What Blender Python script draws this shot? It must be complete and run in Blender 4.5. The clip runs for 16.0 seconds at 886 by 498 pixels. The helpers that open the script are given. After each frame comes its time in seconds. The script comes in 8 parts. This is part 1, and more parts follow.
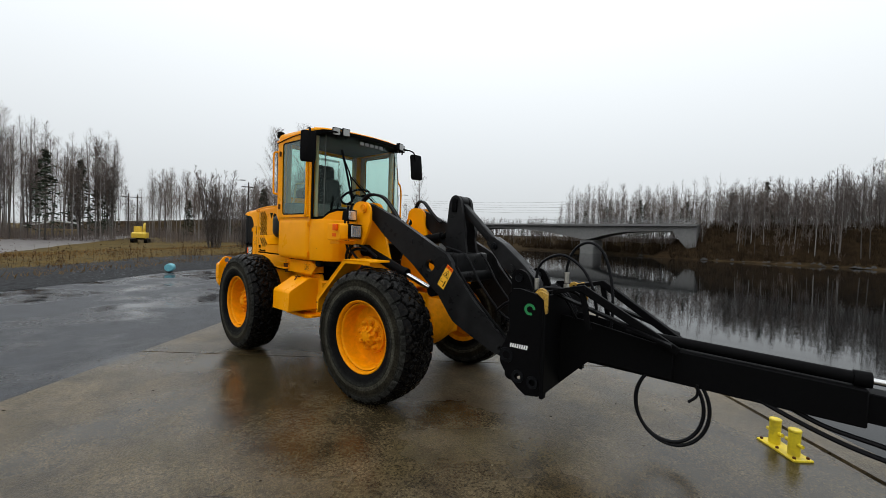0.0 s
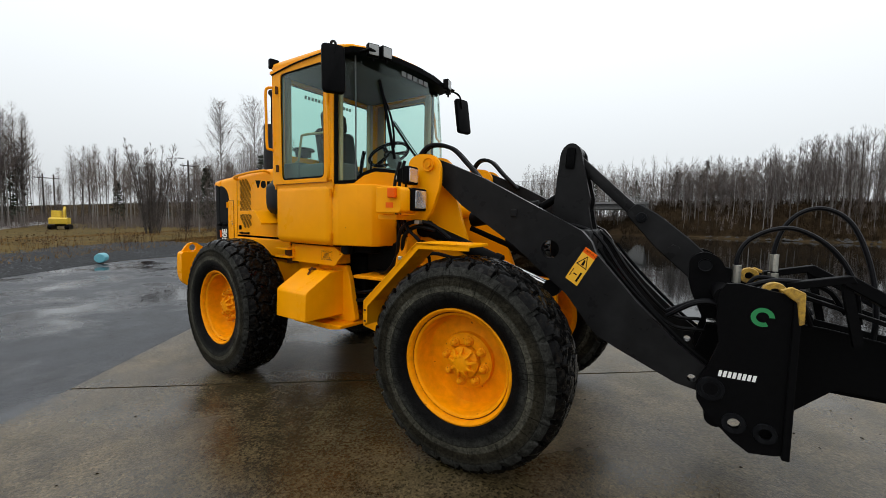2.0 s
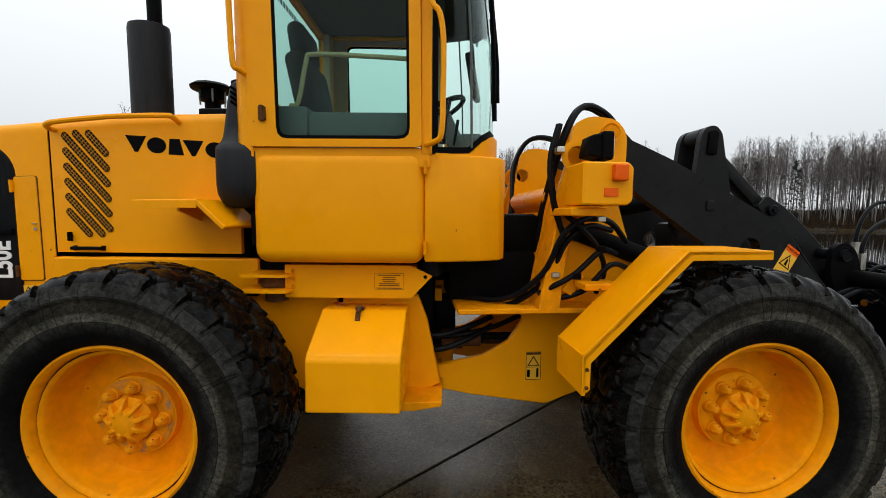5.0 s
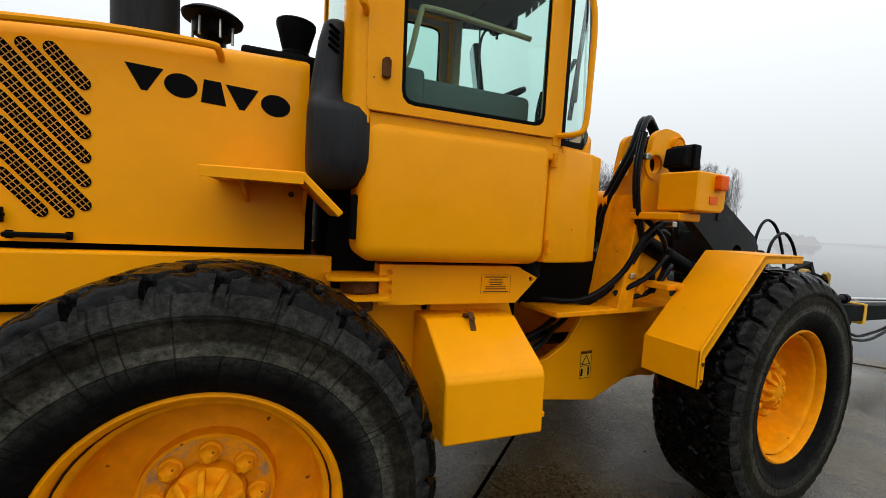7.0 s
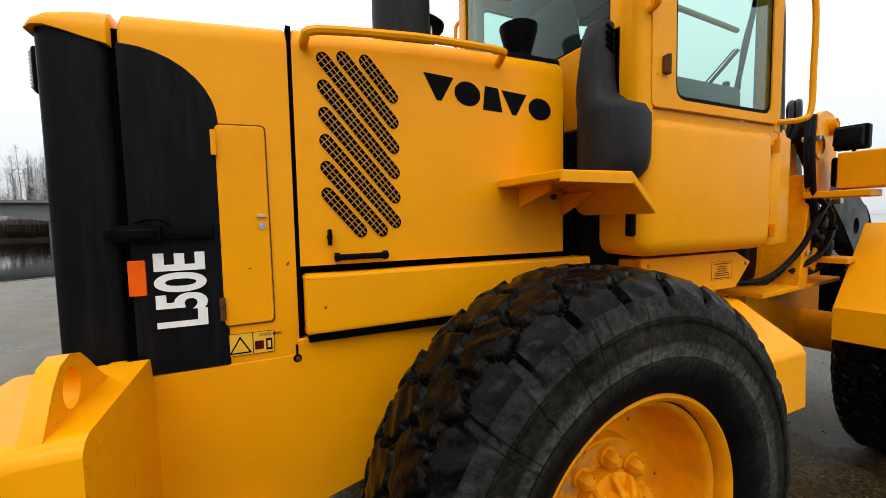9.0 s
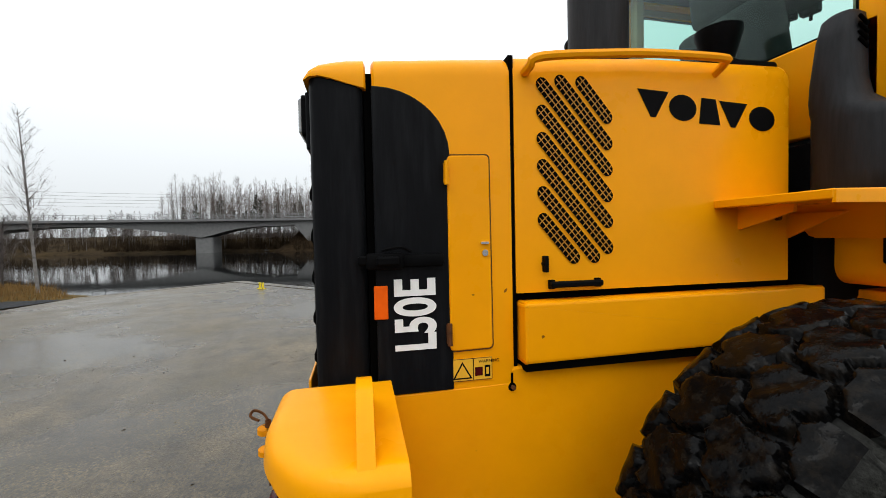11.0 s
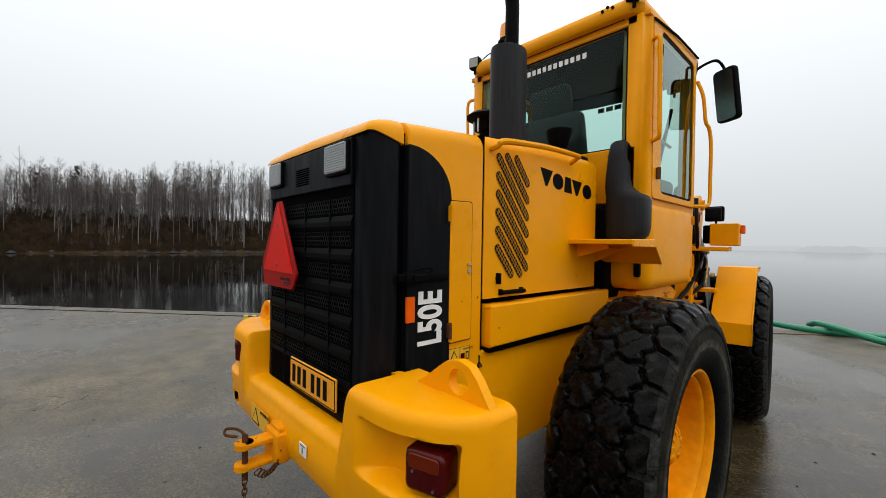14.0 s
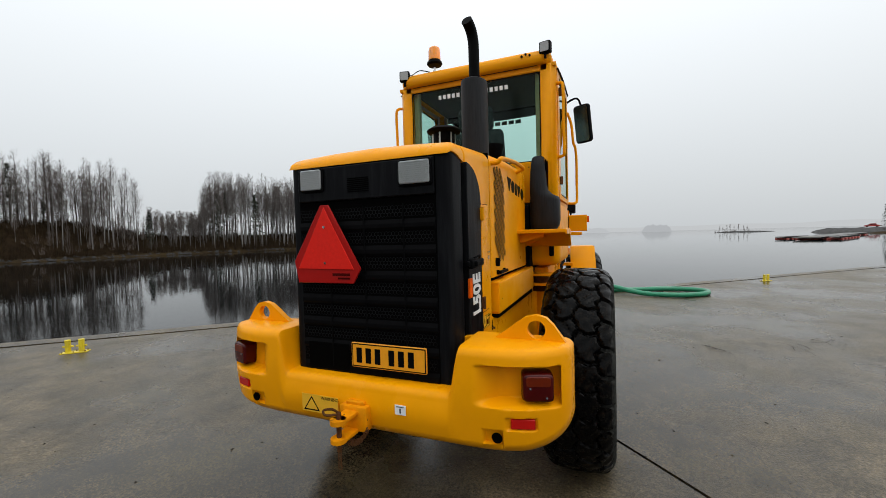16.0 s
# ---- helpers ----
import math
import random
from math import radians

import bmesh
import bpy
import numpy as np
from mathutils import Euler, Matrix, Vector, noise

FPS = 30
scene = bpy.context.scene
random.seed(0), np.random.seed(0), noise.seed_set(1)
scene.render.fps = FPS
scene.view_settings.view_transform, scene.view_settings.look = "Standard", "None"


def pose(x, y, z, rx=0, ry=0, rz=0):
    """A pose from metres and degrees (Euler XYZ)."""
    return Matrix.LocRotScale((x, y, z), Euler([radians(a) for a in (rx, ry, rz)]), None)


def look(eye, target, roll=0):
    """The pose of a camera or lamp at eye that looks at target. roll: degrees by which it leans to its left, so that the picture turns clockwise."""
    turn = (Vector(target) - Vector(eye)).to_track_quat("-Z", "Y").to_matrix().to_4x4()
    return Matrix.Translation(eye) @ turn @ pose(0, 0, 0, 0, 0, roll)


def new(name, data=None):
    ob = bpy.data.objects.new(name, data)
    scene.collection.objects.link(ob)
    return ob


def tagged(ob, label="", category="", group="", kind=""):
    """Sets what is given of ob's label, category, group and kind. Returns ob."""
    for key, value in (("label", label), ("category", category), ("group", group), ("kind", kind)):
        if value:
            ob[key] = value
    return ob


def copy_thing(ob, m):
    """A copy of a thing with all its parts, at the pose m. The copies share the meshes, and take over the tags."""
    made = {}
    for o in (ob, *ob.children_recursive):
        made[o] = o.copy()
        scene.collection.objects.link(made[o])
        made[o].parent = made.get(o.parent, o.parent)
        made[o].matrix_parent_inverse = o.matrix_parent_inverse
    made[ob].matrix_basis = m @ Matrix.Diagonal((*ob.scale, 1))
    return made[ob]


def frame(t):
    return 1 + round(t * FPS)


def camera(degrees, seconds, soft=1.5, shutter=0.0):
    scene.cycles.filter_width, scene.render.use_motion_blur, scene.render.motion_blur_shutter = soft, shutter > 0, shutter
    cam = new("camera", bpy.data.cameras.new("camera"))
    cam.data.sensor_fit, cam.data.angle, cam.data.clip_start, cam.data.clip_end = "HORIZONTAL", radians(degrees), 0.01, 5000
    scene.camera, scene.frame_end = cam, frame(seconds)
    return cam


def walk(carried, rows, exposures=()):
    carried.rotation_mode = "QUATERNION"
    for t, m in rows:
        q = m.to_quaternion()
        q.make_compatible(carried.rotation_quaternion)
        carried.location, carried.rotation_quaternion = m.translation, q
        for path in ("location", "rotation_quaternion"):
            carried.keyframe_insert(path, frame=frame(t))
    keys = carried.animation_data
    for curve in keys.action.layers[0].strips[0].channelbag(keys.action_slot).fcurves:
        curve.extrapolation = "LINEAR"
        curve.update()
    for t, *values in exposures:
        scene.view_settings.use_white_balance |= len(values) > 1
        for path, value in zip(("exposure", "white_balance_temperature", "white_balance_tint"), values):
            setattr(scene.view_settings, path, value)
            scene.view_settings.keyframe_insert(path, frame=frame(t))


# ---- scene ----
# ---- camera ----
cam = camera(96.0, 16.0, soft=0.8)
PATH = [
    (0, (4.385, -3.119, 1.597), (3.042, -1.638, 1.541), 2.04),
    (0.5, (3.942, -3.028, 1.556), (2.642, -1.510, 1.482), -0.81),
    (1, (3.499, -2.934, 1.535), (2.234, -1.390, 1.414), 0.92),
    (1.5, (3.050, -2.849, 1.525), (1.847, -1.257, 1.394), 2.36),
    (2, (2.592, -2.768, 1.494), (1.431, -1.146, 1.349), 1.11),
    (2.5, (2.144, -2.726, 1.485), (1.041, -1.062, 1.364), 2.62),
    (3, (1.733, -2.707, 1.503), (0.834, -0.925, 1.375), 0.98),
    (3.5, (1.323, -2.689, 1.516), (0.597, -0.838, 1.306), 0.93),
    (3.7, (1.151, -2.678, 1.499), (0.515, -0.794, 1.282), 1.34),
    (5.8, (-0.468, -2.280, 1.472), (-0.169, -0.308, 1.318), 0.59),
    (6, (-0.568, -2.239, 1.455), (-0.197, -0.280, 1.292), 1.16),
    (6.5, (-0.811, -2.133, 1.444), (-0.258, -0.218, 1.280), 1.89),
    (7, (-1.060, -2.056, 1.430), (-0.342, -0.195, 1.283), 3.41),
    (7.5, (-1.304, -2.000, 1.389), (-0.470, -0.188, 1.239), 3.40),
    (8, (-1.602, -1.889, 1.365), (-0.738, -0.092, 1.208), 3.80),
    (8.5, (-1.878, -1.741, 1.369), (-1.022, 0.061, 1.235), 3.21),
    (9, (-2.066, -1.637, 1.409), (-1.241, 0.180, 1.267), -1.04),
    (9.5, (-2.174, -1.554, 1.406), (-1.457, 0.307, 1.255), -0.49),
    (10, (-2.254, -1.504, 1.405), (-1.711, 0.415, 1.251), -0.02),
    (10.2, (-2.283, -1.483, 1.404), (-1.778, 0.447, 1.259), -0.32),
    (12.3, (-2.611, -1.584, 1.554), (-2.259, 0.384, 1.609), -1.51),
    (12.5, (-2.648, -1.603, 1.555), (-2.192, 0.344, 1.579), -2.01),
    (13, (-2.762, -1.602, 1.515), (-2.030, 0.258, 1.468), 0.45),
    (13.5, (-2.935, -1.553, 1.513), (-1.813, 0.102, 1.484), 0.68),
    (14, (-3.196, -1.504, 1.504), (-1.832, -0.041, 1.483), 0.97),
    (14.5, (-3.448, -1.407, 1.493), (-1.911, -0.128, 1.466), -0.53),
    (15, (-3.690, -1.260, 1.501), (-2.044, -0.124, 1.483), -2.15),
    (15.5, (-3.920, -1.159, 1.550), (-2.175, -0.181, 1.553), -2.37),
    (16, (-4.046, -1.010, 1.517), (-2.199, -0.245, 1.453), -1.53),
]
walk(cam, [(t, look(eye, target, roll)) for t, eye, target, roll in PATH],
     exposures=[(0.0, -0.10), (1.0, -0.04), (3.5, 0.02), (6.0, -0.07), (7.0, -0.05), (8.5, 0.18), (10.0, 0.22), (12.5, -0.02), (14.0, -0.11), (15.0, -0.17), (16.0, -0.18)])

# ---- world and light: a bright, even overcast ----
world = bpy.data.worlds.new("overcast_sky")
scene.world = world
world.use_nodes = True
wn = world.node_tree
for n in list(wn.nodes):
    wn.nodes.remove(n)
w_out = wn.nodes.new("ShaderNodeOutputWorld")
w_bg = wn.nodes.new("ShaderNodeBackground")
w_sky = wn.nodes.new("ShaderNodeTexSky")
w_sky.sky_type = 'NISHITA'
w_sky.sun_disc = False
w_sky.sun_elevation = radians(38)
w_sky.sun_rotation = radians(160)
w_sky.dust_density = 6.0
w_mix = wn.nodes.new("ShaderNodeMix")
w_mix.data_type = 'RGBA'
w_mix.inputs["Factor"].default_value = 0.94
w_mix.inputs["B"].default_value = (9.0, 9.45, 9.75, 1)
w_co = wn.nodes.new("ShaderNodeTexCoord")
w_xyz = wn.nodes.new("ShaderNodeSeparateXYZ")
wn.links.new(w_co.outputs["Generated"], w_xyz.inputs["Vector"])
w_up = wn.nodes.new("ShaderNodeMapRange")            # an overcast sky is brightest overhead
for key, val in (("From Min", 0.0), ("From Max", 1.0), ("To Min", 0.76), ("To Max", 1.95)):
    w_up.inputs[key].default_value = val
wn.links.new(w_xyz.outputs["Z"], w_up.inputs["Value"])
w_mul = wn.nodes.new("ShaderNodeVectorMath")
w_mul.operation = 'SCALE'
wn.links.new(w_sky.outputs["Color"], w_mix.inputs["A"])
wn.links.new(w_mix.outputs["Result"], w_mul.inputs["Vector"])
wn.links.new(w_up.outputs["Result"], w_mul.inputs["Scale"])
wn.links.new(w_mul.outputs["Vector"], w_bg.inputs["Color"])
w_bg.inputs["Strength"].default_value = 0.1
wn.links.new(w_bg.outputs["Background"], w_out.inputs["Surface"])

sun_data = bpy.data.lights.new("sun", 'SUN')
sun_data.energy = 0.5
sun_data.angle = radians(25)
sun_data.color = (1.0, 0.98, 0.94)
sun = new("sun", sun_data)
sun.matrix_world = look((0, 0, 30), (10, 14, 0))

# ---- materials ----
def material(name, color, rough=0.5, metal=0.0, coat=0.0, grain=0.0, grain_scale=40.0, blotch=0.0, blotch_scale=2.0,
             blotch_color=None, bump=0.0, bump_scale=60.0, spec=0.5, rough_var=0.0, stretch=(1, 1, 1)):
    m = bpy.data.materials.new(name)
    m.use_nodes = True
    nt = m.node_tree
    b = nt.nodes["Principled BSDF"]
    b.inputs["Roughness"].default_value = rough
    b.inputs["Metallic"].default_value = metal
    b.inputs["Coat Weight"].default_value = coat
    b.inputs["Coat Roughness"].default_value = 0.08
    b.inputs["Specular IOR Level"].default_value = spec
    coord = nt.nodes.new("ShaderNodeTexCoord")
    mp = nt.nodes.new("ShaderNodeMapping")
    mp.inputs["Scale"].default_value = stretch
    nt.links.new(coord.outputs["Object"], mp.inputs["Vector"])
    c4 = (*color, 1)
    last = None
    rgb = nt.nodes.new("ShaderNodeRGB")
    rgb.outputs[0].default_value = c4
    last = rgb.outputs[0]

    def noise_tex(scale, detail=4.0, rough_n=0.6):
        n = nt.nodes.new("ShaderNodeTexNoise")
        n.inputs["Scale"].default_value = scale
        n.inputs["Detail"].default_value = detail
        n.inputs["Roughness"].default_value = rough_n
        nt.links.new(mp.outputs["Vector"], n.inputs["Vector"])
        return n
    if grain:
        n = noise_tex(grain_scale)
        mx = nt.nodes.new("ShaderNodeMix")
        mx.data_type, mx.blend_type = 'RGBA', 'MULTIPLY'
        mx.inputs["Factor"].default_value = 1.0
        rp = nt.nodes.new("ShaderNodeMapRange")
        rp.inputs["From Min"].default_value, rp.inputs["From Max"].default_value = 0.3, 0.7
        rp.inputs["To Min"].default_value, rp.inputs["To Max"].default_value = 1 - grain, 1 + grain
        nt.links.new(n.outputs["Fac"], rp.inputs["Value"])
        nt.links.new(last, mx.inputs["A"])
        nt.links.new(rp.outputs["Result"], mx.inputs["B"])
        last = mx.outputs["Result"]
    if blotch:
        n = noise_tex(blotch_scale, 5.0, 0.65)
        rp = nt.nodes.new("ShaderNodeMapRange")
        rp.inputs["From Min"].default_value, rp.inputs["From Max"].default_value = 0.48, 0.72
        rp.inputs["To Min"].default_value, rp.inputs["To Max"].default_value = 0.0, blotch
        nt.links.new(n.outputs["Fac"], rp.inputs["Value"])
        mx = nt.nodes.new("ShaderNodeMix")
        mx.data_type = 'RGBA'
        nt.links.new(rp.outputs["Result"], mx.inputs["Factor"])
        nt.links.new(last, mx.inputs["A"])
        mx.inputs["B"].default_value = (*(blotch_color or tuple(c * 0.4 for c in color)), 1)
        last = mx.outputs["Result"]
        if rough_var:
            rr = nt.nodes.new("ShaderNodeMapRange")
            rr.inputs["From Min"].default_value, rr.inputs["From Max"].default_value = 0.35, 0.65
            rr.inputs["To Min"].default_value, rr.inputs["To Max"].default_value = max(rough - rough_var, 0.02), min(rough + rough_var, 1)
            nt.links.new(n.outputs["Fac"], rr.inputs["Value"])
            nt.links.new(rr.outputs["Result"], b.inputs["Roughness"])
    nt.links.new(last, b.inputs["Base Color"])
    if bump:
        n = noise_tex(bump_scale, 3.0)
        bp = nt.nodes.new("ShaderNodeBump")
        bp.inputs["Strength"].default_value = bump
        bp.inputs["Distance"].default_value = 0.01
        nt.links.new(n.outputs["Fac"], bp.inputs["Height"])
        nt.links.new(bp.outputs["Normal"], b.inputs["Normal"])
    return m


def glass_material(name, color, rough=0.0, least=0.016):
    m = bpy.data.materials.new(name)
    m.use_nodes = True
    nt = m.node_tree
    nt.nodes.remove(nt.nodes["Principled BSDF"])
    out = nt.nodes["Material Output"]
    tr = nt.nodes.new("ShaderNodeBsdfTransparent")
    tr.inputs["Color"].default_value = (*color, 1)
    gl = nt.nodes.new("ShaderNodeBsdfGlossy")
    gl.inputs["Roughness"].default_value = rough
    gl.inputs["Color"].default_value = (0.82, 0.97, 0.92, 1)
    lw = nt.nodes.new("ShaderNodeLayerWeight")
    lw.inputs["Blend"].default_value = 0.5
    pw = nt.nodes.new("ShaderNodeMath")
    pw.operation = 'POWER'
    pw.inputs[1].default_value = 3.2
    fr = nt.nodes.new("ShaderNodeMapRange")
    fr.inputs["To Min"].default_value, fr.inputs["To Max"].default_value = least, 0.9
    nt.links.new(lw.outputs["Facing"], pw.inputs[0])
    nt.links.new(pw.outputs[0], fr.inputs["Value"])
    mx = nt.nodes.new("ShaderNodeMixShader")
    nt.links.new(fr.outputs["Result"], mx.inputs["Fac"])
    nt.links.new(tr.outputs["BSDF"], mx.inputs[1])
    nt.links.new(gl.outputs["BSDF"], mx.inputs[2])
    nt.links.new(mx.outputs["Shader"], out.inputs["Surface"])
    return m


YELLOW = material("yellow_paint", (0.86, 0.332, 0.0008), 0.36, spec=0.10, coat=0.035, grain=0.03, grain_scale=7, blotch=0.12, blotch_scale=3.0,
                  blotch_color=(0.76, 0.27, 0.002), rough_var=0.12, bump=0.03, bump_scale=25)
YELLOW_WORN = material("worn_yellow_paint", (0.80, 0.280, 0.0008), 0.5, spec=0.06, grain=0.12, grain_scale=18, blotch=0.28, blotch_scale=7.0,
                       blotch_color=(0.36, 0.14, 0.02), rough_var=0.15, bump=0.06, bump_scale=30)


def add_chips(m, scale, size, share, color):
    """Sparse chips where the paint has come off."""
    nt = m.node_tree
    b = nt.nodes["Principled BSDF"]
    base = b.inputs["Base Color"].links[0].from_socket
    co = nt.nodes.new("ShaderNodeTexCoord")
    wob = nt.nodes.new("ShaderNodeTexNoise")
    wob.inputs["Scale"].default_value = scale * 5
    nt.links.new(co.outputs["Object"], wob.inputs["Vector"])
    shift = nt.nodes.new("ShaderNodeVectorMath")
    shift.operation = 'MULTIPLY_ADD'
    shift.inputs[1].default_value = (0.02, 0.02, 0.02)
    nt.links.new(wob.outputs["Color"], shift.inputs[0])
    nt.links.new(co.outputs["Object"], shift.inputs[2])
    v = nt.nodes.new("ShaderNodeTexVoronoi")
    v.inputs["Scale"].default_value = scale
    nt.links.new(shift.outputs["Vector"], v.inputs["Vector"])
    near = nt.nodes.new("ShaderNodeMapRange")
    for key, val in (("From Min", size), ("From Max", size * 0.7), ("To Min", 0.0), ("To Max", 0.85)):
        near.inputs[key].default_value = val
    nt.links.new(v.outputs["Distance"], near.inputs["Value"])
    some = nt.nodes.new("ShaderNodeSeparateColor")
    nt.links.new(v.outputs["Color"], some.inputs["Color"])
    pick = nt.nodes.new("ShaderNodeMath")
    pick.operation = 'LESS_THAN'
    pick.inputs[1].default_value = share
    nt.links.new(some.outputs[0], pick.inputs[0])
    both = nt.nodes.new("ShaderNodeMath")
    both.operation = 'MULTIPLY'
    nt.links.new(near.outputs["Result"], both.inputs[0])
    nt.links.new(pick.outputs[0], both.inputs[1])
    mx = nt.nodes.new("ShaderNodeMix")
    mx.data_type = 'RGBA'
    nt.links.new(both.outputs[0], mx.inputs["Factor"])
    nt.links.new(base, mx.inputs["A"])
    mx.inputs["B"].default_value = (*color, 1)
    nt.links.new(mx.outputs["Result"], b.inputs["Base Color"])


add_chips(YELLOW, 11.0, 0.055, 0.22, (0.10, 0.035, 0.008))
add_chips(YELLOW_WORN, 16.0, 0.10, 0.35, (0.07, 0.028, 0.010))
DARK = material("charcoal_paint", (0.005, 0.0053, 0.0062), 0.42, spec=0.05, grain=0.2, grain_scale=30, blotch=0.4, blotch_scale=5, blotch_color=(0.022, 0.023, 0.025), rough_var=0.12, bump=0.04, stretch=(5, 5, 0.5))
ARM_GREY = material("graphite_paint", (0.009, 0.009, 0.0095), 0.38, spec=0.1, grain=0.15, grain_scale=20, blotch=0.6, blotch_scale=4, blotch_color=(0.020, 0.020, 0.021), rough_var=0.16, bump=0.05)
PLASTIC = material("ribbed_black_plastic", (0.014, 0.0145, 0.016), 0.5, spec=0.12, grain=0.25, grain_scale=14, blotch=0.5, blotch_scale=5, blotch_color=(0.022, 0.023, 0.026), stretch=(6, 6, 0.6), bump=0.05)
BLACK = material("matt_black", (0.0032, 0.0032, 0.0035), 0.5, spec=0.03, grain=0.2)
# near black that stands in for the shade inside gaps, slots and holes
RECESS_SHADE = material("recess_shade_black", (0.0015, 0.0015, 0.0015), 0.95, spec=0.02)
TREAD = material("wet_tread_rubber", (0.0020, 0.0020, 0.0021), 0.20, spec=0.065, grain=0.7, grain_scale=90, blotch=0.8, blotch_scale=40, blotch_color=(0.012, 0.009, 0.006), rough_var=0.14, bump=0.22, bump_scale=45)


def sidewall_material():
    """Tyre flank: clean black next to the rim, a pale scuffed ring, brown dried mud outside it, fine radial cracks."""
    m = material("scuffed_sidewall", (1, 1, 1), 0.70, spec=0.06, bump=0.5, bump_scale=85)
    nt = m.node_tree
    b = nt.nodes["Principled BSDF"]
    co = nt.nodes.new("ShaderNodeTexCoord")
    sp = nt.nodes.new("ShaderNodeSeparateXYZ")
    nt.links.new(co.outputs["Object"], sp.inputs["Vector"])

    def math_node(op, a, b_=None, c=None):
        n = nt.nodes.new("ShaderNodeMath")
        n.operation = op
        for k, v in enumerate((a, b_, c)):
            if v is None:
                continue
            if isinstance(v, (int, float)):
                n.inputs[k].default_value = v
            else:
                nt.links.new(v, n.inputs[k])
        return n.outputs[0]

    def noise_tex(scale, detail, rough_n):
        n = nt.nodes.new("ShaderNodeTexNoise")
        n.inputs["Scale"].default_value, n.inputs["Detail"].default_value, n.inputs["Roughness"].default_value = scale, detail, rough_n
        nt.links.new(co.outputs["Object"], n.inputs["Vector"])
        return n.outputs["Fac"]

    def remap(v, a, b_, c, d):
        n = nt.nodes.new("ShaderNodeMapRange")
        for key, val in zip(("From Min", "From Max", "To Min", "To Max"), (a, b_, c, d)):
            n.inputs[key].default_value = val
        nt.links.new(v, n.inputs["Value"])
        return n.outputs["Result"]

    def times(a, v):
        n = nt.nodes.new("ShaderNodeMix")
        n.data_type, n.blend_type = 'RGBA', 'MULTIPLY'
        n.inputs["Factor"].default_value = 1.0
        nt.links.new(a, n.inputs["A"])
        nt.links.new(v, n.inputs["B"])
        return n.outputs["Result"]
    ang = math_node('ARCTAN2', sp.outputs["Z"], sp.outputs["X"])
    rad = math_node('SQRT', math_node('ADD', math_node('MULTIPLY', sp.outputs["X"], sp.outputs["X"]), math_node('MULTIPLY', sp.outputs["Z"], sp.outputs["Z"])))
    worn = math_node('ADD', rad, math_node('MULTIPLY', math_node('SUBTRACT', noise_tex(9.0, 6.0, 0.6), 0.5), 0.016))
    ramp = nt.nodes.new("ShaderNodeValToRGB")
    stops = ((0.345, (0.0025, 0.0025, 0.0025)), (0.398, (0.0033, 0.0033, 0.0034)), (0.432, (0.0177, 0.0177, 0.0153)), (0.446, (0.0209, 0.0202, 0.0169)), (0.450, (0.0532, 0.0508, 0.0378)),
             (0.478, (0.0419, 0.0403, 0.0315)), (0.486, (0.0169, 0.0146, 0.0096)), (0.536, (0.0137, 0.0125, 0.0088)), (0.545, (0.0242, 0.0242, 0.0209)), (0.590, (0.0177, 0.0177, 0.0161)), (0.612, (0.0065, 0.0065, 0.0065)))
    el = ramp.color_ramp.elements
    for k, (r, c) in enumerate(stops):
        e = el[k] if k < 2 else el.new((r - 0.3) / 0.35)
        e.position, e.color = (r - 0.3) / 0.35, (*c, 1)
    nt.links.new(remap(worn, 0.3, 0.65, 0.0, 1.0), ramp.inputs["Fac"])
    col = times(ramp.outputs["Color"], remap(noise_tex(6.0, 5.0, 0.65), 0.32, 0.68, 0.45, 1.5))
    col = times(col, remap(noise_tex(48.0, 6.0, 0.8), 0.34, 0.66, 0.35, 1.6))

    def thin(v, half):
        """1 but for a dark line where v is nearly nought."""
        return remap(math_node('ABSOLUTE', v), half, half * 1.8, 0.36, 1.0)
    for count, shift, turn in ((31.0, 0.16, 0.0), (13.0, 0.24, 0.37)):      # cracks and mould lines that run outward
        turns = math_node('ADD', math_node('MULTIPLY', ang, count / (2 * math.pi)), math_node('MULTIPLY', noise_tex(2.1, 3.0, 0.6), shift * 2))
        saw = math_node('SUBTRACT', math_node('FRACT', math_node('ADD', turns, turn)), 0.5)
        line = thin(saw, 0.0009 * count / 2)
        col = times(col, math_node('MAXIMUM', line, remap(noise_tex(4.0, 2.0, 0.5), 0.45, 0.6, 0.0, 1.0)))
    for r in (0.447, 0.541):                                               # mould lines round the flank
        col = times(col, thin(math_node('SUBTRACT', rad, r), 0.0011))
    nt.links.new(col, b.inputs["Base Color"])
    return m


SIDEWALL = sidewall_material()
DARKAMBER = material("dark_amber_lens", (0.13, 0.013, 0.0015), 0.25, spec=0.2, coat=0.06, grain=0.1)
HOSE = material("black_hose", (0.004, 0.004, 0.005), 0.4, spec=0.1, grain=0.2)
CHIPPED = material("chipped_flange_paint", (0.70, 0.245, 0.002), 0.55, spec=0.06, grain=0.15, grain_scale=30, blotch=1.0, blotch_scale=16.0, blotch_color=(0.10, 0.145, 0.135))
STEEL = material("bare_steel", (0.55, 0.55, 0.55), 0.22, metal=1.0, grain=0.1)
BRASS = material("zinc_fitting", (0.5, 0.48, 0.42), 0.35, metal=1.0, grain=0.2)
RUST = material("rusty_metal", (0.10, 0.040, 0.014), 0.85, spec=0.08, grain=0.4, blotch=0.6, blotch_scale=12, blotch_color=(0.06, 0.03, 0.02), bump=0.3)
WHITE = material("white_decal", (0.78, 0.78, 0.76), 0.5, grain=0.03)
ORANGE = material("orange_plastic", (0.80, 0.11, 0.004), 0.35, spec=0.1, coat=0.04, grain=0.06)
HEAD_LENS = material("headlamp_glass", (0.78, 0.79, 0.80), 0.22, metal=0.75, grain=0.25, grain_scale=60, stretch=(1, 8, 1))
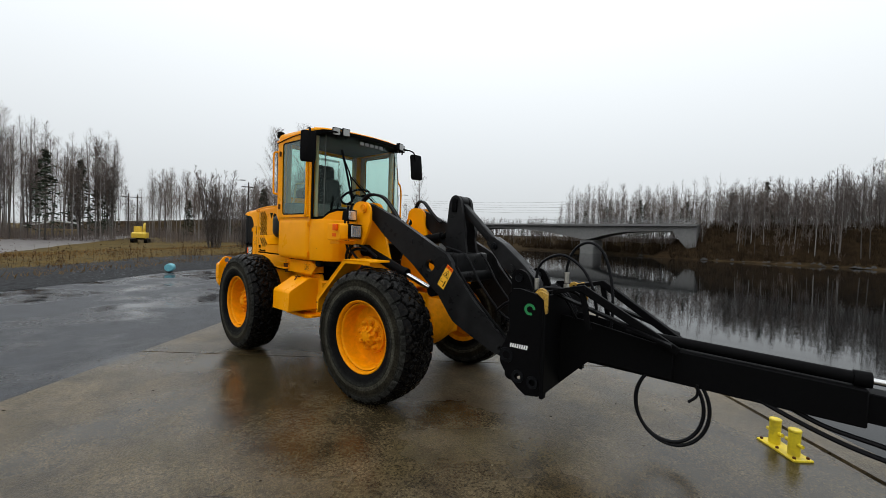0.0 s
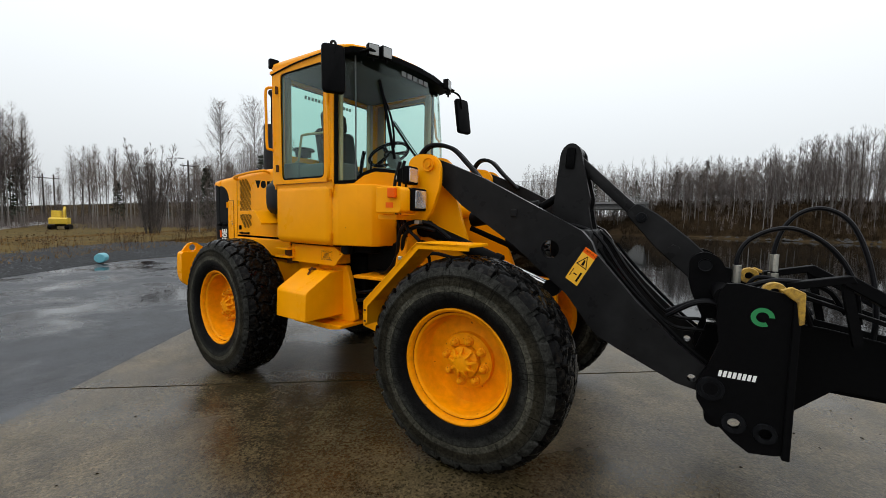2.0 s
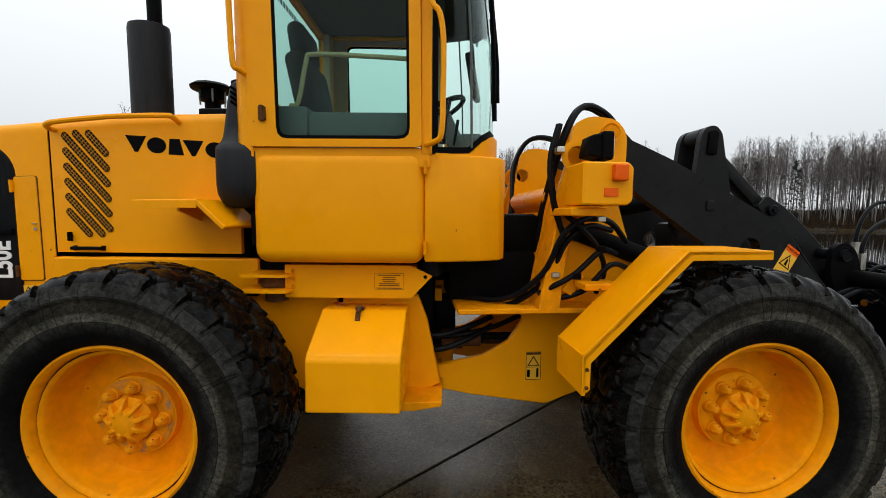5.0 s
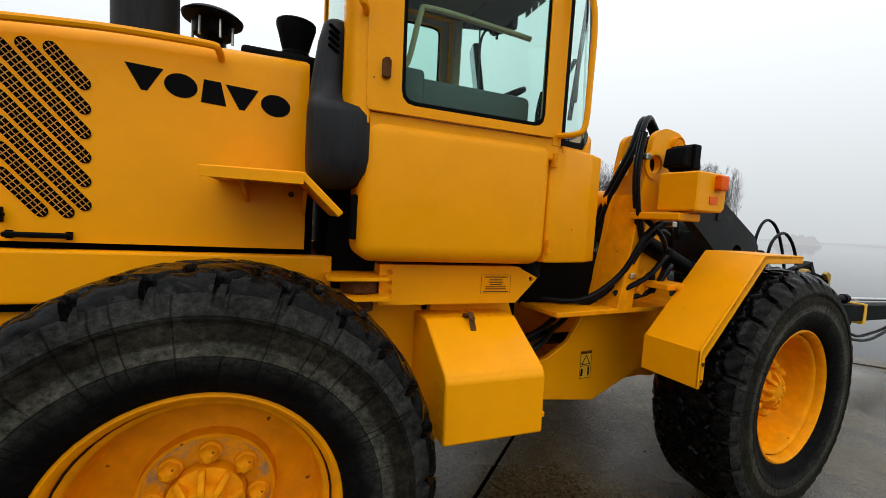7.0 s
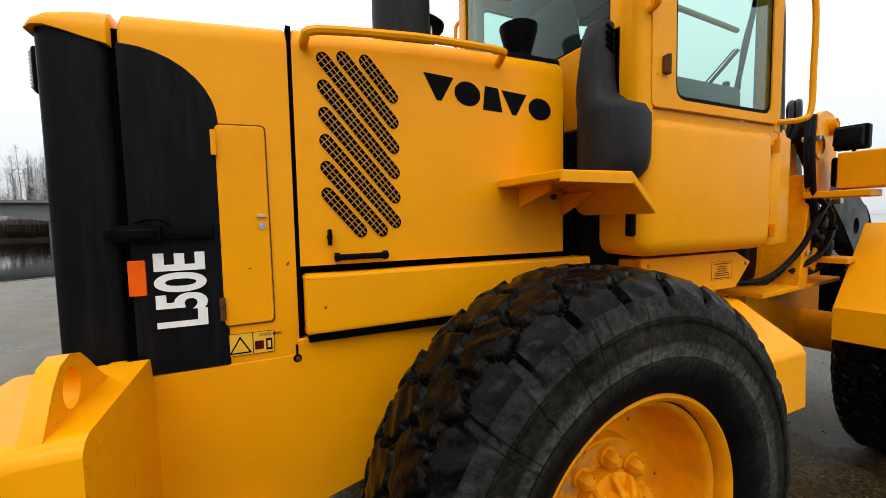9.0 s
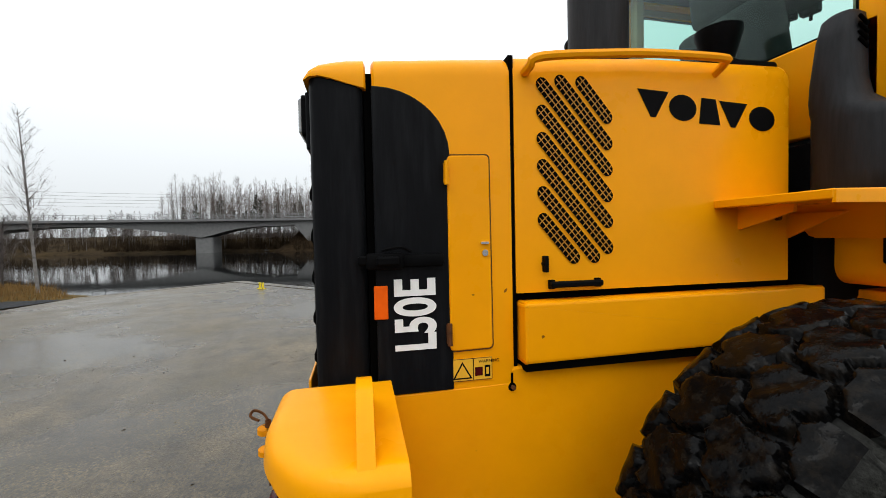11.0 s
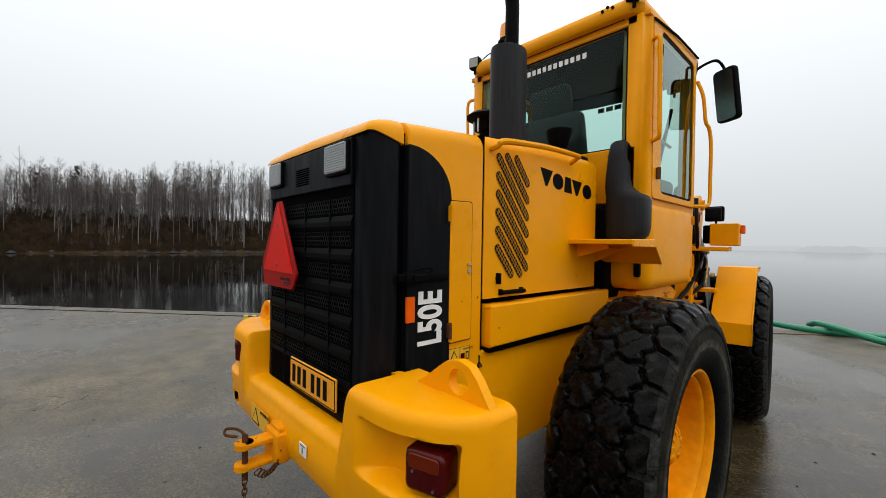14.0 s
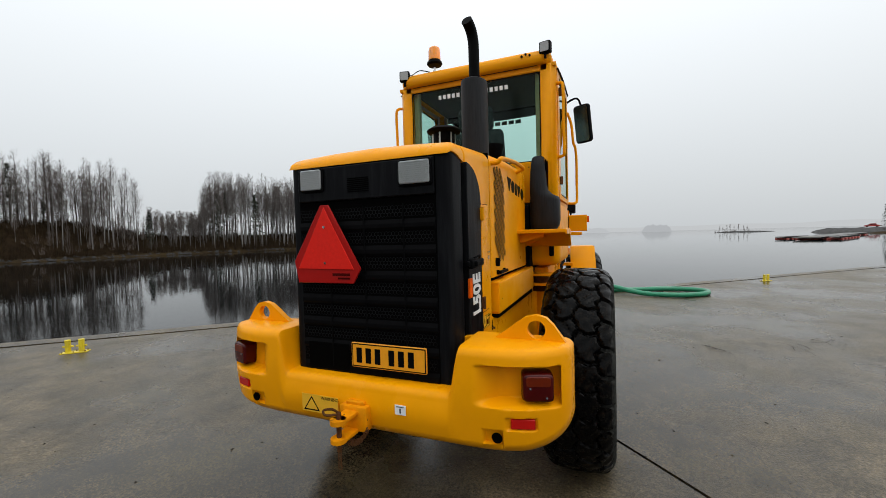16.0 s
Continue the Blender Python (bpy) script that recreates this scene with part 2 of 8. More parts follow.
AMBER = material("amber_lens", (0.95, 0.30, 0.006), 0.18, coat=0.5, grain=0.06)
RED = material("red_plastic", (0.50, 0.008, 0.005), 0.3, spec=0.2, coat=0.08, grain=0.08, grain_scale=12)
DARKRED = material("dark_red_lens", (0.060, 0.0022, 0.0016), 0.25, spec=0.2, coat=0.06, grain=0.1)
SIGN_RED = material("reflective_red", (0.74, 0.017, 0.009), 0.45, spec=0.15, grain=0.06, grain_scale=60)
SIGN_RED_DARK = material("fluorescent_border_red", (0.36, 0.007, 0.005), 0.4, spec=0.15, grain=0.05)
PLATE_YELLOW = material("plate_yellow", (0.87, 0.35, 0.01), 0.35, grain=0.04)
STICKER = material("sticker_yellow", (0.80, 0.42, 0.02), 0.4, grain=0.05)
FAINT = material("faint_etched_glass", (0.20, 0.21, 0.21), 0.6, grain=0.1)
LENS = material("lamp_lens", (0.30, 0.31, 0.305), 0.15, coat=0.3, grain=0.2, grain_scale=80, stretch=(1, 12, 1))
INTERIOR = material("grey_cab_trim", (0.075, 0.088, 0.084), 0.7, grain=0.15)
SEAT_M = material("black_seat_cloth", (0.012, 0.013, 0.014), 0.85, grain=0.3, bump=0.1)
BEIGE = material("beige_cab_liner", (0.42, 0.34, 0.18), 0.6, grain=0.08)
GREEN = material("green_hose", (0.010, 0.21, 0.10), 0.38, coat=0.2, grain=0.1, blotch=0.3, blotch_color=(0.02, 0.12, 0.07))
GREEN_LOGO = material("green_decal", (0.010, 0.19, 0.055), 0.5)
BOLLARD_Y = material("bollard_yellow", (0.72, 0.56, 0.02), 0.45, grain=0.08, blotch=0.5, blotch_scale=9, blotch_color=(0.20, 0.14, 0.04), bump=0.08)
GLASS = glass_material("tinted_cab_glass", (0.60, 0.80, 0.74), least=0.012)
GLASS_CLEAR = glass_material("windscreen_glass", (0.80, 0.92, 0.885))
MIRROR = material("mirror_glass", (0.36, 0.39, 0.40), 0.24, metal=1.0, grain=0.08, grain_scale=20)

# ---- mesh helpers ----
def box(x0, x1, y0, y1, z0, z1, bevel=0.0, seg=2):
    bm = bmesh.new()
    bmesh.ops.create_cube(bm, size=1)
    bm.transform(Matrix.Translation(((x0 + x1) / 2, (y0 + y1) / 2, (z0 + z1) / 2)) @ Matrix.Diagonal((abs(x1 - x0), abs(y1 - y0), abs(z1 - z0), 1)))
    if bevel:
        bmesh.ops.bevel(bm, geom=bm.edges[:], offset=bevel, segments=seg, affect='EDGES', profile=0.5)
    return bm


def prism(poly, axis, a, b, bevel=0.0, seg=2):
    """A polygon pushed along an axis from a to b. Its points are the other two coordinates in xyz order."""
    k = "xyz".index(axis)
    bm = bmesh.new()

    def put(p, d):
        v = list(p)
        v.insert(k, d)
        return bm.verts.new(v)
    lo, hi = [put(p, a) for p in poly], [put(p, b) for p in poly]
    n = len(poly)
    bm.faces.new(lo)
    bm.faces.new(hi[::-1])
    for i in range(n):
        bm.faces.new((lo[i], hi[i], hi[(i + 1) % n], lo[(i + 1) % n]))
    bmesh.ops.recalc_face_normals(bm, faces=bm.faces[:])
    if bevel:
        bmesh.ops.bevel(bm, geom=bm.edges[:], offset=bevel, segments=seg, affect='EDGES', profile=0.5)
    return bm


def rounded(poly, r, steps=4):
    """A polygon with its corners rounded."""
    out, n = [], len(poly)
    for i in range(n):
        p, c, q = Vector(poly[i - 1]), Vector(poly[i]), Vector(poly[(i + 1) % n])
        rr = min(r, (p - c).length * 0.45, (q - c).length * 0.45)
        a, b = c + (p - c).normalized() * rr, c + (q - c).normalized() * rr
        for s in range(steps + 1):
            t = s / steps
            out.append(tuple(a * (1 - t) ** 2 + c * 2 * t * (1 - t) + b * t * t))
    return out


def curve_points(pts, step=6, closed=False):
    P = [Vector(p) for p in pts]
    if closed:
        P = [P[-1]] + P + [P[0], P[1]]
    else:
        P = [P[0] * 2 - P[1]] + P + [P[-1] * 2 - P[-2]]
    out = []
    for i in range(1, len(P) - 2):
        a, b, c, d = P[i - 1:i + 3]
        for s in range(step):
            t = s / step
            out.append(0.5 * ((2 * b) + (c - a) * t + (2 * a - 5 * b + 4 * c - d) * t * t + (3 * b - a - 3 * c + d) * t ** 3))
    if not closed:
        out.append(P[-2])
    return out


def tube(pts, r, seg=8, step=5, closed=False, straight=False, taper=None):
    P = [Vector(p) for p in pts] if straight else curve_points(pts, step, closed)
    bm = bmesh.new()
    n, rings, up = len(P), [], None
    for i, p in enumerate(P):
        d = (P[(i + 1) % n] - P[i - 1]) if closed else (P[min(i + 1, n - 1)] - P[max(i - 1, 0)])
        d.normalize()
        if up is None:
            up = d.orthogonal().normalized()
        up = (up - d * up.dot(d)).normalized()
        side = d.cross(up)
        rad = r if taper is None else r + (taper - r) * i / max(n - 1, 1)
        rings.append([bm.verts.new(p + (up * math.cos(2 * math.pi * k / seg) + side * math.sin(2 * math.pi * k / seg)) * rad) for k in range(seg)])
    for i in range(n if closed else n - 1):
        A, B = rings[i], rings[(i + 1) % n]
        for k in range(seg):
            bm.faces.new((A[k], A[(k + 1) % seg], B[(k + 1) % seg], B[k]))
    if not closed:
        bm.faces.new(rings[0][::-1])
        bm.faces.new(rings[-1])
    return bm


def lathe(profile, axis, center, seg=32):
    """Turn (radius, height) pairs about an axis through center."""
    k = "xyz".index(axis)
    i, j = [n for n in range(3) if n != k]
    bm = bmesh.new()
    rings = []
    for r, h in profile:
        ring = []
        for s in range(seg if r > 1e-5 else 1):
            a = 2 * math.pi * s / seg
            v = [0, 0, 0]
            v[k], v[i], v[j] = center[k] + h, center[i] + r * math.cos(a), center[j] + r * math.sin(a)
            ring.append(bm.verts.new(v))
        rings.append(ring)
    for A, B in zip(rings, rings[1:]):
        for s in range(seg):
            t = (s + 1) % seg
            vs = [A[s % len(A)], A[t % len(A)], B[t % len(B)], B[s % len(B)]]
            vs = list(dict.fromkeys(vs))
            if len(vs) > 2:
                bm.faces.new(vs)
    bmesh.ops.recalc_face_normals(bm, faces=bm.faces[:])
    return bm


def cyl(r, axis, center, h0, h1, seg=20, bevel=0.0):
    prof = [(0, h0), (r - bevel, h0), (r, h0 + bevel), (r, h1 - bevel), (r - bevel, h1), (0, h1)] if bevel else [(0, h0), (r, h0), (r, h1), (0, h1)]
    return lathe(prof, axis, center, seg)


def join(*bms):
    out = bms[0]
    for b in bms[1:]:
        me = bpy.data.meshes.new("tmp")
        b.to_mesh(me)
        out.from_mesh(me)
        b.free()
        bpy.data.meshes.remove(me)
    return out


def moved(bm, m):
    bm.transform(m)
    return bm


def flipped(bm):
    """The mirror image across the machine's middle plane."""
    bm.transform(Matrix.Diagonal((1, -1, 1, 1)))
    bmesh.ops.reverse_faces(bm, faces=bm.faces[:])
    return bm


def part(name, bm, mat, parent, label="", smooth=35):
    me = bpy.data.meshes.new(name)
    bm.to_mesh(me)
    bm.free()
    me.materials.append(mat)
    if smooth:
        me.shade_smooth()
        me.set_sharp_from_angle(angle=radians(smooth))
    ob = new(name, me)
    if parent is not None:
        ob.parent = parent
    if label:
        ob["label"] = label
    return ob


def thing(name, label, category, at=(0, 0, 0), group="", kind=""):
    ob = new(name)
    ob.empty_display_size = 0.1
    ob.location = at
    return tagged(ob, label, category, group, kind)


def letters(name, body, size, mat, parent, m, depth=0.0015, bold=0.0, label=""):
    cu = bpy.data.curves.new(name, 'FONT')
    cu.body, cu.size, cu.extrude, cu.offset = body, size, depth, bold
    cu.align_x = 'CENTER'
    cu.align_y = 'CENTER'
    tmp = bpy.data.objects.new(name, cu)
    scene.collection.objects.link(tmp)
    me = bpy.data.meshes.new_from_object(tmp.evaluated_get(bpy.context.evaluated_depsgraph_get()))
    bpy.data.objects.remove(tmp)
    bpy.data.curves.remove(cu)
    me.transform(m)
    me.materials.clear()
    me.materials.append(mat)
    me.name = name
    ob = new(name, me)
    ob.parent = parent
    if label:
        ob["label"] = label
    return ob


def facing(origin, right, up):
    """A pose whose x runs to the right and y up on a surface."""
    r, u = Vector(right).normalized(), Vector(up).normalized()
    n = r.cross(u)
    return Matrix(((r.x, u.x, n.x, origin[0]), (r.y, u.y, n.y, origin[1]), (r.z, u.z, n.z, origin[2]), (0, 0, 0, 1)))


RIGHT_SIDE = ((1, 0, 0), (0, 0, 1))      # seen from the machine's right
REAR_SIDE = ((0, -1, 0), (0, 0, 1))      # seen from behind

# ---- ground, quay and water ----
WATER_Z = -0.9
QUAY_A, QUAY_B = Vector((-6.6, 14.1)), Vector((19.9, -15.0))       # the quay's straight edge
SLAB_A, SLAB_B = Vector((0.6, -4.82)), Vector((-10.6, 8.25))       # the line where asphalt meets the concrete


def wet_ground(name, dry, wet, scale, r_dry, r_wet, bump, speck=0.0, puddle=0.5, span=0.14, stain=None, spec=0.5, calm=0.3):
    """Wet ground: grain, pale dry patches and dark wet ones that shine."""
    m = bpy.data.materials.new(name)
    m.use_nodes = True
    nt = m.node_tree
    b = nt.nodes["Principled BSDF"]
    b.inputs["Specular IOR Level"].default_value = spec
    co = nt.nodes.new("ShaderNodeTexCoord")

    def noise_tex(s, d=5.0, r=0.6, v=None):
        n = nt.nodes.new("ShaderNodeTexNoise")
        n.inputs["Scale"].default_value, n.inputs["Detail"].default_value, n.inputs["Roughness"].default_value = s, d, r
        nt.links.new(v or co.outputs["Object"], n.inputs["Vector"])
        return n.outputs["Fac"]

    def remap(v, a, b_, c, d):
        n = nt.nodes.new("ShaderNodeMapRange")
        for key, val in zip(("From Min", "From Max", "To Min", "To Max"), (a, b_, c, d)):
            n.inputs[key].default_value = val
        nt.links.new(v, n.inputs["Value"])
        return n.outputs["Result"]

    def mix(f, a, b_, blend='MIX'):
        n = nt.nodes.new("ShaderNodeMix")
        n.data_type, n.blend_type = 'RGBA', blend
        if isinstance(f, float):
            n.inputs["Factor"].default_value = f
        else:
            nt.links.new(f, n.inputs["Factor"])
        for k, v in (("A", a), ("B", b_)):
            if isinstance(v, tuple):
                n.inputs[k].default_value = (*v, 1)
            else:
                nt.links.new(v, n.inputs[k])
        return n.outputs["Result"]
    pool = remap(noise_tex(scale, 5.0, 0.55), puddle - span / 2, puddle + span / 2, 0.0, 1.0)
    col = mix(pool, dry, wet)
    col = mix(1.0, col, remap(noise_tex(scale * 7, 7, 0.72), 0.34, 0.66, 0.5, 1.5), 'MULTIPLY')
    col = mix(1.0, col, remap(noise_tex(60, 5, 0.85), 0.35, 0.65, 0.36, 1.64), 'MULTIPLY')
    if stain:
        col = mix(remap(noise_tex(1.1, 6, 0.65), 0.5, 0.68, 0.0, 0.75), col, stain)
    if speck:
        v = nt.nodes.new("ShaderNodeTexVoronoi")
        v.inputs["Scale"].default_value = 8.5
        v.inputs["Randomness"].default_value = 1.0
        nt.links.new(co.outputs["Object"], v.inputs["Vector"])
        col = mix(remap(v.outputs["Distance"], 0.035, 0.055, speck, 0.0), col, (0.02, 0.017, 0.012))
        g = nt.nodes.new("ShaderNodeTexVoronoi")
        g.inputs["Scale"].default_value = 70.0
        nt.links.new(co.outputs["Object"], g.inputs["Vector"])
        col = mix(1.0, col, remap(g.outputs["Color"], 0.2, 0.8, 0.62, 1.4), 'MULTIPLY')
    nt.links.new(col, b.inputs["Base Color"])
    nt.links.new(remap(pool, 0, 1, r_dry, r_wet), b.inputs["Roughness"])
    bp = nt.nodes.new("ShaderNodeBump")
    bp.inputs["Strength"].default_value, bp.inputs["Distance"].default_value = bump, 0.01
    nt.links.new(remap(pool, 0.3, 1.0, bump, bump * calm), bp.inputs["Strength"])
    nt.links.new(noise_tex(55, 4, 0.7), bp.inputs["Height"])
    nt.links.new(bp.outputs["Normal"], b.inputs["Normal"])
    return m


CONCRETE = wet_ground("wet_concrete", (0.108, 0.084, 0.051), (0.041, 0.030, 0.0150), 0.36, 0.47, 0.20, 0.6, speck=0.95, puddle=0.48, span=0.22, stain=(0.058, 0.044, 0.018), spec=0.36, calm=0.2)
ASPHALT = wet_ground("wet_asphalt", (0.026, 0.028, 0.033), (0.009, 0.010, 0.013), 0.42, 0.5, 0.06, 0.6, speck=0.0, puddle=0.52, span=0.11, spec=0.30, calm=0.12)
GRAVEL = material("grey_gravel", (0.019, 0.0195, 0.021), 0.85, spec=0.15, grain=0.9, grain_scale=9, blotch=0.5, blotch_scale=1.2, blotch_color=(0.018, 0.018, 0.018), bump=0.8, bump_scale=30)
DRY_GRASS = material("withered_grass", (0.084, 0.056, 0.015), 0.9, spec=0.1, grain=0.5, grain_scale=3, blotch=0.7, blotch_scale=0.35, blotch_color=(0.026, 0.024, 0.008), bump=0.8, bump_scale=6)
BANK = material("brown_bank", (0.030, 0.020, 0.010), 0.9, grain=0.6, grain_scale=0.8, blotch=0.6, blotch_scale=0.15, blotch_color=(0.075, 0.050, 0.020), spec=0.04, bump=1.0, bump_scale=2)
ROCK = material("shore_rock", (0.017, 0.0155, 0.014), 0.7, grain=0.5, grain_scale=4, bump=0.6, bump_scale=8)
SAND_ROAD = material("wet_sand_road", (0.125, 0.112, 0.106), 0.5, spec=0.4, grain=0.3, grain_scale=2, blotch=0.5, blotch_scale=0.4)


def sheet(name, pts, z, mat, thick=0.0, label="", parent=None):
    bm = bmesh.new()
    vs = [bm.verts.new((x, y, z)) for x, y in pts]
    f = bm.faces.new(vs)
    if f.normal.z < 0:
        f.normal_flip()
    bmesh.ops.recalc_face_normals(bm, faces=bm.faces[:])
    if thick:
        g = bmesh.ops.extrude_face_region(bm, geom=bm.faces[:])
        bmesh.ops.translate(bm, verts=[v for v in g["geom"] if isinstance(v, bmesh.types.BMVert)], vec=(0, 0, -thick))
        bmesh.ops.recalc_face_normals(bm, faces=bm.faces[:])
    elif bm.faces[:][0].normal.z < 0:
        bmesh.ops.reverse_faces(bm, faces=bm.faces[:])
    ob = part(name, bm, mat, parent, "", smooth=0)
    if label:
        tagged(ob, label, name.split("_")[0], kind="structure")
    return ob


def water_material():
    m = bpy.data.materials.new("still_dark_water")
    m.use_nodes = True
    nt = m.node_tree
    b = nt.nodes["Principled BSDF"]
    b.inputs["Base Color"].default_value = (0.003, 0.004, 0.0045, 1)
    b.inputs["Roughness"].default_value = 0.04
    b.inputs["IOR"].default_value = 1.333
    b.inputs["Specular IOR Level"].default_value = 0.22
    co = nt.nodes.new("ShaderNodeTexCoord")
    mp = nt.nodes.new("ShaderNodeMapping")
    mp.inputs["Scale"].default_value = (1.0, 1.0, 1.0)
    nt.links.new(co.outputs["Object"], mp.inputs["Vector"])
    n1 = nt.nodes.new("ShaderNodeTexNoise")
    n1.inputs["Scale"].default_value, n1.inputs["Detail"].default_value = 2.4, 2.0
    n2 = nt.nodes.new("ShaderNodeTexNoise")
    n2.inputs["Scale"].default_value, n2.inputs["Detail"].default_value = 0.10, 2.0
    ml = nt.nodes.new("ShaderNodeMath")
    ml.operation = 'MULTIPLY'
    for n in (n1, n2):
        nt.links.new(mp.outputs["Vector"], n.inputs["Vector"])
    nt.links.new(n1.outputs["Fac"], ml.inputs[0])
    nt.links.new(n2.outputs["Fac"], ml.inputs[1])
    bp = nt.nodes.new("ShaderNodeBump")
    bp.inputs["Strength"].default_value, bp.inputs["Distance"].default_value = 0.07, 0.05
    nt.links.new(ml.outputs[0], bp.inputs["Height"])
    nt.links.new(bp.outputs["Normal"], b.inputs["Normal"])
    return m


sheet("water", [(-2500, -2500), (2500, -2500), (2500, 2500), (-2500, 2500)], WATER_Z, water_material(), label="still dark river water widening into a misty lake")

u_q = (QUAY_B - QUAY_A).normalized()                # along the quay
n_q = Vector((u_q.y, -u_q.x)) * -1                  # out over the water
u_s = (SLAB_B - SLAB_A).normalized()


def line_cross(p, u, q, v):
    d = u.x * v.y - u.y * v.x
    s = ((q.x - p.x) * v.y - (q.y - p.y) * v.x) / d
    return p + u * s


JOINT_P, JOINT_U = Vector((-1.89, -1.93)), Vector((0.735, 0.678)).normalized()
CAP = 0.34
inner_p = QUAY_A - n_q * (CAP + 0.03)               # inside of the edge beam
far_q = QUAY_A + u_q * 110
j_s, j_q = line_cross(JOINT_P, JOINT_U, SLAB_A, u_s), line_cross(JOINT_P, JOINT_U, inner_p, u_q)
gap = u_s * 0.012
end_s, end_q = SLAB_A - u_s * 70, line_cross(inner_p, u_q, far_q, n_q)
nw_q = line_cross(inner_p, u_q, QUAY_A + u_q * 0.2, n_q)

# the shore land: one sheet from the quay back to the horizon
near_shore = [(-6.6, 14.1), (-9.7, 11.7), (-11.2, 12.6), (-12.9, 14.9), (-14.9, 16.5), (-17.5, 18.6), (-21.4, 20.4), (-27, 23.5), (-60, 44), (-100, 70), (-180, 100), (-400, 150), (-1500, 300)]
tail_q = QUAY_A + u_q * 900
sheet("ground", [tuple(QUAY_A + u_q * 0.1 - n_q * 0.2), tuple(tail_q - n_q * 0.2), (900, -2400), (-2400, -2400), (-2400, 300)] + near_shore[::-1][1:-1] + [(-9.6, 11.9)],
      -0.045, DRY_GRASS, thick=1.4, label="withered brown grass and soil behind the quay")

pavement = thing("pavement", "wet stained concrete quay slabs with a dark joint", "pavement", kind="structure")
for poly in ([j_s + gap, Vector((-10.62, 8.27)), Vector((-9.95, 10.95)), nw_q, j_q + gap], [j_s - gap, j_q - gap, end_q, end_s]):
    bm = prism([tuple(p) for p in poly], 'z', -0.22, 0.0)
    part("slab", bm, CONCRETE, pavement, smooth=0)
edge = [QUAY_A, QUAY_A + u_q * 110]
part("edge_beam", prism([tuple(edge[0]), tuple(edge[1]), tuple(edge[1] - n_q * CAP), tuple(edge[0] - n_q * CAP)], 'z', -1.6, 0.012), CONCRETE, pavement, "concrete quay edge beam", smooth=0)
part("quay_wall", prism([(-9.95, 10.97), (-6.62, 14.1), (-6.75, 14.25), (-10.08, 11.12)], 'z', -1.6, 0.0), CONCRETE, pavement, smooth=0)
part("joint_filler", prism([tuple(j_s + JOINT_U * 0.05 + gap * 1.4), tuple(j_q + gap * 1.4), tuple(j_q - gap * 1.4), tuple(j_s + JOINT_U * 0.05 - gap * 1.4)], 'z', -0.05, -0.012), RECESS_SHADE, pavement, smooth=0)

n_s = Vector((u_s.y, -u_s.x)) * -1                  # from the slab towards the asphalt
if n_s.dot(Vector((-1, -0.5))) < 0:
    n_s = -n_s
a0, a1 = SLAB_A - u_s * 70, Vector((-10.6, 8.25))


def by_slab(along_, off):
    """A place given along the slab's line and away from it."""
    p = SLAB_A + u_s * along_ + n_s * off
    return (p.x, p.y)


road_end = [by_slab(*q) for q in ((17.7, 1.2), (17.3, 2.3), (16.7, 3.5), (16.0, 4.7), (15.1, 5.6), (13.8, 6.2), (12.0, 6.4))]
road = sheet("road", [tuple(a0 + n_s * 0.012), tuple(a1 + n_s * 0.012), (-10.75, 9.0)] + road_end + [tuple(a0 + n_s * 6.6)], -0.006, ASPHALT, thick=0.03, label="wet black asphalt road with shallow puddles")


def strip(name, offs, heights, mat, label, x0=-70, x1=46, n=60, wob=0.25, start=None):
    """Uneven ground laid along the road's far side."""
    bm = bmesh.new()
    rng = random.Random(7 + len(name))
    rows = []
    for i in range(n + 1):
        s = x0 + (x1 - x0) * i / n
        row = []
        for k, (o, h) in enumerate(zip(offs, heights)):
            p = SLAB_A + u_s * s + n_s * (o + (rng.uniform(-wob, wob) if k else rng.uniform(-0.1, 0.1)))
            row.append(bm.verts.new((p.x, p.y, h + rng.uniform(-0.05, 0.05) * (h > 0.01))))
        rows.append(row)
    for a, b in zip(rows, rows[1:]):
        for k in range(len(offs) - 1):
            bm.faces.new((a[k], b[k], b[k + 1], a[k + 1]))
    bmesh.ops.recalc_face_normals(bm, faces=bm.faces[:])
    if bm.faces[:][0].normal.z < 0:
        bmesh.ops.reverse_faces(bm, faces=bm.faces[:])
    return tagged(part(name, bm, mat, None, smooth=60), label, name, kind="structure")


strip("gravel_verge", (6.3, 7.2, 8.8, 10.2), (0.0, 0.08, 0.20, 0.17), GRAVEL, "grey crushed gravel verge beside the road", x1=21)
strip("grass_verge", (9.7, 11.2, 13.5, 16.0, 19.0), (0.16, 0.27, 0.26, 0.10, -0.03), DRY_GRASS, "low bank of yellow withered grass")
track_a, track_u = Vector((-19.0, -6.0)), Vector((-0.96, 0.28)).normalized()       # the track leads off towards the excavator
track_n = Vector((-track_u.y, track_u.x))
bm = bmesh.new()
rng_t = random.Random(4)
track_rows = []
for k in range(41):
    p = track_a + track_u * (2.4 * k)
    row = []
    for o, z in ((-0.6, -0.06), (0.0, 0.0), (1.6, -0.012), (3.1, 0.02), (4.6, -0.012), (6.2, 0.0), (6.9, -0.06)):
        q = p + track_n * (o + (rng_t.uniform(-0.25, 0.25) if abs(o - 3.1) > 2 else 0))
        row.append(bm.verts.new((q.x, q.y, z)))
    track_rows.append(row)
for ra, rb in zip(track_rows, track_rows[1:]):
    for k in range(6):
        bm.faces.new((ra[k], rb[k], rb[k + 1], ra[k + 1]))
bmesh.ops.recalc_face_normals(bm, faces=bm.faces[:])
tagged(part("dirt_track", bm, SAND_ROAD, None, smooth=60), "wet sandy track with wheel ruts behind the grass bank", "track", kind="structure")
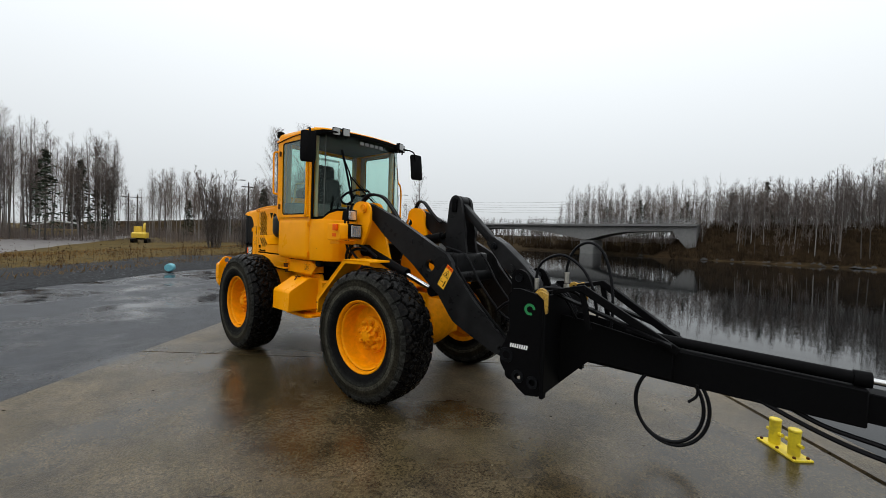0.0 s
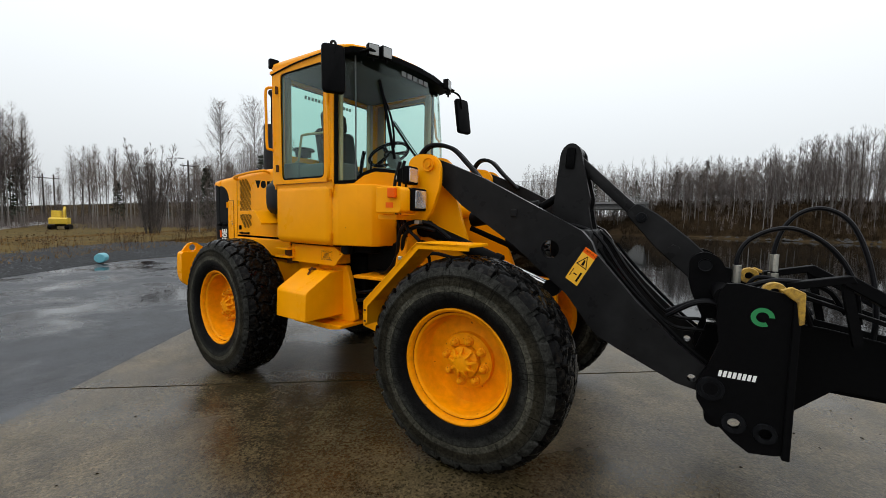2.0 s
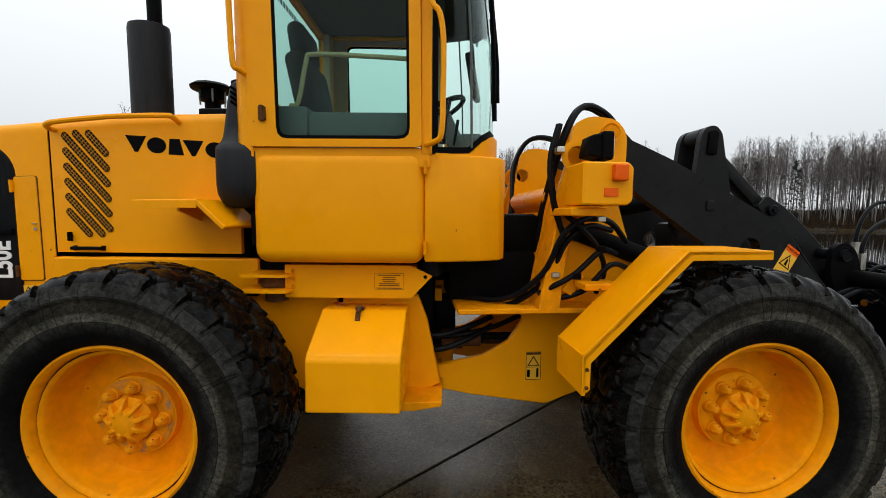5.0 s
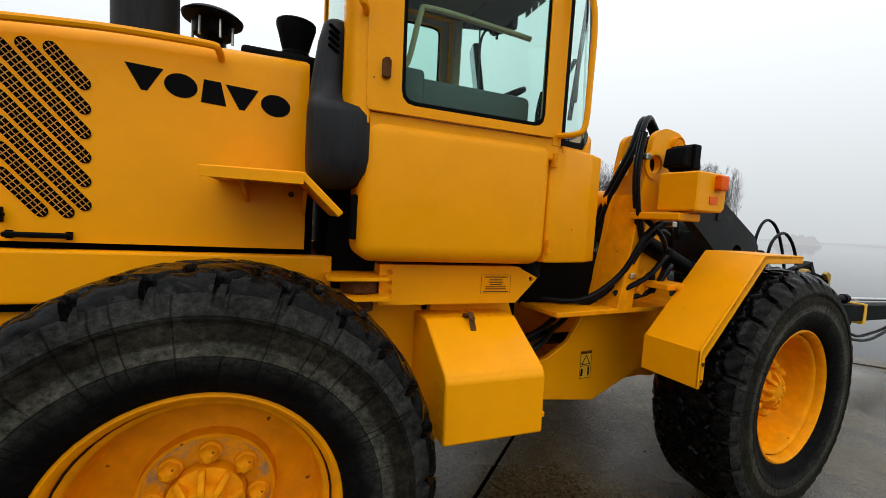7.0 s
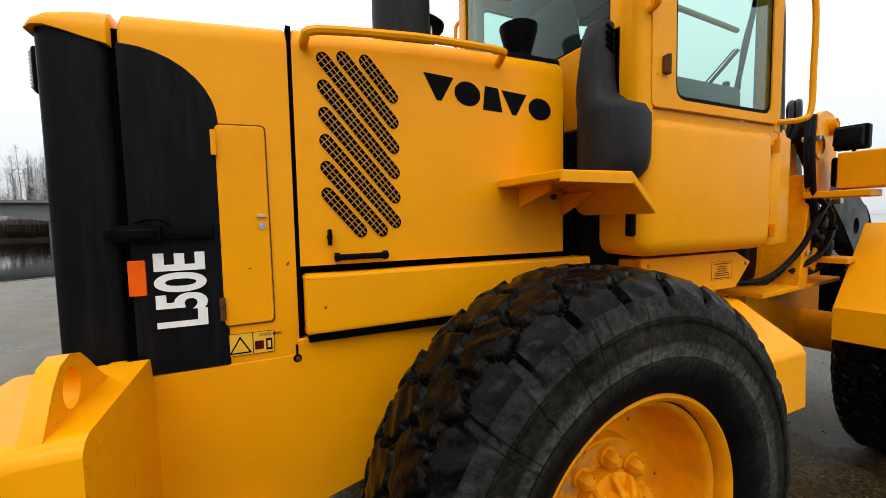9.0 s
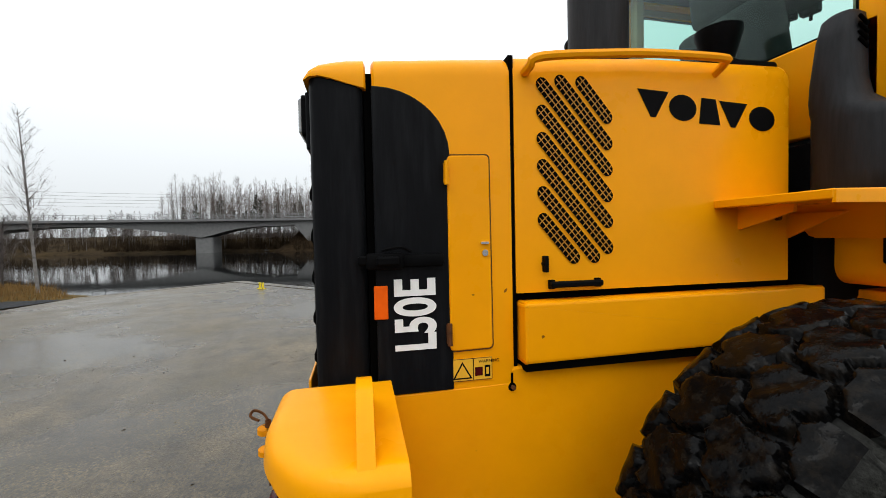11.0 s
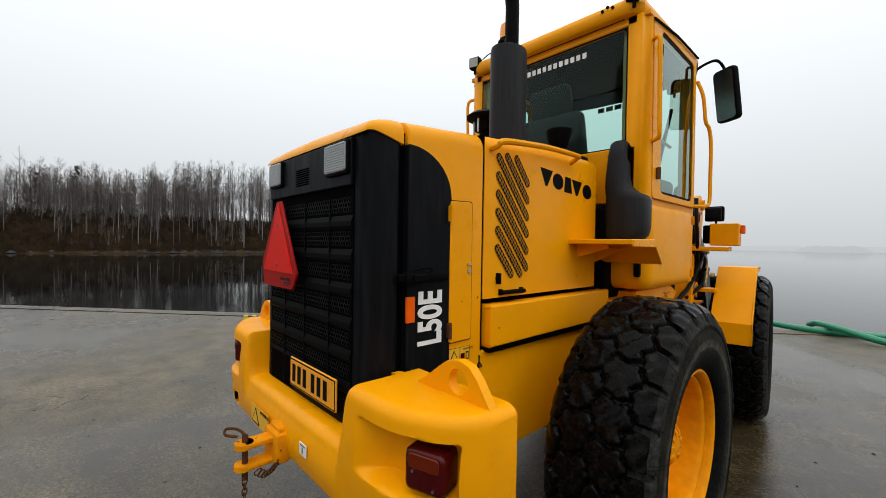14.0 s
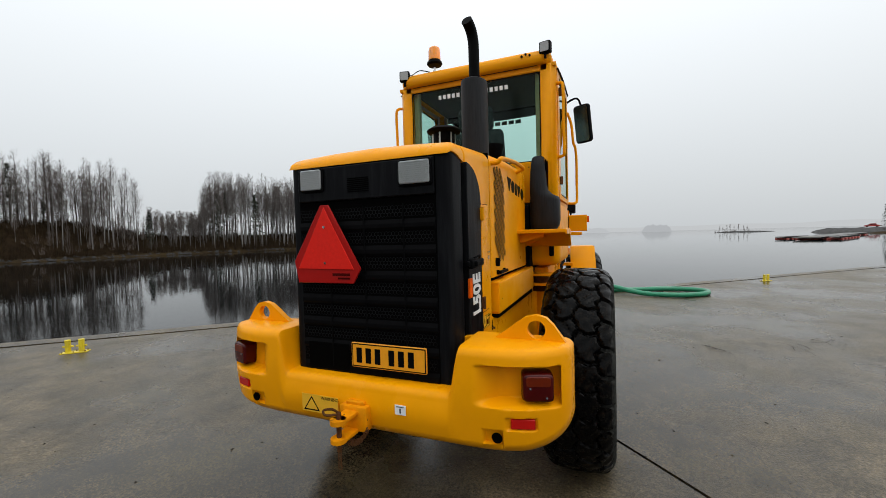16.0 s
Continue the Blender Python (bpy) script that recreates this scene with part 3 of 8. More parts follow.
sheet("grey_bank", [(-10.8, 9.05), (-10.0, 10.9), (-10.7, 11.0), (-12.2, 10.8), by_slab(22.4, 2.0), by_slab(23.0, 6.4), by_slab(22.2, 8.6), by_slab(16, 8.4), by_slab(11.5, 7.4), by_slab(12.0, 6.45)] + [by_slab(q, o) for q, o in ((13.8, 6.25), (15.15, 5.65), (16.05, 4.75), (16.75, 3.55), (17.35, 2.35), (17.75, 1.25))], -0.001, GRAVEL, label="grey gravel round the end of the road")

# ---- far shores ----
def bank(name, pts, mat, label, rise, back, lip=0.25):
    """Land behind a shoreline: a low stony lip, then a slope up and a plateau."""
    bm = bmesh.new()
    rng = random.Random(len(name) * 3)
    P = []
    for (x0, y0), (x1, y1) in zip(pts, pts[1:]):
        n = max(int(math.hypot(x1 - x0, y1 - y0) / 3), 1)
        P += [Vector((x0 + (x1 - x0) * i / n, y0 + (y1 - y0) * i / n)) for i in range(n)]
    P.append(Vector(pts[-1]))
    rows = []
    for i, p in enumerate(P):
        d = (P[min(i + 1, len(P) - 1)] - P[max(i - 1, 0)]).normalized()
        nn = Vector((d.y, -d.x))
        w = noise.noise(Vector((p.x * 0.05, p.y * 0.05, 0))) * 1.4
        row = []
        for off, h in ((-2.0, WATER_Z - 0.6), (0, WATER_Z + 0.04), (0.9, WATER_Z + lip), (3.5, WATER_Z + 0.75), (9, rise * 0.55), (18, rise), (back, rise + 1)):
            q = p + nn * (off + (w if off >= 0 and off < 20 else 0) + rng.uniform(-0.3, 0.3))
            row.append(bm.verts.new((q.x, q.y, h + (rng.uniform(-0.12, 0.12) if h > WATER_Z else 0))))
        rows.append(row)
    for a, b in zip(rows, rows[1:]):
        for k in range(len(a) - 1):
            bm.faces.new((a[k], b[k], b[k + 1], a[k + 1]))
    bmesh.ops.recalc_face_normals(bm, faces=bm.faces[:])
    if sum(f.normal.z for f in bm.faces) < 0:
        bmesh.ops.reverse_faces(bm, faces=bm.faces[:])
    return tagged(part(name, bm, mat, None, smooth=60), label, "bank", kind="structure")


FAR_SHORE = [(150, 88), (118, 74), (103, 61), (92, 61), (72, 75), (52, 84), (30, 85), (14, 84), (3, 85.5), (-12, 87.5), (-25, 93), (-60, 101), (-110, 108), (-220, 130)]
bank("far_bank", FAR_SHORE, BANK, "brown wooded far bank with a stony waterline", 2.6, 34)


def slope_z(x, y):
    """Height of the embankment that carries the bridge's approach."""
    top = 5.7 if x < 40 else max(5.7 - 0.16 * (x - 40), 0.0)
    k = min(max((y - 86.5 - 0.05 * max(x - 30, 0)) / 8.0, 0.0), 1.0) * min(max((x + 21) / 9.0, 0.0), 1.0)
    return -1.2 + (top + 1.2) * k * (1.25 - 0.25 * k) + 0.4 * noise.noise(Vector((x * 0.3, y * 0.3, 0)))


bm = bmesh.new()
rows = [[bm.verts.new((-22 + 2 * i, 85.6 + 1.1 * j, slope_z(-22 + 2 * i, 85.6 + 1.1 * j))) for j in range(22)] for i in range(44)]
for ra, rb in zip(rows, rows[1:]):
    for k in range(21):
        bm.faces.new((ra[k], rb[k], rb[k + 1], ra[k + 1]))
SCRUB = material("brown_scrub_slope", (0.027, 0.0175, 0.009), 0.95, grain=0.6, grain_scale=1.2, blotch=0.8, blotch_scale=0.3, blotch_color=(0.018, 0.012, 0.007), spec=0.04, bump=1.0, bump_scale=2)
tagged(part("approach_bank", bm, SCRUB, None, smooth=60), "brown earth embankment carrying the bridge approach", "embankment", kind="structure")

# ---- wheel loader ----
FRONT = Matrix.Rotation(radians(5.6), 4, 'Z')        # the front half is steered a little to its left
loader = thing("wheel_loader", "yellow wheel loader with black boom parked on wet concrete", "wheel loader")


def loft(sections, cap=True):
    """A skin over loops of points, all with the same count."""
    bm = bmesh.new()
    rings = [[bm.verts.new(p) for p in s] for s in sections]
    n = len(rings[0])
    for A, B in zip(rings, rings[1:]):
        for k in range(n):
            bm.faces.new((A[k], A[(k + 1) % n], B[(k + 1) % n], B[k]))
    if cap:
        bm.faces.new(rings[0][::-1])
        bm.faces.new(rings[-1])
    bmesh.ops.recalc_face_normals(bm, faces=bm.faces[:])
    return bm


def plate(outer, holes, axis, a, b):
    """A flat plate with round holes (u, v, r) through it."""
    k = "xyz".index(axis)
    bm = bmesh.new()

    def loop(pts):
        vs = []
        for p in pts:
            v = list(p)
            v.insert(k, a)
            vs.append(bm.verts.new(v))
        return [bm.edges.new((vs[i], vs[(i + 1) % len(vs)])) for i in range(len(vs))]
    edges = loop(outer)
    for u, v, r in holes:
        edges += loop([(u + r * math.cos(2 * math.pi * i / 16), v + r * math.sin(2 * math.pi * i / 16)) for i in range(16)])
    bmesh.ops.triangle_fill(bm, edges=edges, use_beauty=True)
    g = bmesh.ops.extrude_face_region(bm, geom=bm.faces[:])
    vec = [0, 0, 0]
    vec[k] = b - a
    bmesh.ops.translate(bm, verts=[v for v in g["geom"] if isinstance(v, bmesh.types.BMVert)], vec=vec)
    bmesh.ops.recalc_face_normals(bm, faces=bm.faces[:])
    return bm


def front_part(name, bm, mat, parent=None, label="", smooth=35):
    return part(name, moved(bm, FRONT), mat, parent or loader, label, smooth)


# -- wheels --
TYRE_C = 0.835


def tread_skin():
    """The tyre's crown and shoulders: one skin with zig-zag grooves and shoulder notches pressed into it."""
    n, cols, rows = 26, 26 * 26, 34
    pitch = 2 * math.pi * 0.635 / n
    prof = [(0.0, 0.640), (0.06, 0.639), (0.110, 0.635), (0.140, 0.629), (0.160, 0.619), (0.176, 0.604), (0.189, 0.585), (0.199, 0.562), (0.2055, 0.540), (0.2035, 0.531)]
    arc = [0.0]
    for (w0, r0), (w1, r1) in zip(prof, prof[1:]):
        arc.append(arc[-1] + math.hypot(w1 - w0, r1 - r0))
    half_s = np.linspace(0, arc[-1], rows)
    half_w, half_r = np.interp(half_s, arc, [p[0] for p in prof]), np.interp(half_s, arc, [p[1] for p in prof])
    # groove lines: (start u, start s, end u, end s, half width, depth), u in pitches, s across from the middle
    lines = ((0.0, 0.150, 0.02, 0.222, 0.0125, 0.030), (0.0, 0.150, 0.22, 0.108, 0.0075, 0.022), (0.22, 0.108, 0.72, 0.122, 0.0055, 0.020), (0.72, 0.122, 1.0, 0.150, 0.0075, 0.022),
             (0.50, 0.114, 0.58, 0.070, 0.0090, 0.022), (0.58, 0.070, 0.42, 0.018, 0.0075, 0.022), (0.42, 0.018, 0.75, -0.020, 0.0065, 0.020), (0.42, 0.018, 0.10, 0.004, 0.0050, 0.016), (0.10, 0.004, -0.08, -0.018, 0.0050, 0.016))
    theta = np.arange(cols) * 2 * math.pi / cols
    rng = np.random.default_rng(4)
    verts, index = [], []
    for sgn in (-1, 1):
        S, U = np.meshgrid(half_s, theta * 0.635 / pitch + (0.5 if sgn > 0 else 0.0), indexing="ij")
        U = U % 1.0
        drop = np.zeros_like(S)
        for u0, s0, u1, s1, hw, dep in lines:
            for k in (-1, 0, 1):
                ax, ay, bx, by = (u0 + k) * pitch, s0, (u1 + k) * pitch, s1
                px, py = U * pitch - ax, S - ay
                t = np.clip((px * (bx - ax) + py * (by - ay)) / ((bx - ax) ** 2 + (by - ay) ** 2), 0, 1)
                d = np.hypot(px - t * (bx - ax), py - t * (by - ay))
                f = np.clip((hw + 0.0035 - d) / 0.006, 0, 1)
                drop = np.maximum(drop, dep * f * f * (3 - 2 * f))
        # rounded wear on the lugs, fading out on the flank
        lump = 0.0016 * np.sin(U * 2 * math.pi * 2 + S * 60) + 0.0012 * np.sin(theta * 37 + S * 95)
        fade = np.clip((arc[-1] - S) / 0.03, 0, 1)
        drop = (drop + lump) * fade
        tw = np.gradient(half_w, half_s)[:, None]
        tr = np.gradient(half_r, half_s)[:, None]
        W = half_w[:, None] - drop * (-tr)
        R = half_r[:, None] - drop * tw
        verts.append(np.stack([R * np.cos(theta), sgn * W, R * np.sin(theta)], -1).reshape(-1, 3))
    v = np.concatenate(verts)
    faces = []
    for half in (0, 1):
        o = half * rows * cols
        for i in range(rows - 1):
            for k in range(cols):
                a, b = o + i * cols + k, o + i * cols + (k + 1) % cols
                faces.append((a, a + cols, b + cols, b) if half == 0 else (a, b, b + cols, a + cols))
    me = bpy.data.meshes.new("tread")
    me.from_pydata(v.tolist(), [], faces)
    me.materials.append(TREAD)
    me.materials.append(SIDEWALL)
    flank = np.tile(np.repeat(half_r[:-1] < 0.597, cols), 2).astype(np.int32)
    me.polygons.foreach_set("material_index", flank)
    me.shade_smooth()
    me.set_sharp_from_angle(angle=radians(55))
    ob = new("tread", me)
    ob["label"] = "wet black tread lugs"
    return ob


def make_wheel(name, label):
    """A wheel about the y axis at its own centre, its outer face towards -y."""
    disc = [(0.2, -0.02), (0.272, -0.016), (0.284, 0.0), (0.290, 0.05), (0.2955, 0.116), (0.299, 0.127), (0.306, 0.133), (0.3140, 0.134), (0.3150, 0.120), (0.3205, 0.120), (0.3215, 0.152), (0.327, 0.164), (0.338, 0.171), (0.350, 0.165), (0.357, 0.14),
            (0.350, 0.12), (0.33, 0.10), (0.32, 0.0), (0.33, -0.12), (0.352, -0.15), (0.345, -0.165), (0.30, -0.15), (0.29, -0.02)]
    bm = lathe([(r, -h) for r, h in disc], 'y', (0, 0, 0), 48)
    bm = join(bm, lathe([(0.29, 0.012), (0.2, 0.016), (0.175, 0.005), (0.17, -0.028), (0.14, -0.030), (0.0, -0.030)], 'y', (0, 0, 0), 48))
    root = part(name, bm, YELLOW_WORN, None, label, smooth=40)
    part("rim_groove", lathe([(0.3146, -0.1275), (0.3178, -0.1240), (0.3210, -0.1285)], 'y', (0, 0, 0), 48), RUST, root, "rusty gap behind the lock ring")
    part("chipped_flange", lathe([(0.162, -0.0305), (0.154, -0.0345), (0.116, -0.0345), (0.104, -0.036)], 'y', (0, 0, 0), 40), CHIPPED, root, "chipped grey and yellow flange")
    hub = part("hub_cap", lathe([(0.0, -0.106), (0.044, -0.105), (0.054, -0.101), (0.058, -0.092), (0.060, -0.074), (0.088, -0.070), (0.096, -0.064), (0.098, -0.03), (0.104, -0.028)], 'y', (0, 0, 0), 40), YELLOW_WORN, root)
    rib_me = nut_me = None
    for i in range(9):           # the star of ribs on the cap
        if rib_me is None:
            rib = part("hub_rib", prism([(0.040, -0.109), (0.060, -0.109), (0.096, -0.082), (0.096, -0.062), (0.040, -0.062)], 'z', -0.0085, 0.0085, 0.003, 1), YELLOW_WORN, hub)
            rib_me = rib.data
        else:
            rib = new("hub_rib", rib_me)
            rib.parent = hub
        rib.rotation_euler = (0, 2 * math.pi * i / 9, 0)
    for i in range(8):
        a = 2 * math.pi * (i + 0.5) / 8
        if nut_me is None:
            nb = join(lathe([(0.0, -0.082), (0.010, -0.081), (0.019, -0.074), (0.0245, -0.066), (0.0245, -0.040), (0.0245, -0.030)], 'y', (0, 0, 0), 6),
                      lathe([(0.022, -0.0475), (0.029, -0.045), (0.031, -0.035)], 'y', (0, 0, 0), 14))
            nut = part("wheel_nut", nb, YELLOW_WORN, root)
            nut_me = nut.data
        else:
            nut = new("wheel_nut", nut_me)
            nut.parent = root
        nut.location = (0.127 * math.cos(a), 0, 0.127 * math.sin(a))
    side = [(0.338, 0.150), (0.352, 0.176), (0.385, 0.192), (0.43, 0.203), (0.445, 0.2075), (0.452, 0.204), (0.48, 0.207), (0.515, 0.204), (0.528, 0.200), (0.534, 0.203), (0.560, 0.190), (0.585, 0.165), (0.604, 0.135), (0.614, 0.08), (0.620, 0.0)]
    prof = side + [(r, -w) for r, w in side[::-1][1:]]
    tyre = part("tyre", lathe([(r, -w) for r, w in prof], 'y', (0, 0, 0), 64), SIDEWALL, root, "grey-black rubber tyre with scuffed sidewall", smooth=50)
    tread = tread_skin()
    tread.parent = root
    return root


def place_wheel(src, name, m, label):
    w = copy_thing(src, m)
    w.name = name
    w.parent = loader
    w["label"] = label
    return w


wheel = make_wheel("rear_wheel", "yellow dished steel wheel with a wet black tyre")
wheel.parent = loader
wheel.matrix_basis = pose(-1.25, -TYRE_C, 0.64, 0, 25, 0)
place_wheel(wheel, "rear_wheel", pose(-1.25, TYRE_C, 0.64, 0, 8, 180), "yellow dished steel wheel with a wet black tyre")
place_wheel(wheel, "front_wheel", FRONT @ pose(1.25, -TYRE_C, 0.64, 0, -12, 0), "yellow dished steel wheel with a wet black tyre")
place_wheel(wheel, "front_wheel", FRONT @ pose(1.25, TYRE_C, 0.64, 0, 31, 180), "yellow dished steel wheel with a wet black tyre")
for w in loader.children:
    if w.name.startswith("front_wheel"):
        for c in w.children:
            if c.name.startswith("chipped_flange"):
                c.data = c.data.copy()
                c.data.materials[0] = YELLOW_WORN
                c["label"] = "yellow painted flange"
part("rear_axle", join(cyl(0.13, 'y', (-1.25, 0, 0.64), -0.75, 0.75, 20), lathe([(0, -0.24), (0.2, -0.2), (0.24, 0), (0.2, 0.2), (0, 0.24)], 'y', (-1.25, 0, 0.66), 20)), YELLOW_WORN, loader)
front_part("front_axle", join(cyl(0.13, 'y', (1.25, 0, 0.64), -0.75, 0.75, 20), lathe([(0, -0.26), (0.22, -0.2), (0.26, 0), (0.22, 0.2), (0, 0.26)], 'y', (1.28, 0, 0.66), 20)), YELLOW_WORN)

# -- engine hood --
def hood_loop(x, zt, yh, zb, r=0.058, crown=0.012):
    crown = min(crown, (zt - zb) * 0.2)
    r = min(r, (zt - zb - crown) * 0.9)
    pts = [(yh, zb)]
    for i in range(6):
        a = radians(90 * i / 5)
        pts.append((yh - r + r * math.cos(a), zt - r - crown + r * math.sin(a)))
    pts += [(yh * 0.45, zt - crown * 0.3)]
    left = pts
    right = [(-y, z) for y, z in pts[::-1]]
    return [(x, y, z) for y, z in left + [(0, zt)] + right]


hood = part("engine_hood", loft([hood_loop(x, zt, y, 1.283) for x, zt, y in ((-1.968, 1.930, 0.428), (-1.96, 1.935, 0.431), (-1.5, 1.968, 0.432), (-1.02, 2.003, 0.432), (-1.008, 1.998, 0.428))]), YELLOW, loader, "smooth yellow engine hood panel")
tail_cover = part("rear_hood", loft([hood_loop(x, zt, y, 1.03) for x, zt, y in ((-2.358, 1.897, 0.420), (-2.352, 1.905, 0.425), (-2.15, 1.919, 0.430), (-1.99, 1.930, 0.431), (-1.980, 1.925, 0.428))]), YELLOW, loader)
# dark core that stands for the shaded inside of the hood
part("hood_core", box(-2.36, -0.98, -0.40, 0.40, 0.75, 1.80), RECESS_SHADE, loader)
for sg in (1, -1):
    fl = flipped if sg < 0 else (lambda b: b)
    # black side panel with its curved top
    arc = [(-2.3605, 1.03), (-2.3605, 1.812)] + [(-2.352 + 0.19 * math.sin(radians(a)) * 1.03, 1.650 + 0.162 * math.cos(radians(a))) for a in range(10, 91, 10)] + [(-2.156, 1.03)]
    part("side_panel", fl(prism([(x, z) for x, z in arc], 'y', 0.34, 0.435, 0.003, 1)), DARK, loader, "black plastic side panel")
    part("hatch_gap", fl(prism(rounded([(-2.1685, 1.1325), (-2.1685, 1.6485), (-2.0435, 1.6515), (-2.0405, 1.1345)], 0.014), 'y', 0.40, 0.4345)), RUST, loader, "rust-edged hatch gap")
    part("hood_hatch", fl(prism(rounded([(-2.165, 1.136), (-2.165, 1.645), (-2.047, 1.648), (-2.044, 1.138)], 0.012), 'y', 0.40, 0.4385, 0.003, 1)), YELLOW, loader)
    part("lower_panel", fl(prism(rounded([(-1.962, 1.090), (-1.962, 1.262), (-0.905, 1.262), (-0.905, 1.098)], 0.012), 'y', 0.40, 0.470, 0.010, 2)), YELLOW, loader)
    part("hood_rail", fl(tube([(-1.935, 0.425, 1.868), (-1.935, 0.468, 1.872), (-1.90, 0.482, 1.893), (-1.62, 0.486, 1.918), (-1.34, 0.486, 1.938), (-1.305, 0.470, 1.934), (-1.300, 0.425, 1.915)], 0.0125, 8, 4)), YELLOW, loader)
# dark strips put in the panel gaps for the shade there
part("panel_gap", box(-1.955, -0.92, -0.4600, -0.40, 1.068, 1.092), RECESS_SHADE, loader)
part("door_gap", box(-2.379, -2.358, -0.405, 0.405, 1.03, 1.85), RECESS_SHADE, loader)
part("hood_seam", box(-1.981, -1.967, -0.424, 0.424, 1.03, 1.915), RECESS_SHADE, loader)
part("hood_handle", join(box(-1.875, -1.712, -0.462, -0.440, 1.296, 1.312, 0.004, 1), box(-1.872, -1.858, -0.445, -0.43, 1.292, 1.316), box(-1.726, -1.712, -0.445, -0.43, 1.292, 1.316)), BLACK, loader)
part("hood_lock", join(cyl(0.008, 'y', (-1.885, 0, 1.36), -0.446, -0.43, 10), box(-1.890, -1.880, -0.455, -0.43, 1.338, 1.382, 0.002, 1)), BLACK, loader)
part("hatch_lock", join(cyl(0.009, 'y', (-2.063, 0, 1.395), -0.443, -0.43, 12), box(-2.075, -2.053, -0.446, -0.436, 1.418, 1.424)), STEEL, loader)
for z in (1.60, 1.185):
    part("hatch_hinge", join(box(-2.175, -2.161, -0.450, -0.43, z - 0.028, z + 0.028, 0.003, 1), cyl(0.007, 'z', (-2.168, -0.447, z), -0.03, 0.03, 8)), YELLOW if z > 1.4 else RUST, loader)

# slanted ventilation slots: flat faces painted with the shade inside, behind a wire mesh
def slot(u0, v0, u1, v1, r, y):
    d = Vector((u1 - u0, v1 - v0)).normalized()
    n = Vector((-d.y, d.x))
    pts = []
    for c, a0 in ((Vector((u1, v1)), -90), (Vector((u0, v0)), 90)):
        for i in range(7):
            a = radians(a0 + 30 * i)
            pts.append(c + (d * math.cos(a) + n * math.sin(a)) * r)
    bm = bmesh.new()
    bm.faces.new([bm.verts.new((p.x, y, p.y)) for p in pts])
    if bm.faces[:][0].normal.y > 0:
        bmesh.ops.reverse_faces(bm, faces=bm.faces[:])
    return bm, d, n


MESH_WIRE = material("slot_mesh_wire", (0.55, 0.23, 0.01), 0.5, grain=0.2)
VENT_L, VENT_R, VENT_T, VENT_B = -1.885, -1.681, 1.850, 1.375
for k in range(-4, 7):
    u0, v0 = VENT_L, VENT_T - 0.010 - 0.0722 * k
    u1 = VENT_R
    v1 = v0 - 1.10 * (u1 - u0)
    if v0 > VENT_T:
        u0, v0 = u0 + (v0 - VENT_T) / 1.10, VENT_T
    if v1 < VENT_B:
        u1, v1 = u0 + (v0 - VENT_B) / 1.10, VENT_B
    if u1 - u0 < 0.040:
        continue
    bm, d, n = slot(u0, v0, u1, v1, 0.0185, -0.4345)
    s = part("vent_slot", bm, RECESS_SHADE, loader, smooth=0)
    L = math.hypot(u1 - u0, v1 - v0)
    wires, count = bmesh.new(), max(int(L / 0.0165), 1)
    for i in range(count + 1):
        c = Vector((u0, v0)) + d * (L * i / count)
        wires = join(wires, moved(box(-0.0175, 0.0175, -0.436, -0.4346, -0.0012, 0.0012), Matrix.Translation((c.x, 0, c.y)) @ Matrix.Rotation(-math.atan2(n.y, n.x), 4, 'Y')))
    for o in (-0.006, 0.006):
        c = Vector(((u0 + u1) / 2, (v0 + v1) / 2)) + n * o
        wires = join(wires, moved(box(-L / 2 - 0.013, L / 2 + 0.013, -0.436, -0.4346, -0.0012, 0.0012), Matrix.Translation((c.x, 0, c.y)) @ Matrix.Rotation(-math.atan2(d.y, d.x), 4, 'Y')))
    part("slot_mesh", wires, MESH_WIRE, s, smooth=0)
# -- rear door with the grille --
door = part("grille_door", prism(rounded([(-2.380, -0.425), (-2.380, 0.425), (-2.520, 0.415), (-2.520, -0.415)], 0.035, 4), 'z', 0.885, 1.830, 0.0), DARK, loader, "black plastic grille door", smooth=40)
part("door_cap", loft([hood_loop(x, zt, y, zb) for x, zt, y, zb in ((-2.374, 1.895, 0.419, 1.806), (-2.379, 1.903, 0.4265, 1.808), (-2.42, 1.900, 0.4275, 1.816), (-2.46, 1.890, 0.427, 1.826), (-2.492, 1.874, 0.425, 1.832), (-2.515, 1.854, 0.421, 1.830), (-2.530, 1.830, 0.412, 1.822))]), YELLOW, loader, smooth=50)
# flat dark sheet in place of the shaded depth behind the grille
part("door_recess", box(-2.5235, -2.515, -0.352, 0.360, 0.90, 1.815), RECESS_SHADE, door)
part("lamp_panel", prism([(-0.350, 1.670), (-0.350, 1.816), (0.358, 1.816), (0.358, 1.670)], 'x', -2.534, -2.522, 0.003, 1), DARK, door)
for i in range(8):
    part("louvre", box(-2.537, -2.534, -0.035 - 0.0, 0.075, 1.700 + i * 0.008, 1.704 + i * 0.008), RECESS_SHADE, door)


def work_light(y0, y1, z0, z1, x, parent):
    f = part("lamp_frame", prism(rounded([(y0, z0), (y0, z1), (y1, z1), (y1, z0)], 0.012), 'x', x - 0.014, x + 0.004, 0.003, 1), BLACK, parent)
    part("lens", prism(rounded([(y0 + 0.008, z0 + 0.008), (y0 + 0.008, z1 - 0.008), (y1 - 0.008, z1 - 0.008), (y1 - 0.008, z0 + 0.008)], 0.008), 'x', x - 0.020, x - 0.012, 0.002, 1), LENS, f, "ribbed clear lamp lens")
    for k in range(11):
        zz = z0 + 0.014 + (z1 - z0 - 0.028) * k / 10
        part("lens_rib", box(x - 0.0225, x - 0.0195, y0 + 0.012, y1 - 0.012, zz - 0.0016, zz + 0.0016), LENS, f)


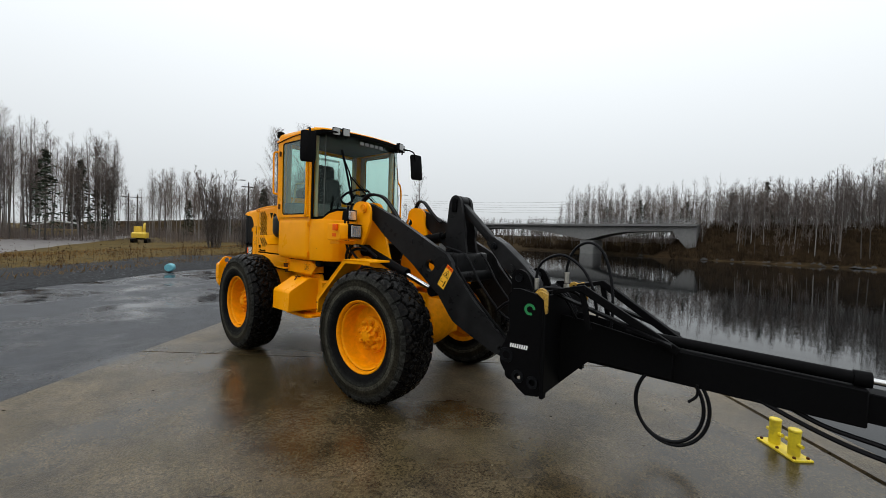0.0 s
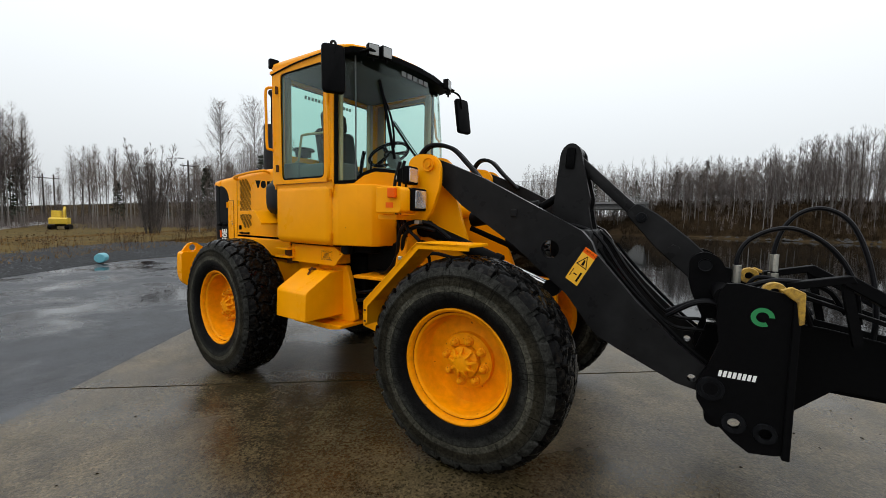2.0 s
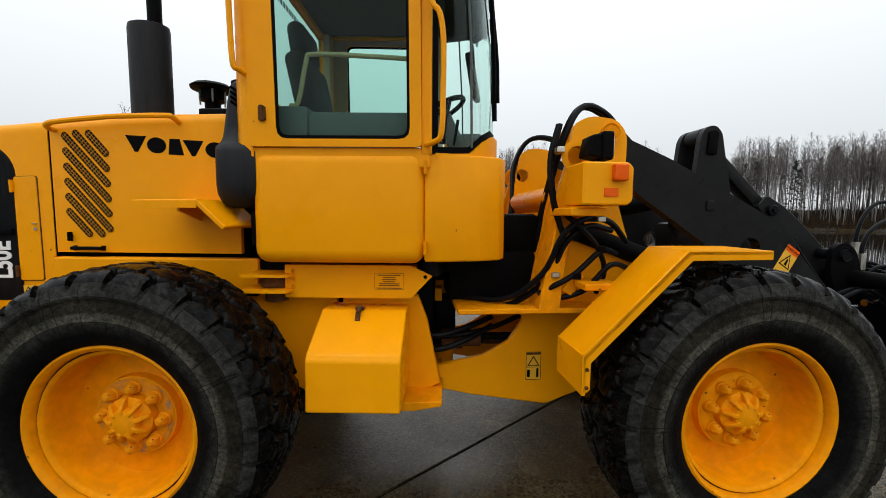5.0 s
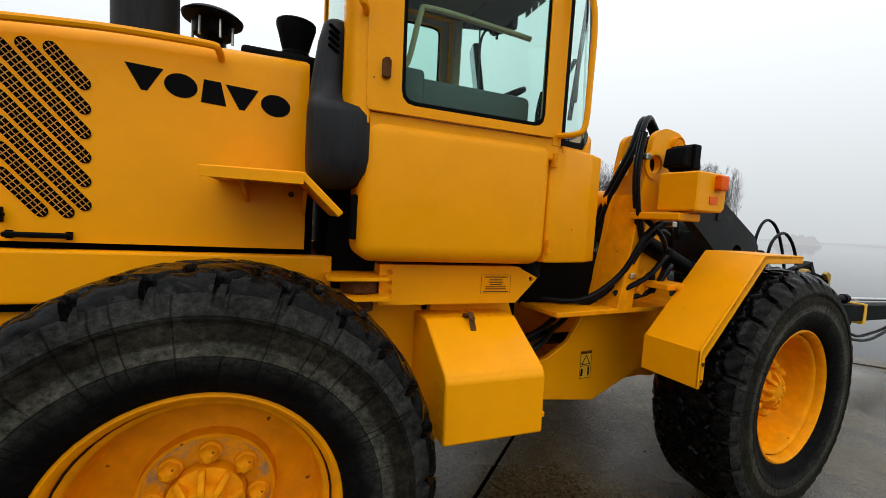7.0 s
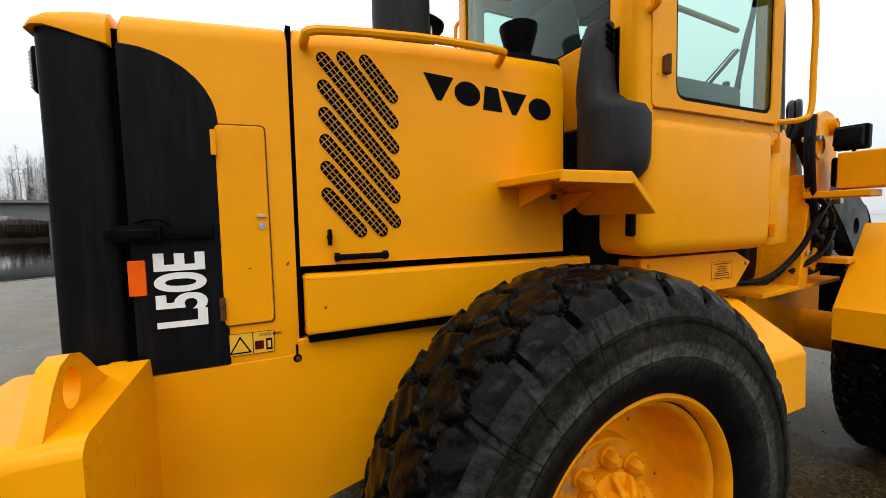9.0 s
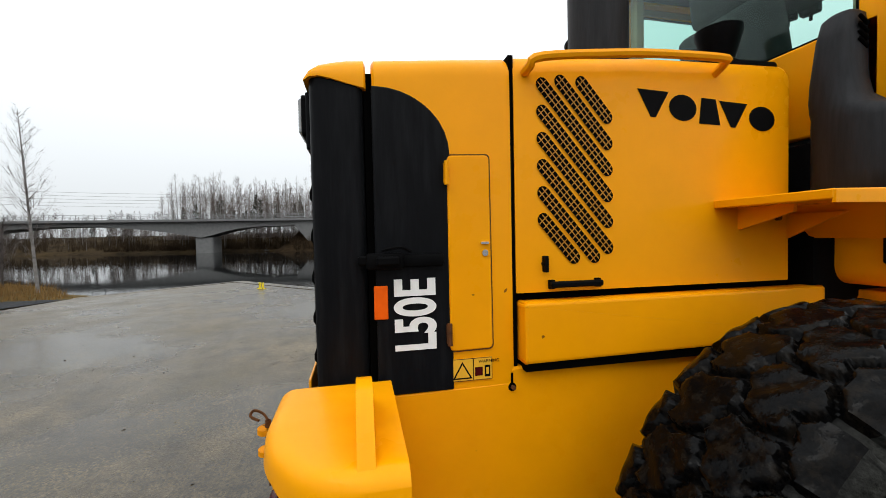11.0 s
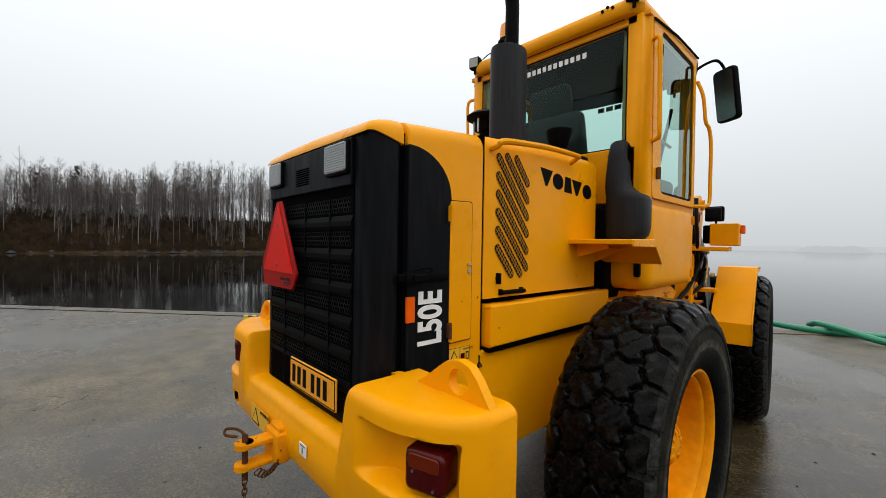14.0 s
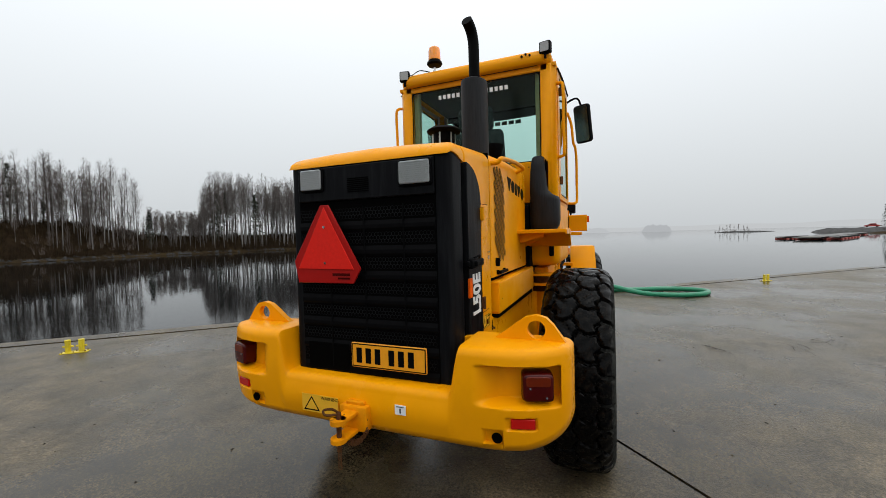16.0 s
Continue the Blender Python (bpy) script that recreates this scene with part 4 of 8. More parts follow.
work_light(-0.345, -0.188, 1.706, 1.812, -2.532, loader)
work_light(0.205, 0.338, 1.712, 1.816, -2.532, loader)


def hex_screen(y0, y1, z0, z1, x, r=0.0098, bar=0.0016):
    """A strip of honeycomb mesh."""
    bm = bmesh.new()
    dz, dy = r * 1.5, r * math.sqrt(3)
    row = 0
    z = z0 + r
    while z < z1:
        y = y0 + r + (dy / 2 if row % 2 else 0)
        while y < y1:
            ring_o, ring_i = [], []
            for k in range(6):
                a = radians(60 * k + 30)
                ring_o.append(bm.verts.new((x, y + r * math.cos(a), z + r * math.sin(a))))
                ring_i.append(bm.verts.new((x, y + (r - bar) * math.cos(a), z + (r - bar) * math.sin(a))))
            for k in range(6):
                bm.faces.new((ring_o[k], ring_o[(k + 1) % 6], ring_i[(k + 1) % 6], ring_i[k]))
            y += dy
        z += dz
        row += 1
    return bm


SCREEN = material("grille_mesh", (0.007, 0.007, 0.008), 0.45, spec=0.09, grain=0.2)
for i in range(7):
    zc = 1.612 - i * 0.1065
    part("grille_mesh", hex_screen(-0.345, 0.355, zc - 0.026, zc + 0.026, -2.527), SCREEN, door, smooth=0)
    if i < 7:
        part("grille_slat", prism([(-2.522, zc - 0.030), (-2.530, zc - 0.052), (-2.530, zc - 0.068), (-2.522, zc - 0.080)], 'y', -0.350, 0.358), BLACK, door, smooth=0)
for y in (-0.20, 0.0, 0.19):
    part("grille_rib", box(-2.531, -2.526, y - 0.0025, y + 0.0025, 0.92, 1.64), BLACK, door)
# dark patch for the shade inside the pocket
part("air_pocket", box(-2.530, -2.520, 0.10, 0.330, 0.905, 1.03), RECESS_SHADE, door)

# the hold-down strap across the seam
latch = part("door_latch", join(box(-2.385, -2.29, -0.462, -0.432, 1.362, 1.402, 0.006, 2), box(-2.30, -2.180, -0.452, -0.432, 1.366, 1.398, 0.006, 2),
                                box(-2.36, -2.30, -0.475, -0.448, 1.372, 1.394, 0.004, 1), box(-2.405, -2.375, -0.452, -0.432, 1.372, 1.396, 0.004, 1)), BLACK, loader, "black rubber hold-down latch")
part("latch_wire", tube([(-2.345, -0.455, 1.408), (-2.30, -0.468, 1.416), (-2.27, -0.455, 1.404)], 0.004, 6, 4), BLACK, latch)
part("side_reflector", prism([(-2.367, 1.236), (-2.367, 1.320), (-2.331, 1.320), (-2.331, 1.236)], 'y', -0.4415, -0.430, 0.002, 1), ORANGE, loader, "orange side reflector")
letters("model_letters", "L50E", 0.150, WHITE, loader, facing((-2.253, -0.4372, 1.240), (0, 0, 1), (-1, 0, 0)) @ Matrix.Diagonal((0.64, 1, 1, 1)), bold=0.0045, label="white model letters")
# maker's wordmark as plain dark shapes
def blob(u0, u1, zt, kind):
    zb = zt - 0.076
    if kind == "wedge":
        return [(u0, zt), (u1, zt), (u0 * 0.42 + u1 * 0.58, zb), (u0 * 0.58 + u1 * 0.42, zb)]
    if kind == "disc":
        return [((u0 + u1) / 2 + (u1 - u0) / 2 * math.cos(2 * math.pi * k / 20), (zt + zb) / 2 + 0.038 * math.sin(2 * math.pi * k / 20)) for k in range(20)]
    return [(u0 + 0.008, zt), (u1 - 0.018, zt), (u1, zb), (u0, zb)]


for k, (u0, u1, kind) in enumerate(((-1.577, -1.470, "wedge"), (-1.468, -1.370, "disc"), (-1.360, -1.282, "block"), (-1.286, -1.180, "wedge"), (-1.172, -1.072, "disc"))):
    part("wordmark_shape", prism(blob(u0, u1, 1.846 - 0.003 * k, kind), 'y', -0.4338, -0.4328), BLACK, loader, smooth=0)
warn = part("warning_sticker", prism([(-2.165, 1.050), (-2.165, 1.112), (-2.046, 1.112), (-2.046, 1.050)], 'y', -0.4335, -0.4320), STICKER, loader, "yellow warning sticker", smooth=0)

# -- counterweight: one cast block with raised corners and lamp pockets --
def smooth01(a, b, v):
    t = min(max((v - a) / (b - a), 0), 1)
    return t * t * (3 - 2 * t)


def counterweight():
    secs = []
    ys = [0.875 - 0.019 * (1 - math.cos(radians(90 * k / 7))) for k in range(8)]
    ys += [0.848 - 0.0066 * k for k in range(67)] + [0.40, 0.3, 0.15]
    ys = [-y for y in ys] + [0.0] + ys[::-1]
    for y in ys:
        a = abs(y)
        up = smooth01(0.412, 0.462, a)
        end = min(max((a - 0.70) / 0.176, 0), 1)
        low = 1 - math.sqrt(max(1 - end * end, 0))
        tip = min(max((a - 0.835) / 0.041, 0), 1)
        tip = 1 - math.sqrt(max(1 - tip * tip, 0))
        zt = 0.895 + (1.083 - 0.895) * up - 0.034 * tip
        zb = 0.655 + 0.02 * smooth01(0.5, 0.87, a) + 0.125 * low
        xr = -2.605 + 0.012 * (a / 0.87) ** 2 + 0.115 * max((a - 0.60) / 0.27, 0) ** 2.2 + 0.045 * tip
        edge_r = 0.040
        loop = [(-2.33, zb), (xr + 0.12, zb), (xr + 0.07, zb + 0.006), (xr + 0.035, zb + 0.022), (xr + 0.012, zb + 0.042)]
        for i in range(64):
            f = i / 63
            z = zb + 0.06 + (zt - edge_r - zb - 0.06) * f
            pocket = smooth01(0.515, 0.63, a) * (1 - smooth01(0.828, 0.843, a)) * smooth01(0.862, 0.884, z) * (1 - smooth01(1.010, 1.020, z))
            jack = smooth01(0.556, 0.562, a) * (1 - smooth01(0.630, 0.637, a)) * smooth01(0.717, 0.723, z) * (1 - smooth01(0.773, 0.779, z))
            refl = smooth01(0.640, 0.662, a) * (1 - smooth01(0.752, 0.759, a)) * smooth01(0.780, 0.786, z) * (1 - smooth01(0.826, 0.832, z))
            bulge = 0.012 * math.sin(math.pi * f)
            loop.append((xr - bulge + 0.080 * pocket + 0.020 * jack + 0.014 * refl, z))
        for i in range(1, 7):
            q = radians(90 * i / 6)
            loop.append((xr + edge_r - edge_r * math.cos(q), zt - edge_r + edge_r * math.sin(q)))
        loop.append((-2.33, zt))
        secs.append([(min(x, -2.336) if -2.33 < x + 0.006 and x != -2.33 else x, y, z) for x, z in loop])
    return loft(secs)


cw = part("counterweight", counterweight(), YELLOW, loader, "cast yellow rear counterweight", smooth=45)
for sg in (1, -1):
    fl = flipped if sg > 0 else (lambda b: b)
    lamp_m = pose(-2.540, -0.758, 0.940, 0, 0, 17)
    lamp = part("tail_lamp", fl(moved(prism(rounded([(-0.058, -0.054), (-0.058, 0.054), (0.058, 0.054), (0.058, -0.054)], 0.022), 'x', -0.022, 0.06, 0.012, 3), lamp_m)), DARKRED, loader, "dark red tail lamp with an amber upper half")
    part("lamp_upper", fl(moved(prism(rounded([(-0.046, 0.006), (-0.046, 0.044), (0.046, 0.044), (0.046, 0.006)], 0.012), 'x', -0.0245, -0.020, 0.002, 1), lamp_m)), DARKAMBER, lamp, "dark amber lens")
    for yy, zz in ((-0.03, -0.034), (0.03, 0.0)):
        part("lamp_screw", fl(moved(cyl(0.004, 'x', (0, yy, zz), -0.026, -0.021, 8), lamp_m)), STEEL, lamp)
    part("red_reflector", fl(moved(box(-0.006, 0.02, -0.045, 0.045, -0.019, 0.019, 0.003, 1), pose(-2.580, -0.708, 0.806, 0, 0, 15))), RED, loader, "red rear reflector")
    part("jacking_hole", fl(lathe([(0.021, -2.600), (0.016, -2.592), (0, -2.592)], 'x', (0, -0.612, 0.747), 16)), RECESS_SHADE, cw)
    lug = plate([(-0.425, 1.00), (-0.425, 1.052), (-0.455, 1.056), (-0.545, 1.050), (-0.600, 1.085), (-0.655, 1.128), (-0.69, 1.152), (-0.735, 1.162), (-0.775, 1.152), (-0.803, 1.125), (-0.856, 1.050), (-0.838, 1.035), (-0.80, 0.95), (-0.425, 0.95)], [(-0.735, 1.102, 0.037)], 'x', -2.402, -2.372)
    part("lifting_lug", fl(moved(lug, Matrix.Translation((-0.012, 0, 0.024)))), YELLOW, loader)
hitch = part("tow_hitch", join(box(-2.66, -2.60, -0.075, 0.085, 0.685, 0.815, 0.008, 2), box(-2.775, -2.65, -0.028, 0.052, 0.772, 0.795, 0.006, 2), box(-2.775, -2.65, -0.028, 0.052, 0.680, 0.702, 0.006, 2),
                              cyl(0.04, 'z', (-2.77, 0.012, 0), 0.772, 0.795, 14), cyl(0.04, 'z', (-2.77, 0.012, 0), 0.680, 0.702, 14), box(-2.64, -2.60, -0.05, 0.06, 0.80, 0.835, 0.006, 1)), YELLOW_WORN, loader, "chipped yellow tow hitch with a pin")
part("hitch_pin", join(cyl(0.013, 'z', (-2.765, 0.012, 0), 0.63, 0.825, 10), tube([(-2.765, 0.012, 0.825), (-2.79, 0.03, 0.85), (-2.83, 0.05, 0.858), (-2.84, 0.03, 0.842), (-2.80, 0.0, 0.832)], 0.006, 6, 4)), RUST, hitch)
for k in range(12):
    c = (-2.72 + 0.005 * k, -0.02 - 0.006 * k, 0.66 - 0.025 * math.sin(k / 11 * math.pi) + 0.004 * k)
    part("chain_link", moved(tube([(0.008, 0, 0.013), (-0.008, 0, 0.013), (-0.008, 0, -0.013), (0.008, 0, -0.013)], 0.0028, 5, 3, closed=True), pose(*c, 40 * (k % 2), 60, 90 * (k % 2))), RUST, hitch)
for k in range(4):
    part("chain_link", moved(tube([(0.008, 0, 0.013), (-0.008, 0, 0.013), (-0.008, 0, -0.013), (0.008, 0, -0.013)], 0.0028, 5, 3, closed=True), pose(-2.765, 0.012, 0.62 - 0.022 * k, 0, 0, 90 * (k % 2))), RUST, hitch)

shrink_m = Matrix.Translation((-2.605, 0.012, 0.745)) @ Matrix.Diagonal((0.82, 0.82, 0.82, 1)) @ Matrix.Translation((2.605, -0.012, -0.745))
for ob in [hitch] + list(hitch.children):
    ob.data.transform(shrink_m)
part("frame_ledge", join(box(-2.30, -2.08, -0.475, -0.430, 0.600, 0.618, 0.003, 1), cyl(0.010, 'y', (-2.33, 0, 0.62), -0.445, -0.43, 8)), YELLOW_WORN, loader)

# number plate, its characters as plain bars
npl = part("number_plate", prism(rounded([(0.070, 0.938), (0.070, 1.050), (-0.305, 1.050), (-0.305, 0.938)], 0.008), 'x', -2.553, -2.546, 0.002, 1), PLATE_YELLOW, loader, "yellow number plate with black border")
part("plate_border", plate([(0.066, 0.942), (0.066, 1.046), (-0.301, 1.046), (-0.301, 0.942)], [], 'x', -2.5535, -2.5531), BLACK, npl)
part("plate_field", plate([(0.061, 0.947), (0.061, 1.041), (-0.296, 1.041), (-0.296, 0.947)], [], 'x', -2.5545, -2.5541), PLATE_YELLOW, npl)
for k in range(6):
    y = 0.028 - 0.0475 * k - (0.022 if k > 2 else 0)
    part("plate_bar", box(-2.5555, -2.5547, y - 0.014, y + 0.014, 0.960, 1.028), BLACK, npl)

# slow-vehicle triangle
sign = part("slow_vehicle_sign", prism([(0.168, 1.650), (0.212, 1.650), (0.372, 1.408), (0.350, 1.312), (0.040, 1.312), (0.002, 1.375)], 'x', -2.562, -2.552, 0.002, 1), SIGN_RED_DARK, loader, "red triangular slow-vehicle sign")
part("sign_centre", prism([(0.190, 1.640), (0.345, 1.375), (0.035, 1.372)], 'x', -2.566, -2.5615, 0.001, 1), SIGN_RED, sign)
for z in (1.555, 1.40):
    part("sign_rivet", cyl(0.006, 'x', (0, 0.19, z), -2.569, -2.565, 10), STEEL, sign)
part("sign_stamp", box(-2.5668, -2.5664, 0.055, 0.15, 1.345, 1.356), DARKRED, sign)
part("sign_stamp", box(-2.5668, -2.5664, 0.055, 0.12, 1.330, 1.338), DARKRED, sign)

# the hood's crown climbs a little towards the rear: lift everything above the lower panels to suit
def lift_rear_hood(root):
    done = set()
    for ob in root.children_recursive:
        me = ob.data
        if ob.type != 'MESH' or me.name in done or "_wheel" in ob.name or "_wheel" in ob.parent.name:
            continue
        xs = [v.co.x for v in me.vertices]
        if not xs or max(xs) > -0.95 or min(v.co.z for v in me.vertices) < 0.8:
            continue
        done.add(me.name)
        for v in me.vertices:
            rear = min(max((-1.0 - v.co.x) / 0.6, 0.0), 1.0)
            v.co.z += max(v.co.z - 1.25, 0.0) * (0.010 + 0.048 * rear)


lift_rear_hood(loader)

# stickers on the counterweight
ws = part("warning_sticker", box(-2.6245, -2.622, 0.10, 0.30, 0.735, 0.815), STICKER, loader, "yellow warning sticker with a black triangle")
part("warning_triangle", plate([(0.29, 0.742), (0.245, 0.808), (0.20, 0.742)], [], 'x', -2.6255, -2.6248), BLACK, ws)
part("triangle_field", plate([(0.279, 0.748), (0.245, 0.798), (0.211, 0.748)], [], 'x', -2.6265, -2.6258), STICKER, ws)
letters("warning_word", "WARNING", 0.020, BLACK, ws, facing((-2.6250, 0.145, 0.803), *REAR_SIDE), depth=0.0004)
part("white_label", box(-2.6225, -2.619, -0.235, -0.185, 0.785, 0.825), WHITE, loader)
part("label_mark", join(box(-2.6232, -2.6226, -0.228, -0.192, 0.816, 0.820), box(-2.6232, -2.6226, -0.214, -0.206, 0.792, 0.812)), INTERIOR, loader)

# -- rear frame --
frame_prof = [(-2.42, 0.672), (-2.42, 1.028), (-1.99, 1.035), (-1.99, 1.075), (-0.90, 1.085), (-0.52, 1.085), (-0.46, 0.56), (-0.62, 0.52), (-0.80, 0.62), (-1.72, 0.62), (-1.95, 0.560), (-2.18, 0.580), (-2.36, 0.668)]
for sg in (1, -1):
    part("frame_plate", prism(frame_prof, 'y', sg * 0.395, sg * 0.432, 0.006, 1), YELLOW, loader)
# dark block for the shade between the frame plates
part("frame_belly", box(-2.16, -0.55, -0.38, 0.38, 0.60, 1.0), RECESS_SHADE, loader)
part("frame_slot", join(box(-1.990, -1.984, -0.4335, -0.42, 1.02, 1.06), cyl(0.012, 'y', (-1.987, 0, 1.02), -0.4335, -0.42, 12)), RECESS_SHADE, loader)
part("frame_bolt", cyl(0.006, 'y', (-1.986, 0, 1.02), -0.445, -0.43, 10), RUST, loader)

# -- exhaust, air cleaners, beacon --
exh = part("exhaust_muffler", loft([[( -1.575 + 0.105 * math.cos(a) * s, -0.232 + 0.083 * math.sin(a) * s, z) for a in [2 * math.pi * k / 24 for k in range(24)]] for z, s in ((1.93, 1.0), (2.47, 1.0), (2.492, 0.97), (2.498, 0.85))]), PLASTIC, loader, "black oval exhaust cover")
part("exhaust_pipe", join(tube([(-1.545, -0.225, 2.45), (-1.545, -0.225, 2.62), (-1.545, -0.223, 2.76), (-1.57, -0.216, 2.83), (-1.625, -0.208, 2.865)], 0.035, 14, 6), ), BLACK, exh)
part("stack_base", box(-1.72, -1.42, -0.34, -0.12, 1.945, 1.97, 0.006, 1), BLACK, loader)
pc = part("air_precleaner", lathe([(0.045, 1.97), (0.045, 2.17), (0.075, 2.18), (0.075, 2.235), (0.118, 2.245), (0.122, 2.258), (0.10, 2.275), (0.06, 2.283), (0, 2.285)], 'z', (-1.407, 0.052, 0), 28), BLACK, loader, "black mushroom air pre-cleaner")
for k in range(6):
    a = 2 * math.pi * k / 6
    part("cleaner_post", cyl(0.006, 'z', (-1.407 + 0.078 * math.cos(a), 0.052 + 0.078 * math.sin(a), 0), 2.16, 2.25, 6), BRASS, pc)
part("filler_cap", lathe([(0.06, 2.02), (0.06, 2.075), (0.05, 2.085), (0.055, 2.10), (0.068, 2.15), (0.078, 2.185), (0.078, 2.20), (0.0, 2.198)], 'z', (-1.06, -0.215, 0), 24), BLACK, loader)
part("top_cover", box(-1.25, -0.96, -0.36, 0.36, 1.99, 2.035, 0.015, 2), BLACK, loader)
part("hood_catch", join(tube([(-1.96, -0.28, 1.93), (-1.95, -0.28, 1.945), (-1.88, -0.28, 1.950), (-1.87, -0.28, 1.94)], 0.006, 6, 3), box(-1.90, -1.86, -0.30, -0.26, 1.935, 1.945)), YELLOW_WORN, loader)

# -- snorkel intake beside the cab --
def oval(cx, cy, rx, ry, z, n=20, p=2.6):
    out = []
    for k in range(n):
        a = 2 * math.pi * k / n
        c, s = math.cos(a), math.sin(a)
        out.append((cx + rx * math.copysign(abs(c) ** (2 / p), c), cy + ry * math.copysign(abs(s) ** (2 / p), s), z))
    return out


part("air_intake", loft([oval(-0.925, -0.525, 0.030, 0.032, 2.105), oval(-0.928, -0.525, 0.044, 0.047, 2.090), oval(-0.935, -0.525, 0.052, 0.055, 2.03), oval(-0.945, -0.525, 0.060, 0.062, 1.90), oval(-0.945, -0.530, 0.066, 0.068, 1.845), oval(-0.932, -0.545, 0.082, 0.084, 1.812),
                         oval(-0.910, -0.565, 0.108, 0.106, 1.792), oval(-0.903, -0.568, 0.116, 0.112, 1.765), oval(-0.903, -0.568, 0.117, 0.112, 1.62), oval(-0.906, -0.564, 0.111, 0.107, 1.575), oval(-0.915, -0.552, 0.090, 0.088, 1.535), oval(-0.925, -0.54, 0.05, 0.05, 1.515)]), PLASTIC, loader, "black moulded plastic air intake", smooth=60)
for k in range(4):
    part("intake_slot", moved(box(-0.022, 0.022, -0.004, 0.004, -0.006, 0.006, 0.003, 1), pose(-0.938, -0.583, 2.06 - 0.022 * k, 0, 35, 0)), RECESS_SHADE, loader)
part("side_step", join(prism([(-1.305, 1.520), (-1.305, 1.545), (-1.022, 1.550), (-1.030, 1.524)], 'y', -0.757, -0.430, 0.003, 1), moved(box(0, 0.168, -0.757, -0.430, -0.022, 0.0, 0.003, 1), pose(-1.024, 0, 1.550, 0, 44, 0)),
                       prism([(-1.303, -0.7605), (-1.303, -0.7515), (-1.026, -0.7515), (-1.026, -0.7605)], 'z', 1.512, 1.5415)), YELLOW, loader, "yellow folded-plate side step")
part("step_bracket", prism([(-0.43, 1.45), (-0.43, 1.523), (-0.60, 1.523), (-0.60, 1.50)], 'x', -1.215, -1.203), YELLOW, loader)
part("step_bracket", prism([(-0.43, 1.42), (-0.43, 1.50), (-0.60, 1.50)], 'x', -1.02, -1.008), YELLOW, loader)
part("step_bolt", cyl(0.011, 'y', (-1.06, 0, 1.49), -0.442, -0.43, 10), RUST, loader)

# -- cab lower body --
part("tank_cover", box(-0.842, -0.052, -0.664, -0.30, 1.262, 1.778, 0.065, 5), YELLOW, loader, "rounded yellow side cover", smooth=60)
part("tank_cover", flipped(box(-0.842, -0.052, -0.664, -0.30, 1.262, 1.778, 0.065, 5)), YELLOW, loader, "rounded yellow side cover", smooth=60)
for sg in (1, -1):
    part("cab_sill", box(-0.83, -0.03, sg * 0.50, sg * 0.652, 1.70, 1.786, 0.004, 1), YELLOW, loader)
part("cab_floor", box(-0.93, 0.20, -0.45, 0.45, 1.20, 1.74, 0.02, 2), BLACK, loader)
cowl_plan = [(-0.055, -0.640), (0.02, -0.640), (0.20, -0.592), (0.30, -0.535), (0.332, -0.47), (0.332, 0.47), (0.30, 0.535), (0.20, 0.592), (0.02, 0.640), (-0.055, 0.640)]
part("cowl", prism(cowl_plan, 'z', 1.272, 1.762, 0.010, 2), YELLOW, loader, "yellow cab front cowl", smooth=50)
for z in (1.70, 1.34):
    part("cover_hinge", join(cyl(0.008, 'z', (-0.050, -0.662, z), -0.03, 0.03, 8), box(-0.058, -0.042, -0.664, -0.645, z - 0.028, z + 0.028)), YELLOW_WORN, loader)
part("cover_strap", join(box(-0.862, -0.838, -0.62, -0.585, 1.34, 1.50, 0.006, 1)), BLACK, loader)
# mounts and lower side plates
part("cab_mount", join(cyl(0.075, 'z', (-0.80, -0.50, 0), 1.13, 1.19, 20, 0.008), cyl(0.055, 'z', (-0.80, -0.50, 0), 1.06, 1.20, 20)), RUST, loader)
part("mount_bracket", join(prism(rounded([(-0.935, -0.62), (-0.935, -0.43), (-0.70, -0.43), (-0.70, -0.62)], 0.03), 'z', 1.115, 1.13), prism(rounded([(-0.935, -0.62), (-0.935, -0.43), (-0.70, -0.43), (-0.70, -0.62)], 0.03), 'z', 1.19, 1.203)), YELLOW, loader)
part("cab_mount", cyl(0.05, 'z', (-0.03, -0.50, 0), 1.19, 1.27, 20, 0.006), DARK, loader)
part("side_plate", plate([(-0.735, 1.085), (-0.735, 1.245), (-0.13, 1.245), (-0.02, 1.195), (-0.125, 1.085)], [(-0.695, 1.215, 0.011), (-0.695, 1.175, 0.011), (-0.695, 1.138, 0.011), (-0.055, 1.19, 0.010)], 'y', -0.555, -0.535), YELLOW, loader)
part("side_plate", box(-0.735, -0.10, -0.545, -0.40, 1.10, 1.24, 0.004, 1), YELLOW_WORN, loader)
lab = part("dealer_label", box(-0.300, -0.158, -0.5565, -0.5552, 1.128, 1.208), YELLOW, loader, "orange dealer label with unreadable print", smooth=0)
for k, (w, zz) in enumerate(((0.055, 1.198), (0.03, 1.186), (0.035, 1.176), (0.03, 1.166), (0.05, 1.156), (0.05, 1.147), (0.06, 1.135))):
    part("print_bar", box(-0.229 - w, -0.229 + w, -0.5572, -0.5566, zz - 0.0022, zz + 0.0022), RUST, lab)
